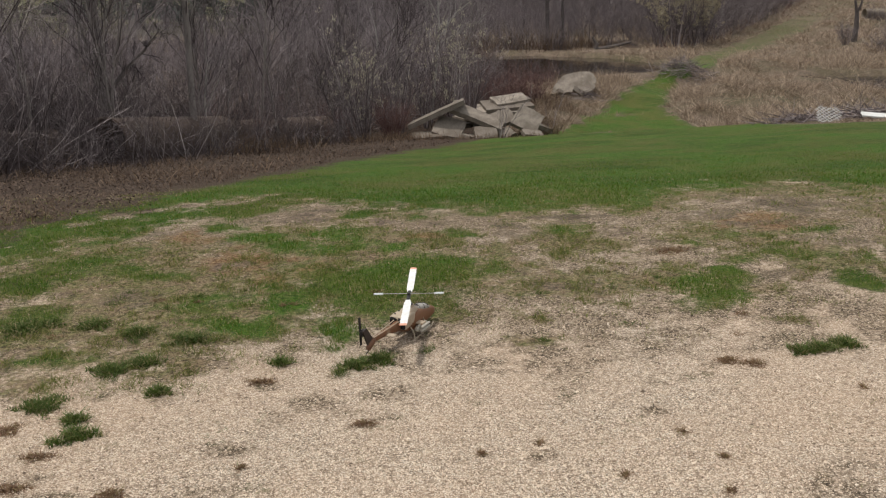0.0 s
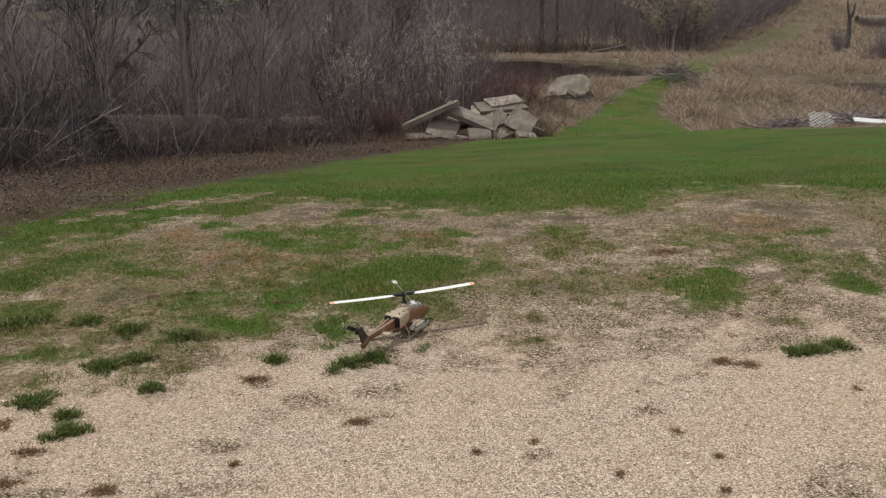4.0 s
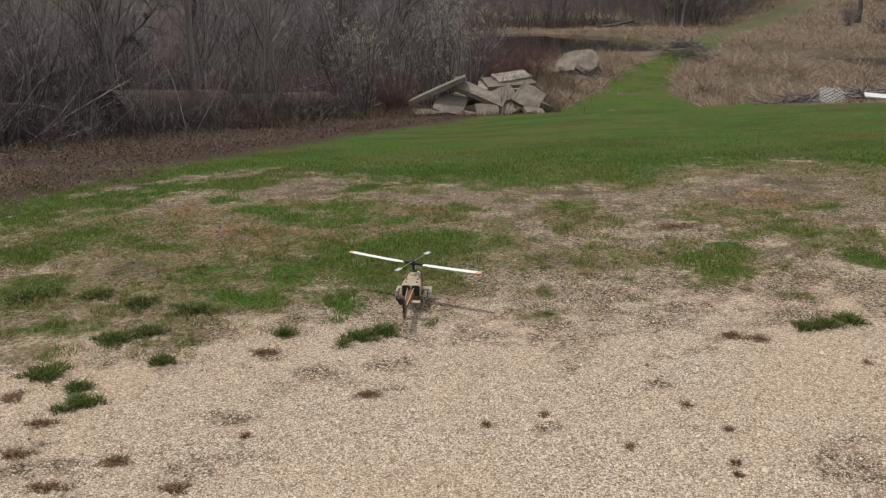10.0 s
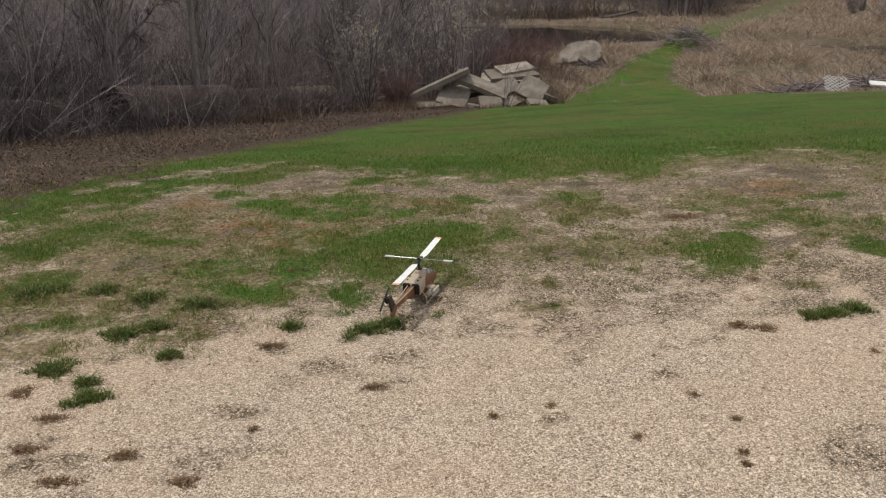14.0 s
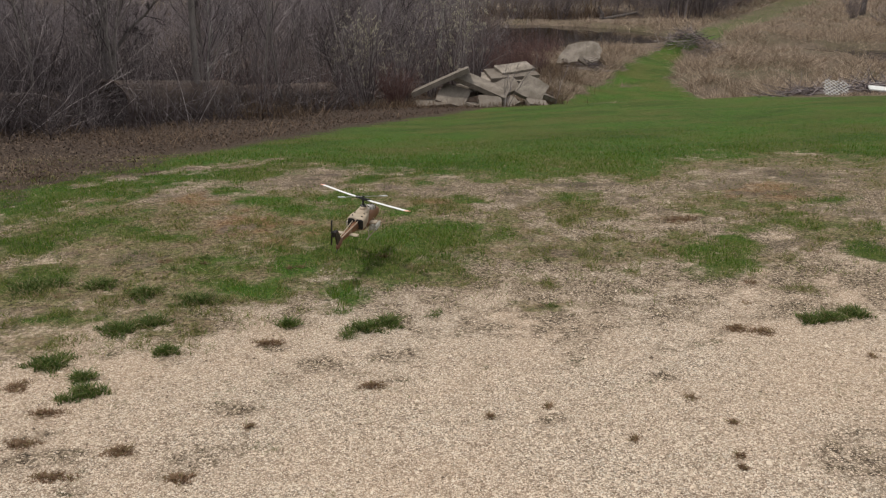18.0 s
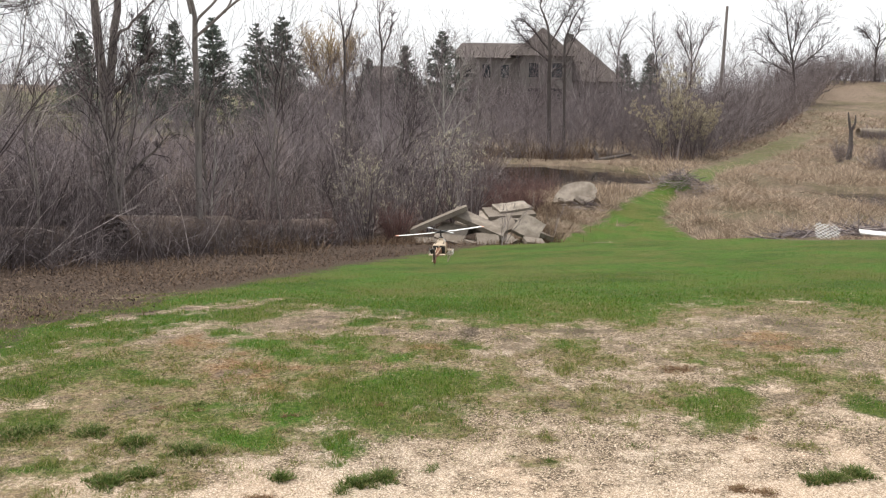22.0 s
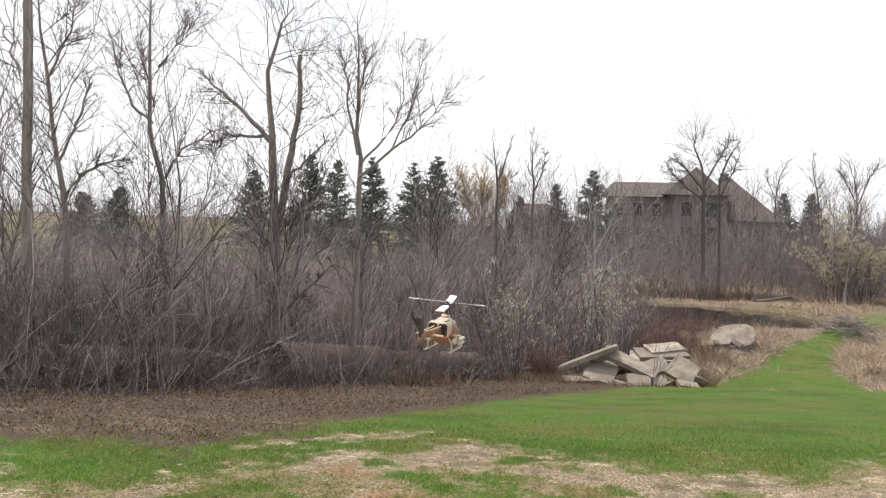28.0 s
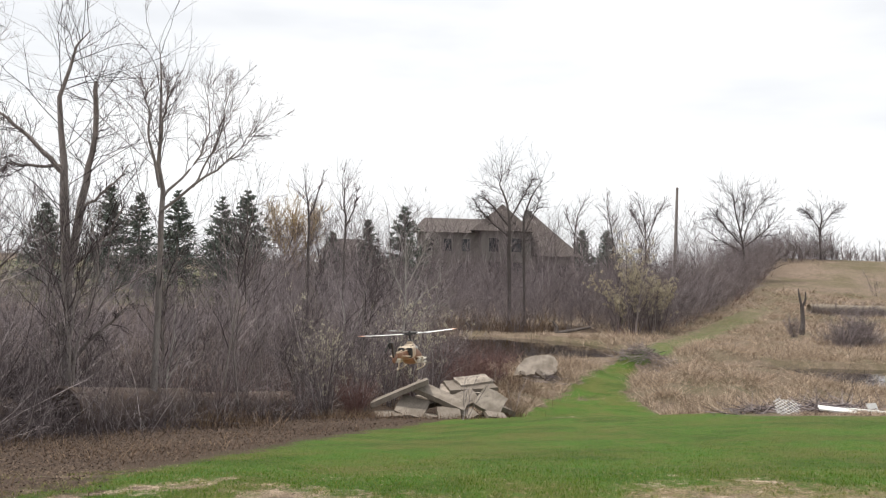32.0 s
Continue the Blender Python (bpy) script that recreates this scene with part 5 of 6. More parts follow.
    bare_tree("bare_tree", 24.3, 86.6, rooted([[(0.0, 2.6, 0.177), (-0.1, 5.4, 0.147), (-0.5, 7.6, 0.088), (-1.0, 8.7, 0.03)], [(0.0, 5.1, 0.118), (0.8, 7.6, 0.088), (1.4, 8.6, 0.03)], [(0.0, 4.8, 0.118), (-1.2, 7.0, 0.088), (-1.8, 8.2, 0.03)]]), "bushy grey bare tree beyond the brush", 119, M_FAR_BARK, M_TWIG, 26, 12, (0.25, 0.5), 0.7, 0.4, low=0.2, slim=0.5, **far)
    bare_tree("golden_willow", -10.4, 79.5, rooted([[(0.0, 0.8, 0.25), (0.0, 2.6, 0.2), (0.1, 5.0, 0.1), (0.0, 7.4, 0.03)], [(0.0, 2.0, 0.15), (-1.4, 4.4, 0.09), (-2.0, 6.8, 0.03)], [(0.0, 2.0, 0.15), (1.4, 4.4, 0.09), (2.2, 6.6, 0.03)]]), "golden-twigged leafless willow by the spruces", 120, M_GOLD_TWIG, M_GOLD_TWIG, 60, 14, (0.3, 0.65), 0.7, 0.5, low=0.2, wobble=0.3, thin=0.012)
    # a few slim stems inside the thicket
    rng = np.random.default_rng(33)
    barks = ((M_BARK, M_TWIG, "slender grey sapling in the brush"), (M_DARK_BARK, M_DARK_TWIG, "slender dark sapling in the brush"), (M_PALE_BARK, M_FAR_TWIG, "slender pale-barked sapling in the brush"))
    for k in range(38):
        y = 11.0 + 19.0 * k / 38 + rng.uniform(-0.6, 0.6)
        x = float(edge_left(np.array(y))) - rng.uniform(0.3, 3.6) - 0.12 * (k % 5)
        h, a, b = rng.uniform(2.6, 5.4), rng.normal(0, 0.4), rng.normal(0, 0.25)
        bark, twig, label = barks[(0, 1, 0, 2, 1, 0)[k % 6]]
        bare_tree("sapling", x, y, [[(0, 0, 0.034), (a * 0.3, h * 0.3, 0.03), (a * 0.6 + b, h * 0.65, 0.02), (a, h, 0.006)], [(a * 0.3, h * 0.35, 0.02), (a * 0.3 + b + 0.3, h * 0.6, 0.014), (a * 0.2 + b + 0.5, h * 0.85, 0.005)]],
                  label, 140 + k, bark, twig, 17, 10, (0.25, 0.55), 0.8, 0.25, "saplings in the brush", thin=0.0028)


build_trees()


def spruce(x, y, tall, wide, seed, label):
    """A spruce: trunk and whorls of drooping boughs set with needle sprays."""
    rng = np.random.default_rng(seed)
    tree = thing("spruce_tree", pose(x, y, float(height(x, y)) - 0.05), label, "tree", "spruces along the meadow")
    part("trunk", rod([(0, 0, 0), (0, 0, tall * 0.5), (0, 0, tall * 0.98)], [0.16, 0.1, 0.02], 8), M_DARK_BARK, tree)
    n = 230
    t = rng.uniform(0.06, 1.0, n) ** 0.85
    u = rng.uniform(0, 2 * math.pi, n)
    reach = wide * (1.03 - t) ** 0.85 * rng.uniform(0.7, 1.15, n) + 0.12
    start = np.stack([np.zeros(n), np.zeros(n), tall * t], 1)
    way = np.stack([np.cos(u), np.sin(u), -0.25 + 0.5 * t], 1)
    pts, rad = grow(rng, start, way, reach, np.full(n, 0.03), np.full(n, 0.01), 4, 0.08, 0.06)
    s, w, length, r = sprout(rng, pts, rad, n * 10, 0.05, 1.0, 1.0, (0.2, 0.45), -0.1)
    p2, q2 = grow(rng, s, w, length, np.full(len(s), 0.06), np.full(len(s), 0.015), 2, 0.15, -0.05)
    v, f = joined([tubes(pts, rad, 3), tubes(p2, q2, 3)])
    part("crown", mesh_data("crown", v, f, M_NEEDLE), None, tree)


for k, (x, y, tall, wide) in enumerate(((-13.64, 73.8, 8.8, 1.9), (-15.7, 73.4, 8.3, 1.5), (-19.1, 72.5, 8.6, 1.6), (-22.0, 71.7, 8.4, 1.5), (-24.2, 71.1, 8.9, 1.7), (-0.3, 75.0, 7.9, 1.7), (-3.4, 75.0, 6.6, 1.2),
                                        (-6.5, 74.8, 5.6, 0.9), (-30.5, 74.0, 7.2, 1.8), (-43.2, 73.2, 5.5, 1.7), (-46.0, 71.6, 5.0, 1.6), (19.5, 96.0, 6.2, 1.3), (14.8, 96.0, 5.8, 1.3), (22.8, 98.0, 6.4, 1.3))):
    spruce(x, y, tall, wide * 1.75, 200 + k, "tall dark green spruce" if tall > 7 else "small dark spruce in the distance")


def shrub(name, x, y, tall, wide, stems, seed, bark, twig, buds, bud_count, bud_size, label, group=""):
    """A many-stemmed bush with its twigs, and catkins or buds on them."""
    rng = np.random.default_rng(seed)
    bush = thing(name, pose(x, y, float(height(x, y)) - 0.03), label, "shrub", group)
    u, q = rng.uniform(0, 2 * math.pi, stems), rng.uniform(0, 0.25, stems) * wide
    start = np.stack([q * np.cos(u), q * np.sin(u), np.zeros(stems)], 1)
    way = np.stack([np.cos(u) * wide / tall * 1.1, np.sin(u) * wide / tall * 1.1, np.ones(stems)], 1) * rng.uniform(0.3, 1.5, (stems, 1)) + np.array((0, 0, 0.5))
    k = tall / 260
    pts, rad = grow(rng, start, way, tall * rng.uniform(0.55, 1.05, stems), np.full(stems, 1.6 * k), np.full(stems, 0.6 * k), 5, 0.09, 0.02)
    s, w, length, r = sprout(rng, pts, rad, stems * 16, 0.15, 1.0, 0.9, (0.15, 0.45), 0.2)
    p2, q2 = grow(rng, s, w, length, np.full(len(s), 0.5 * k), np.full(len(s), 0.25 * k), 3, 0.18, 0.02)
    t, u, length, r = sprout(rng, p2, q2, len(p2) * 2, 0.2, 0.95, 0.9, (0.3, 0.7), 0.2)
    u = u / np.linalg.norm(u, axis=1, keepdims=True)
    tagged(part("crown", mass("crown", [tubes(pts, rad, 4), tubes(p2, q2, 3)], [spikes(t, t + u * length[:, None], np.full(len(t), 0.3 * k))], twig), None, bush), kind="stuff")
    if bud_count:
        # buds sit in clusters along the upper twigs
        high = np.argsort(-p2[:, -1, 2] + rng.normal(0, 0.2 * tall, len(p2)))[: len(p2) // 2]
        seat = rng.choice(high, max(bud_count // 9, 1))
        p = p2[rng.choice(seat, bud_count), rng.integers(1, 3, bud_count)] + rng.normal(0, 0.014 * tall, (bud_count, 3))
        b = rng.normal(0, 0.35, (bud_count, 3)) + np.array((0, 0, 1.0))
        g, h = grow(rng, p, b, bud_size * rng.uniform(0.7, 1.4, bud_count), np.full(bud_count, bud_size * 0.26), np.full(bud_count, bud_size * 0.1), 2, 0.1)
        tagged(part("catkin", mesh_data("catkin", *tubes(g, h, 4), buds), None, bush, "pale catkins"), kind="stuff")


for k, (x, y, tall, wide) in enumerate(((-2.05, 23.4, 3.4, 1.1), (-1.2, 24.4, 2.7, 0.9), (0.35, 25.5, 3.0, 1.0), (0.9, 26.2, 2.5, 0.8), (-2.9, 24.8, 2.9, 0.9), (-0.4, 25.6, 2.4, 0.8))):
    shrub("pussy_willow", x, y, tall, wide, 11, 300 + k, M_TWIG, M_TWIG, M_CATKIN, 800 if k in (0, 2) else 220, 0.04, "bare pussy willow with pale catkins", "willows behind the slabs")
for k, (x, y, tall, wide) in enumerate(((15.2, 56.6, 6.0, 1.6), (16.5, 57.6, 4.6, 1.4), (14.2, 56.8, 3.8, 1.2), (17.4, 58.6, 3.6, 1.2))):
    shrub("budding_willow", x, y, tall, wide, 11, 320 + k, M_DARK_TWIG, M_TWIG, M_BUD, 1900, 0.085, "willow bush in pale straw-green bud by the creek", "budding willows")
for k, (x, y, tall, wide) in enumerate(((1.9, 27.2, 1.35, 0.9), (2.9, 28.4, 1.2, 0.8), (-1.3, 22.9, 1.1, 0.7), (2.4, 29.6, 1.2, 0.9))):
    shrub("red_osier", x, y, tall, wide, 60, 340 + k, M_RED_TWIG, M_RED_TWIG, M_BUD, 0, 0.02, "low shrub of dark red bare stems", "red stemmed shrubs")
for k, (x, y, tall, wide) in enumerate(((25.6, 49.2, 2.0, 1.3), (27.3, 50.6, 2.2, 1.3), (25.0, 54.6, 1.5, 0.8), (7.2, 56.4, 2.2, 1.7), (4.6, 56.6, 2.0, 1.6), (29.6, 55.2, 1.8, 1.4))):
    shrub("bare_bush", x, y, tall, wide, 40, 360 + k, M_DARK_TWIG, M_TWIG, M_BUD, 0, 0.02, "rounded bare grey bush by the water", "bushes by the water")
for k, (x, y, tall, wide) in enumerate(((28.4, 48.5, 2.9, 0.8), (49.0, 88.2, 3.0, 1.0))):
    shrub("bare_bush", x, y, tall, wide, 6, 370 + k, M_TWIG, M_TWIG, M_BUD, 0, 0.02, "thin upright sapling clump in the dry field", "bushes by the water")
for k, (x, y, tall, wide) in enumerate(((1.5, 21.4, 1.5, 0.35), (3.0, 23.4, 1.1, 0.4))):
    shrub("sapling", x, y, tall, wide, 4, 375 + k, M_TWIG, M_TWIG, M_BUD, 0, 0.02, "thin bare sapling before the slab pile", "saplings by the slabs")


# ---- concrete rubble ----
def slab(place, outline, thick, seed, label, name="concrete_slab"):
    """A broken slab: a ragged outline with its thickness, chipped edges."""
    rng = random.Random(seed)
    ring = []
    for (ax, ay), (bx, by) in zip(outline, outline[1:] + outline[:1]):
        for k in range(4):
            f = k / 4
            ring.append((ax + (bx - ax) * f + (rng.uniform(-0.02, 0.02) if k else 0), ay + (by - ay) * f + (rng.uniform(-0.02, 0.02) if k else 0)))
    bm = bmesh.new()
    lo = [bm.verts.new((x * 0.99, y * 0.99, -thick / 2 + rng.uniform(-0.008, 0.008))) for x, y in ring]
    hi = [bm.verts.new((x, y, thick / 2 + rng.uniform(-0.006, 0.006))) for x, y in ring]
    bm.faces.new(lo[::-1])
    bm.faces.new(hi)
    for k in range(len(ring)):
        bm.faces.new((lo[k], lo[(k + 1) % len(ring)], hi[(k + 1) % len(ring)], hi[k]))
    bmesh.ops.bevel(bm, geom=[e for e in bm.edges if len(e.link_faces) == 2 and e.calc_face_angle(0) > 0.6], offset=0.012, segments=1, affect="EDGES")
    ob = part(name, bm, M_CONCRETE)
    ob.matrix_basis = place
    return tagged(ob, label, "slab", "broken slabs in the pile")


def rect(a, b):
    return [(-a / 2, -b / 2), (a / 2, -b / 2 * 0.9), (a / 2 * 0.95, b / 2), (-a / 2, b / 2 * 0.95)]


PILE = pose(0.9, 22.85, -2.25, 0, 0, 2)
for k, (x, y, z, rx, ry, rz, a, b, t) in enumerate((
        (-0.98, 0.0, 0.6, -3, -24, -4, 1.6, 1.0, 0.12), (0.05, -0.1, 0.52, 13, 21, -16, 1.5, 0.62, 0.12), (-0.68, -0.4, 0.26, 32, 14, -16, 0.75, 0.7, 0.12), (0.25, -0.7, 0.13, 34, 6, 6, 0.6, 0.45, 0.12), (-1.2, -0.6, 0.1, 10, -3, 4, 0.85, 0.5, 0.12),
        (0.85, 0.75, 0.56, 6, 0, -4, 1.45, 1.0, 0.11), (0.95, 0.8, 0.69, 9, -3, 8, 1.35, 0.9, 0.10), (1.05, 0.95, 0.81, 13, -5, 18, 1.0, 0.6, 0.09), (0.75, 0.05, 0.44, 34, -14, 18, 0.62, 0.5, 0.12), (1.4, -0.05, 0.38, 44, 30, -14, 0.72, 0.72, 0.13),
        (0.25, 0.9, 0.26, 3, 4, 35, 1.3, 1.0, 0.13), (-0.5, 0.6, 0.2, 5, -10, 5, 0.9, 0.9, 0.13), (1.5, -0.5, 0.08, 12, 8, 10, 0.55, 0.42, 0.12), (-0.15, -0.6, 0.05, 6, 10, 40, 0.45, 0.4, 0.12), (1.75, 0.5, 0.16, 10, 20, 30, 0.7, 0.55, 0.12), (0.8, -0.4, 0.1, 24, -8, 40, 0.45, 0.36, 0.1))):
    slab(PILE @ pose(x, y, z, rx, ry, rz), rect(a, b), t, 400 + k, "weathered tan-grey broken concrete slab leaning on the pile")
half_disc = [(-0.95, -0.36), (0.7, -0.4), (0.88, -0.1), (0.84, 0.16), (0.6, 0.27), (0.1, 0.3), (-0.35, 0.22), (-0.7, -0.05)]
slab(pose(4.8, 31.7, -1.82, 44, -7, 4), [(0.95 * u, 1.25 * v) for u, v in half_disc], 0.14, 430, "round-edged concrete slab propped up on the bank")
for k, (x, y, z, ry, s) in enumerate(((4.95, 31.25, -2.1, 35, 0.4), (5.3, 31.3, -2.1, -15, 0.35), (4.3, 31.2, -2.12, 20, 0.3))):
    slab(pose(x, y, z, 50, ry, 20 * k), rect(s, s * 0.5), 0.1, 440 + k, "small broken piece of concrete on the bank")


# ---- rusty pipes ----
def culvert(ax, ay, bx, by, radius, label, mat=None):
    """A corrugated steel pipe lying on the ground, open at its ends."""
    za, zb = float(height(ax, ay)) + radius * 0.88, float(height(bx, by)) + radius * 0.88
    a, b = Vector((ax, ay, za)), Vector((bx, by, zb))
    length = (b - a).length
    q = (b - a).to_track_quat("Z", "Y").to_matrix().to_4x4()
    pipe = thing("steel_pipe", Matrix.Translation(a) @ q, label, "pipe", "pipes at the edge of the brush")
    rings, sides = int(length / 0.055), 28
    mat = mat or M_PIPE
    prof = [(radius + (0.011 if k % 2 else -0.004), k * length / rings) for k in range(rings + 1)]
    inner = [(radius - 0.03, length - 0.001), (radius - 0.03, 0.001)]
    bm = bmesh.new()
    made = [[bm.verts.new((r * math.cos(2 * math.pi * i / sides), r * math.sin(2 * math.pi * i / sides), z)) for i in range(sides)] for r, z in prof + inner]
    for r, s in zip(made, made[1:] + made[:1]):
        for i in range(sides):
            bm.faces.new((r[i], r[(i + 1) % sides], s[(i + 1) % sides], s[i]))
    part("shell", bm, mat, pipe, smooth=True)
    for z in (0.0, length):
        bm = bmesh.new()
        n = 24
        ringv = [[bm.verts.new(((radius + 0.012 + 0.018 * math.cos(v)) * math.cos(2 * math.pi * i / n), (radius + 0.012 + 0.018 * math.cos(v)) * math.sin(2 * math.pi * i / n), z + 0.018 * math.sin(v))) for v in (0, 2.1, 4.2)] for i in range(n)]
        for i in range(n):
            for j in range(3):
                bm.faces.new((ringv[i][j], ringv[(i + 1) % n][j], ringv[(i + 1) % n][(j + 1) % 3], ringv[i][(j + 1) % 3]))
        part("rim", bm, mat, pipe)
    return pipe


culvert(-5.85, 15.0, -4.95, 19.4, 0.42, "large rusty corrugated steel pipe half hidden by brush")
culvert(-4.9, 19.9, -3.0, 22.6, 0.36, "rusty steel pipe lying among dead weeds")
tank = culvert(-7.15, 10.3, -6.5, 14.3, 0.32, "rust-streaked grey steel tank section overgrown by brush")
bm = bmesh.new()
bmesh.ops.create_cone(bm, cap_ends=True, segments=28, radius1=0.355, radius2=0.33, depth=0.05)
part("end_cap", bm, M_PIPE, tank, "grey steel end cap")
culvert(34.2, 72.0, 43.5, 72.6, 0.4, "weathered tan steel culvert lying beyond the pond", M_OLD_PIPE)


def build_debris():
    rng = np.random.default_rng(44)
    # sticks heaped at pipe mouths, by the creek crossing and by the lattice
    for x, y, a, b, h, n, mat, label in ((-6.1, 14.9, 0.55, 0.5, 0.7, 260, M_DARK_TWIG, "tangle of dark sticks stuffed at a pipe mouth"), (-4.95, 19.7, 0.4, 0.4, 0.75, 180, M_DARK_TWIG, "tangle of dark sticks between two pipes"),
                                         (10.4, 37.2, 1.5, 0.9, 0.5, 420, M_TWIG, "heap of grey sticks at the creek crossing"), (9.4, 18.6, 1.3, 0.6, 0.22, 320, M_TWIG, "heap of cut branches beside the lattice"), (8.0, 19.2, 0.8, 0.4, 0.15, 140, M_TWIG, "low heap of dead branches"),
                                         (18.0, 34.0, 2.6, 0.6, 0.4, 400, M_DARK_TWIG, "dark mat of dead reeds at the pond's edge"), (5.1, 31.0, 0.8, 0.4, 0.2, 70, M_TWIG, "grey sticks lying below the propped slab")):
        px, py = x + rng.normal(0, a * 0.45, n), y + rng.normal(0, b * 0.45, n)
        lift = h * np.exp(-(((px - x) / a) ** 2 + ((py - y) / b) ** 2)) * rng.uniform(0, 1, n)
        start = np.stack([px, py, height(px, py) + lift], 1)
        way = np.stack([rng.normal(0, 1, n), rng.normal(0, 1, n), rng.normal(0.15, 0.35, n)], 1)
        pts, rad = grow(rng, start, way, rng.uniform(0.25, 0.7, n), rng.uniform(0.006, 0.014, n), np.full(n, 0.003), 5, 0.12)
        tagged(new("brush_pile", mesh_data("brush_pile", *tubes(pts, rad, 4), mat)), label, "brush pile", kind="stuff")


build_debris()


def build_lattice(x, y):
    """A square of garden lattice: crossed strips in two layers."""
    sheet = thing("garden_lattice", pose(x, y, float(height(x, y)) + 0.13, 34, 8, -10), "white plastic garden lattice propped on branches", "lattice")
    for k in range(-4, 5):
        half = 0.29 - abs(k) * 0.05
        for a, z in ((45, 0.0), (-45, 0.008)):
            bm = box(0, k * 0.07, z, 2 * half + 0.04, 0.014, 0.008)
            part("strip", bm, M_LATTICE, sheet, m=pose(0, 0, 0, 0, 0, a))
    return sheet


build_lattice(8.25, 18.3)


def board(x, y, a, b, rz, label, mat, tilt=4):
    ob = part("board", box(0, 0, 0, a, b, 0.03, 0.004), mat)
    ob.matrix_basis = pose(x, y, float(height(x, y)) + 0.09, tilt, 3, rz)
    tagged(ob, label, "board", "boards on the rubbish heap")


M_GREEN_BOARD = grained("pale_green_board", (0.42, 0.5, 0.42), (0.58, 0.64, 0.55), 3.0, 0.7)
board(9.15, 17.9, 0.75, 0.4, -18, "white painted board lying flat on the grass edge", M_WHITE)
board(9.55, 17.3, 0.85, 0.4, -8, "white painted board beside branches", M_WHITE, -5)
board(10.6, 17.6, 0.9, 0.45, 10, "pale green board on the rubbish heap", M_GREEN_BOARD, 6)
board(10.2, 18.4, 0.5, 0.3, 40, "weathered pale board standing on edge", M_WHITE, 65)


# ---- stump, pole, house ----
def build_stump():
    st = thing("tree_stump", pose(26.3, 56.3, -2.15), "dead forked tree stump by the pond", "stump")
    part("trunk", rod([(0, 0, 0), (0.05, 0, 1.0), (0.0, 0.05, 1.9)], [0.2, 0.15, 0.12], 10), M_FAR_BARK, st)
    part("prong", rod([(0, 0.05, 1.8), (-0.2, 0, 2.5), (-0.3, 0.05, 3.1)], [0.1, 0.075, 0.03], 8), M_FAR_BARK, st)
    part("prong", rod([(0, 0.05, 1.8), (0.2, 0, 2.4), (0.18, 0, 2.9)], [0.09, 0.07, 0.03], 8), M_FAR_BARK, st)
    log = part("fallen_log", rod([(-1.6, 0, 0.1), (-0.5, 0.1, 0.3), (0.6, 0.0, 0.55)], [0.13, 0.11, 0.06], 9), M_FAR_BARK)
    log.matrix_basis = pose(11.4, 55.6, -2.5)
    tagged(log, "dark fallen log on the far creek bank", "log")
    snag = part("driftwood", rod([(0, 0, 0), (0.1, 0, 0.5), (-0.15, 0.1, 0.9), (0.1, 0.1, 1.2)], [0.16, 0.12, 0.08, 0.03], 8), M_FAR_BARK)
    snag.matrix_basis = pose(9.7, 55.4, -2.55)
    tagged(snag, "dark upright snag on the creek bank", "stump")


build_stump()
pole = thing("utility_pole", pose(26.35, 84.0, -0.4), "plain grey wooden utility pole", "pole")
part("shaft", rod([(0, 0, 0), (0.02, 0, 5.0), (0.06, 0, 10.5)], [0.17, 0.15, 0.12], 10), M_BARK, pole)
part("cap", rod([(0.06, 0, 10.45), (0.06, 0, 10.6)], [0.14, 0.1], 10), M_DARK_BARK, pole)

M_WALL = grained("tan_stucco", (0.17, 0.155, 0.145), (0.24, 0.22, 0.205), 1.0, 0.9)
M_ROOF = grained("brown_shingles", (0.07, 0.058, 0.054), (0.13, 0.11, 0.103), 1.5, 0.95, fine=9.0)
M_PANE = plain("dark_window_glass", (0.02, 0.024, 0.03), 0.08)
M_TRIM = plain("cream_trim", (0.22, 0.2, 0.18), 0.6)


def gable(x, y, z, wide, deep, tall, over=0.4, hip=0.0):
    """A roof over a block: ridge along x, ends pulled in by hip."""
    bm = bmesh.new()
    a, b = wide / 2 + over, deep / 2 + over
    lo = [bm.verts.new((x + sx * a, y + sy * b, z)) for sx, sy in ((-1, -1), (1, -1), (1, 1), (-1, 1))]
    r = [bm.verts.new((x - a + hip, y, z + tall)), bm.verts.new((x + a - hip, y, z + tall))]
    bm.faces.new(lo[::-1])
    bm.faces.new((lo[0], lo[1], r[1], r[0]))
    bm.faces.new((lo[2], lo[3], r[0], r[1]))
    bm.faces.new((lo[1], lo[2], r[1]))
    bm.faces.new((lo[3], lo[0], r[0]))
    return bm


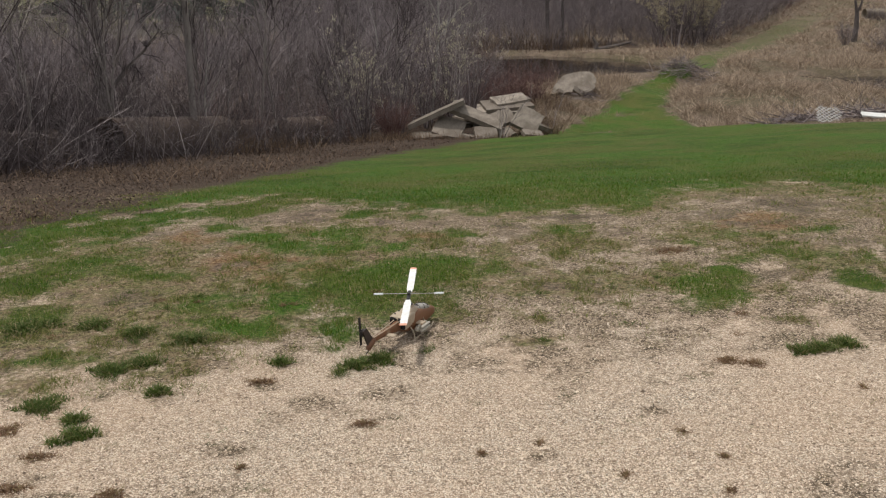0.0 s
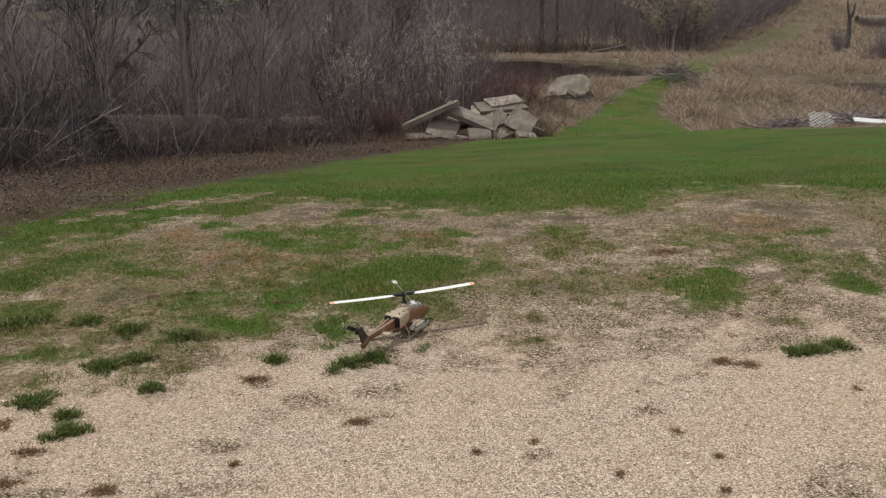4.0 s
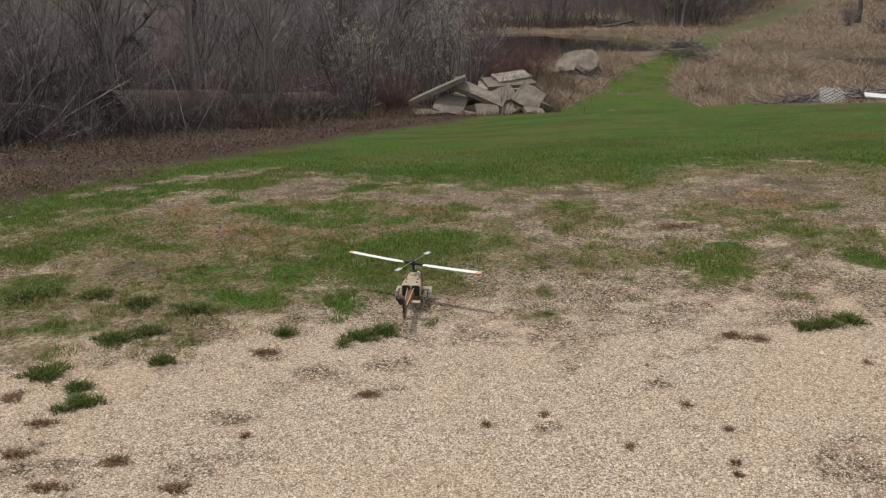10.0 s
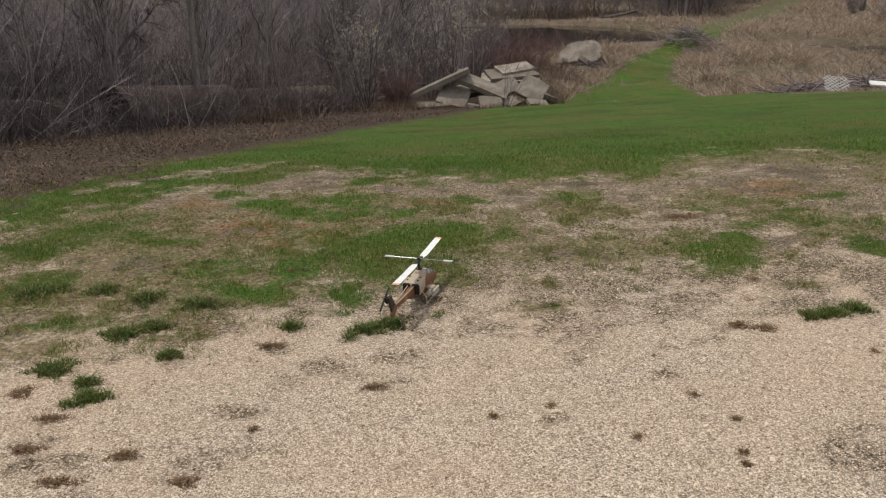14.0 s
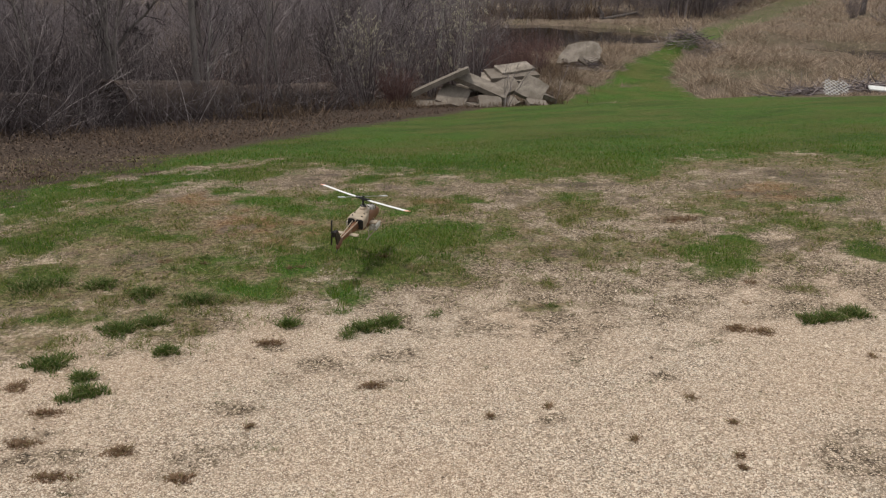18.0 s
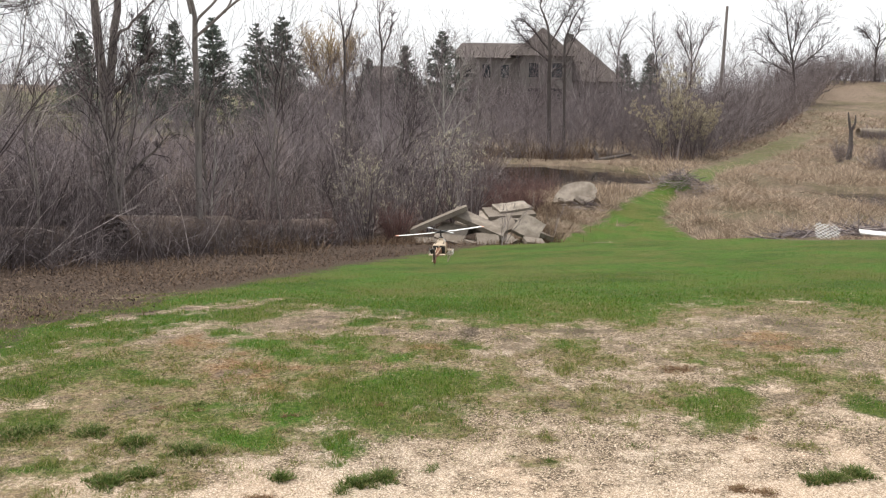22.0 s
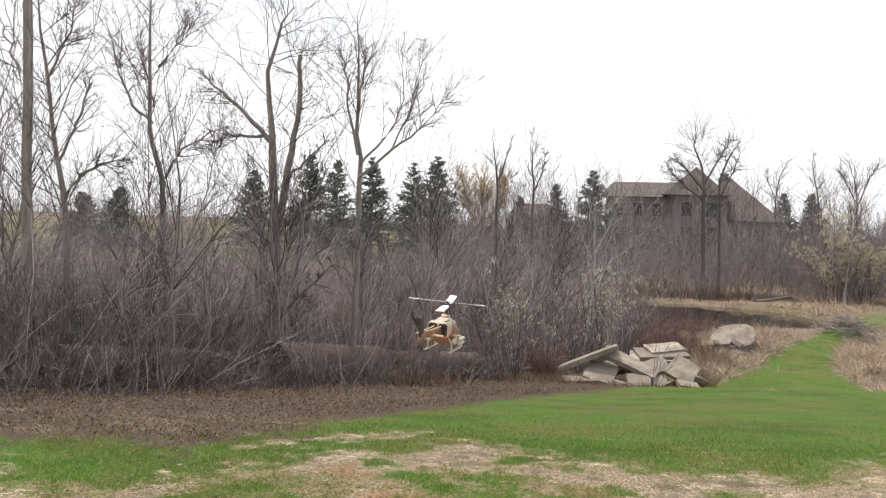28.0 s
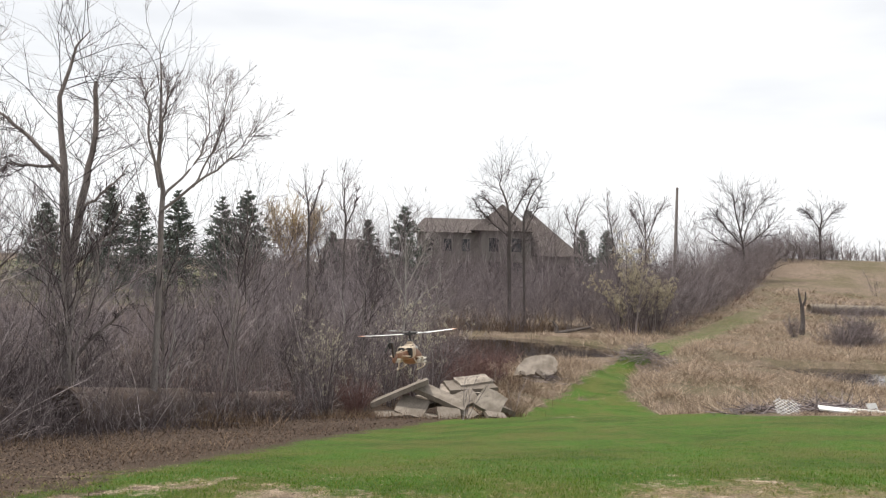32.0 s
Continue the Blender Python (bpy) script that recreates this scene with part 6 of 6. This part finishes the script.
def build_house():
    house = thing("house", pose(8.9, 93.5, -0.1, 0, 0, -5), "large two-storey tan house with brown hipped roofs", "house")
    part("wall", box(-3.6, 0, 2.7, 8.0, 8, 5.4, 0.03), M_WALL, house)
    part("wall", box(1.6, -1.2, 2.8, 5.2, 9, 5.6, 0.03), M_WALL, house)
    part("wall", box(6.2, 0, 1.6, 5.2, 8, 3.2, 0.03), M_WALL, house)
    part("roof", gable(-3.6, 0, 5.4, 8.0, 8, 1.7, 0.5, 0.9), M_ROOF, house)
    part("roof", gable(0, 0, 0, 9.2, 5.4, 2.9, 0.5, 2.2), M_ROOF, house, m=pose(1.2, -1.2, 5.6, 0, 0, 90))
    part("roof", gable(4.6, 0, 3.2, 9.0, 8, 4.6, 0.5, 5.0), M_ROOF, house)
    chimney = part("chimney", box(4.1, 0, 7.0, 0.75, 0.7, 2.0, 0.04), M_WALL, house)
    part("chimney_cap", box(4.1, 0, 8.06, 0.9, 0.85, 0.12, 0.02), M_WALL, chimney)
    for x, y, z, w, h in ((-6.3, -4.0, 4.1, 1.0, 1.4), (-4.4, -4.0, 4.1, 1.0, 1.4), (-2.5, -4.0, 4.1, 1.0, 1.4), (0.4, -5.7, 4.2, 1.1, 1.5), (2.7, -5.7, 4.2, 1.1, 1.5), (-5.4, -4.0, 1.5, 1.6, 1.5), (-2.6, -4.0, 1.5, 1.6, 1.5), (0.5, -5.7, 1.6, 1.3, 1.8), (2.7, -5.7, 1.6, 1.3, 1.8), (5.6, -4.0, 1.6, 1.2, 1.3), (7.6, -4.0, 1.6, 1.2, 1.3)):
        bm = bmesh.new()
        for sx, sz, a, b in ((-1, 0, 0.1, h + 0.1), (1, 0, 0.1, h + 0.1), (0, -1, w + 0.1, 0.1), (0, 1, w + 0.1, 0.1)):
            box(x + sx * w / 2, y - 0.04, z + sz * h / 2, a, 0.1, b, bm=bm)
        win = part("window", bm, M_TRIM, house)
        part("pane", box(x, y - 0.012, z, w - 0.08, 0.02, h - 0.08), M_PANE, win)


build_house()
shed = thing("far_house", pose(-8.4, 118, 0.2, 0, 0, 8), "low brown roofed house behind spruces", "house")
part("wall", box(0, 0, 1.5, 6, 5, 3.0, 0.03), M_WALL, shed)
part("roof", gable(0, 0, 3.0, 6, 5, 1.9, 0.4, 1.2), M_ROOF, shed)


# ---- the model helicopter ----
def camouflage():
    m, n, l, b = material("desert_camouflage", 0.55, 0.0, 0.4)
    co = n.new("ShaderNodeTexCoord").outputs["Object"]
    c = ramp(n, l, noise_node(n, l, co, 9.0, 1.5, 0.4), ((0.4, (0.34, 0.235, 0.145)), (0.46, (0.2, 0.088, 0.042))))
    c = mixed(n, l, ramp(n, l, noise_node(n, l, co, 60.0, 4.0), ((0.35, (0, 0, 0)), (0.75, (0.3, 0.3, 0.3)))), c, (0.16, 0.12, 0.08))
    l.new(c, b.inputs["Base Color"])
    return m


M_CAMO = camouflage()
M_TAN = plain("pale_tan_paint", (0.42, 0.34, 0.25), 0.5)
M_BLACK = plain("black_plastic", (0.012, 0.012, 0.013), 0.5)
M_STEEL = plain("bright_steel", (0.45, 0.45, 0.46), 0.3, 0.9)
M_BLADE = plain("white_blade", (0.82, 0.82, 0.8), 0.3)
M_ORANGE = plain("orange_tip", (0.78, 0.4, 0.27), 0.4)
# smoked plastic, its base colour paled to stand for reflected sky
M_CANOPY = plain("sky_sheen_canopy", (0.36, 0.34, 0.31), 0.12)
M_RUST = plain("rust_brown_paint", (0.17, 0.08, 0.045), 0.5)
M_PADDLE = plain("pale_grey_paddle", (0.5, 0.52, 0.52), 0.4)
M_GREYPOD = plain("pale_grey_paint", (0.46, 0.43, 0.37), 0.45)
M_SKID = plain("pale_skid_paint", (0.42, 0.35, 0.26), 0.45)
M_FIN = plain("dark_brown_paint", (0.03, 0.02, 0.017), 0.5)
HUB, BODY, SAG = 0.197, 0.88, 0.03  # height of the rotor hub over the skids; the body's size against its plan; how low it hangs


def blade(mat, tip):
    """One main blade: an aerofoil strip from the grip outwards along x."""
    bm = bmesh.new()
    rows = []
    x0, x1 = (0.045, 0.338) if not tip else (0.3385, 0.36)
    for k in range(7):
        x = x0 + (x1 - x0) * k / 6
        z = 0.06 * x * x
        chord = 0.034 if x > 0.07 else 0.02
        rows.append([bm.verts.new((x, yy * chord, z + zz)) for yy, zz in ((-0.5, 0.0), (-0.25, 0.0022), (0.2, 0.0028), (0.5, 0.0008), (0.2, -0.001), (-0.25, -0.0006))])
    for a, b in zip(rows, rows[1:]):
        for i in range(6):
            bm.faces.new((a[i], a[(i + 1) % 6], b[(i + 1) % 6], b[i]))
    bm.faces.new(rows[0])
    bm.faces.new(rows[-1][::-1])
    return bm


def build_helicopter():
    heli = thing("model_helicopter", Matrix(), "radio-controlled attack helicopter in tan and brown desert camouflage", "toy helicopter")
    part("fuselage", loft(((-0.125, 0.128, 0.014, 0.02), (-0.10, 0.125, 0.03, 0.036), (-0.05, 0.12, 0.042, 0.05), (0.0, 0.118, 0.045, 0.056), (0.05, 0.115, 0.043, 0.056), (0.10, 0.108, 0.038, 0.05), (0.16, 0.1, 0.034, 0.042), (0.21, 0.093, 0.028, 0.032), (0.245, 0.086, 0.018, 0.02), (0.262, 0.082, 0.006, 0.007)), 20, 2.7), M_CAMO, heli, smooth=True)
    part("canopy", loft(((0.045, 0.15, 0.008, 0.006), (0.06, 0.155, 0.024, 0.02), (0.10, 0.15, 0.029, 0.027), (0.14, 0.14, 0.028, 0.025), (0.18, 0.126, 0.023, 0.018), (0.215, 0.11, 0.01, 0.006)), 16, 2.6), M_CANOPY, heli, "smoked tandem canopy, paled in colour for the sky's reflection", True)
    for y, z, w in ((0.075, 0.176, 0.026), (0.115, 0.172, 0.029), (0.155, 0.158, 0.027)):
        part("canopy_frame", rod([(-w, y, z - 0.026), (-w * 0.8, y, z - 0.006), (0, y, z + 0.004), (w * 0.8, y, z - 0.006), (w, y, z - 0.026)], 0.0022, 6), M_FIN, heli)
    part("engine_cowl", loft(((-0.115, 0.158, 0.018, 0.012), (-0.09, 0.165, 0.032, 0.02), (-0.04, 0.17, 0.036, 0.026), (0.01, 0.172, 0.034, 0.026), (0.045, 0.168, 0.026, 0.018), (0.06, 0.16, 0.012, 0.006)), 16, 3.2), M_TAN, heli, "pale tan engine cowl", True)
    part("mast_fairing", loft(((-0.03, 0.197, 0.012, 0.01), (-0.01, 0.2, 0.02, 0.016), (0.02, 0.199, 0.019, 0.014), (0.04, 0.192, 0.008, 0.006)), 12, 2.4), M_TAN, heli, smooth=True)
    housing = part("engine_housing", loft(((-0.128, 0.146, 0.05, 0.034), (-0.12, 0.147, 0.054, 0.037), (-0.08, 0.15, 0.053, 0.038), (-0.03, 0.15, 0.046, 0.034), (0.02, 0.146, 0.03, 0.02)), 20, 5.0), M_TAN, heli, "pale tan engine housing", True)
    for s in (-1, 1):
        ex = part("exhaust", box(s * 0.0255, -0.128, 0.147, 0.044, 0.012, 0.062, 0.005), M_BLACK, housing, "black exhaust opening")
        for y in (-0.1, -0.06):
            part("bolt", rod([(s * 0.03, y, 0.184), (s * 0.03, y, 0.19)], 0.0045, 6), M_BLACK, housing)
    part("tail_boom", loft(((-0.39, 0.152, 0.008, 0.012), (-0.30, 0.146, 0.010, 0.016), (-0.20, 0.138, 0.014, 0.021), (-0.10, 0.13, 0.027, 0.033)), 14, 2.8), M_CAMO, heli, smooth=True)
    for s in (-1, 1):
        part("boom_rail", rod([(s * 0.007, -0.37, 0.166), (s * 0.013, -0.22, 0.164), (s * 0.018, -0.11, 0.166)], 0.003, 6), M_TAN, heli, "pale control rod along the boom")
    bm = bmesh.new()
    prof = ((-0.35, 0.15), (-0.40, 0.125), (-0.415, 0.135), (-0.425, 0.16), (-0.455, 0.235), (-0.42, 0.24), (-0.375, 0.165))
    a = [bm.verts.new((-0.005, y, z)) for y, z in prof]
    b = [bm.verts.new((0.005, y, z)) for y, z in prof]
    bm.faces.new(a)
    bm.faces.new(b[::-1])
    for k in range(len(prof)):
        bm.faces.new((a[k], a[(k + 1) % len(prof)], b[(k + 1) % len(prof)], b[k]))
    bmesh.ops.bevel(bm, geom=list(bm.edges), offset=0.002, segments=1, affect="EDGES")
    part("tail_fin", bm, M_FIN, heli, "dark brown tail fin")
    part("tail_cone", loft(((-0.425, 0.128, 0.006, 0.01), (-0.405, 0.132, 0.011, 0.024), (-0.375, 0.142, 0.011, 0.022), (-0.35, 0.148, 0.009, 0.014)), 12, 2.6), M_RUST, heli, "rust brown end of the tail boom", True)
    part("tail_skid", rod([(0, -0.395, 0.128), (0, -0.42, 0.105), (0, -0.44, 0.1)], 0.0025, 6), M_BLACK, heli)
    for s in (-1, 1):
        part("stabiliser", box(s * 0.04, -0.255, 0.138, 0.05, 0.035, 0.005, 0.002), M_TAN, heli, "pale horizontal stabiliser")
    tail = part("tail_rotor", rod([(-0.006, 0, 0), (-0.03, 0, 0)], 0.006, 8), M_BLACK, heli, m=pose(0, -0.437, 0.222))
    for s in (-1, 1):
        bm = box(-0.026, 0, s * 0.042, 0.003, 0.019, 0.07, 0.001)
        part("tail_blade", bm, M_BLACK, tail)
    part("tail_gearbox", box(-0.012, -0.437, 0.218, 0.022, 0.026, 0.036, 0.005), M_BLACK, heli)
    for s in (-1, 1):
        skid = part("skid", rod([(s * 0.062, -0.10, 0.004), (s * 0.062, 0.10, 0.004), (s * 0.062, 0.13, 0.009), (s * 0.062, 0.148, 0.024)], 0.004, 8), M_SKID, heli, "brown landing skid")
        for y in (-0.06, 0.075):
            part("skid_leg", rod([(s * 0.062, y, 0.005), (s * 0.06, y, 0.04), (s * 0.035, y, 0.078)], 0.0035, 8), M_SKID, skid)
        wing = part("stub_wing", box(s * 0.058, 0.01, 0.108, 0.055, 0.045, 0.009, 0.003), M_TAN, heli)
        part("rocket_pod", rod([(s * 0.064, -0.045, 0.088), (s * 0.064, -0.035, 0.088), (s * 0.064, 0.05, 0.088), (s * 0.064, 0.062, 0.088)], [0.01, 0.014, 0.014, 0.009], 12), M_GREYPOD, wing, "pale grey rocket pod")
        for dx, dz in ((-0.011, 0.0), (0.011, 0.0), (-0.011, -0.02), (0.011, -0.02)):
            part("missile", rod([(s * 0.08 + dx, -0.035, 0.1 + dz), (s * 0.08 + dx, 0.045, 0.1 + dz), (s * 0.08 + dx, 0.058, 0.1 + dz)], [0.0075, 0.0075, 0.003], 8), M_GREYPOD, wing)
    turret = part("gun_turret", rod([(0, 0.2, 0.075), (0, 0.2, 0.055)], [0.016, 0.011], 10), M_BLACK, heli)
    part("gun_barrel", rod([(0, 0.2, 0.06), (0, 0.26, 0.054)], 0.0035, 8), M_BLACK, turret)
    part("mast", rod([(0, 0, 0.15), (0, 0, HUB / BODY)], 0.007, 8), M_BLACK, heli)
    swash = part("swashplate", rod([(0, 0, 0.204), (0, 0, 0.207), (0, 0, 0.214), (0, 0, 0.218)], [0.012, 0.019, 0.019, 0.01], 12), M_BLACK, heli)
    for u in (0.4, 2.5, 4.6):
        part("pitch_link", rod([(0.012 * math.cos(u), 0.012 * math.sin(u), 0.205), (0.014 * math.cos(u), 0.014 * math.sin(u), 0.228)], 0.0013, 5), M_STEEL, swash)
    rotor = part("main_rotor", box(0, 0, 0, 0.05, 0.017, 0.014, 0.003), M_BLACK, heli, "black rotor head", m=pose(0, 0, HUB))
    for s in (0, 180):
        part("blade_grip", box(0.037, 0, 0.001, 0.034, 0.016, 0.012, 0.002), M_BLACK, rotor, m=pose(0, 0, 0, 0, 0, s))
        part("blade", blade(M_BLADE, False), M_BLADE, rotor, "white rotor blade", m=pose(0, 0, 0, 0, 0, s))
        part("blade_tip", blade(M_ORANGE, True), M_ORANGE, rotor, "orange blade tip", m=pose(0, 0, 0, 0, 0, s))
        part("flybar", rod([(0, 0.008, 0.012), (0, 0.125, 0.012)], 0.0016, 6), M_STEEL, rotor, m=pose(0, 0, 0, 0, 0, s))
        part("paddle", box(0, 0.145, 0.012, 0.022, 0.045, 0.003, 0.001), M_PADDLE, rotor, "pale flybar paddle", m=pose(0, 0, 0, 0, 0, s))
    part("rotor_button", rod([(0, 0, 0.006), (0, 0, 0.015)], [0.008, 0.006], 10), M_BLACK, rotor)
    for ob in heli.children_recursive:
        if ob is not rotor and ob.parent is not rotor:
            ob.data.transform(Matrix.Diagonal((BODY, BODY, BODY, 1)))
            if ob.name.split(".")[0] not in ("skid", "skid_leg", "mast"):
                ob.data.transform(Matrix.Translation((0, 0, -SAG if ob is not tail and ob.parent is not tail else 0)))
    tail.matrix_basis = TAIL_AT
    return heli, rotor, tail


TAIL_AT = pose(0, -0.437 * BODY, 0.222 * BODY - SAG)
HELI, ROTOR, TAIL = build_helicopter()

# where the rotor hub is: seconds, x, y, z, then nose-up, lean and heading in degrees
FLIGHT = [
    (0, -0.127, 3.88, 0.166, 2.5, 0, -29),
    (7, -0.127, 3.88, 0.166, 2.5, 0, -28),
    (7.6, -0.127, 3.88, 0.166, 2.5, 0, -16),
    (8, -0.127, 3.93, 0.166, 1.5, 0, -5),
    (9, -0.127, 3.94, 0.166, 1.5, 0, -5),
    (10, -0.127, 3.95, 0.166, 1.2, 0, -5),
    (11, -0.127, 3.94, 0.166, 1.2, 0, -7),
    (12, -0.127, 3.93, 0.166, 1.5, 0, -9),
    (13, -0.127, 3.91, 0.166, 2, 0, -13),
    (14, -0.127, 3.88, 0.166, 2.5, 0, -18),
    (14.5, -0.127, 3.88, 0.166, 2.5, 0, -14),
    (15.6, -0.127, 3.88, 0.166, 2.5, 0, -11),
    (16.5, -0.243, 4.041, 0.188, 0, 3, -9),
    (17, -0.325, 4.058, 0.241, 4, 3, -23),
    (17.5, -0.412, 4.229, 0.256, 5.5, 4, -19),
    (18, -0.428, 4.427, 0.313, 7, 5, -15),
    (18.5, -0.404, 4.617, 0.336, 7, 2.5, -13),
    (19, -0.386, 4.833, 0.360, 7, 0, -12),
    (19.5, -0.459, 5.069, 0.367, 7, 2, -13),
    (20, -0.592, 5.321, 0.355, 7, 4, -14),
    (20.5, -0.639, 5.541, 0.405, 6, 3, -12),
    (21, -0.536, 5.778, 0.505, 5, 2, -9),
    (21.5, -0.308, 5.973, 0.632, 5, 8, -6),
    (22, -0.019, 6.044, 0.678, 5, -2, -7),
    (22.5, 0.149, 6.000, 0.657, 5, 0, -4),
    (23, 0.209, 5.886, 0.602, 5, 2, -6),
    (23.5, 0.167, 5.731, 0.653, 5, 1, -6),
    (24, 0.040, 5.566, 0.913, 5, 0, -2),
    (24.5, -0.225, 5.367, 1.153, 4, 1, 0),
    (25, -0.539, 5.082, 1.325, 3, 2, 0),
    (25.5, -0.827, 4.623, 1.446, 2.5, 5, -3),
    (26, -0.992, 4.284, 1.554, 2, 6, -6),
    (26.5, -1.076, 4.049, 1.629, 1.6, 9, -6),
    (28.5, -0.556, 3.594, 1.267, 0, 3, -5),
    (28.8, -0.484, 3.878, 1.332, 1.8, 5, -4),
    (29, -0.405, 4.156, 1.415, 3, 3, -4),
    (29.3, -0.307, 4.597, 1.609, 2.7, 3.3, -5),
    (29.6, -0.194, 4.923, 1.758, 2.4, 3.6, -6),
    (30, -0.066, 5.137, 1.895, 2, 4, -8),
    (30.4, -0.023, 5.196, 1.914, 1.2, 3.5, -8),
    (30.8, 0.099, 5.154, 1.817, 0.4, 3, -5),
    (31.2, 0.095, 5.114, 1.753, 0, 1, -4),
    (31.6, 0.112, 5.018, 1.524, 0, -1, -9),
    (32, 0.009, 4.903, 1.291, 0, -3, -14),
]
# heading of the rotor blades over the ground, in degrees, at whole seconds
BLADES = {0: 88, 1: 130, 2: 123, 3: 60, 4: 20, 5: 6, 6: 114, 7: 67, 8: 103, 9: 110, 10: 153, 11: 74, 12: 65, 13: 35, 14: 75, 15: 30, 16: 120, 17: 172, 18: 134, 19: 3, 20: 160,
          21: 60, 22: 32, 23: 175, 24: 178, 25: 170, 26: 172, 27: 20, 28: 95, 29: 135, 30: 142, 31: 172, 32: 42}


# how far the rotor disc leans forward of the body: seconds, degrees
LEAN = ((0, 0), (16.5, 4), (17, 8), (18, 15), (19, 11), (20, 11), (21, 11), (22, 5), (23, 3), (24, 1), (25, 1), (26, 2), (28.5, 0), (32, 0))


def motions():
    rows = [(t, pose(x, y, z, rx, ry, rz) @ pose(0, 0, -HUB)) for t, x, y, z, rx, ry, rz in FLIGHT]
    walk(HELI, rows)
    times = [r[0] for r in FLIGHT]
    heading = [r[6] for r in FLIGHT]
    spin, turn_at = [], 0.0
    angle = BLADES[0] - float(np.interp(0, times, heading))
    for s in range(32):
        end = BLADES[s + 1] - float(np.interp(s + 1, times, heading))
        sweep = 2340 + (end - angle - 2340) % 180
        for k in range(30):
            lean = float(np.interp(s + k / 30, [a for a, _ in LEAN], [b for _, b in LEAN]))
            spin.append((s + k / 30, pose(0, 0, HUB, -lean) @ pose(0, 0, 0, 0, 0, angle + sweep * k / 30)))
        angle += sweep
    spin.append((32.0, pose(0, 0, HUB, 0, 0, angle)))
    walk(ROTOR, spin)
    walk(TAIL, [(k / 30, TAIL_AT @ pose(0, 0, 0, 77.0 * k)) for k in range(961)])


motions()
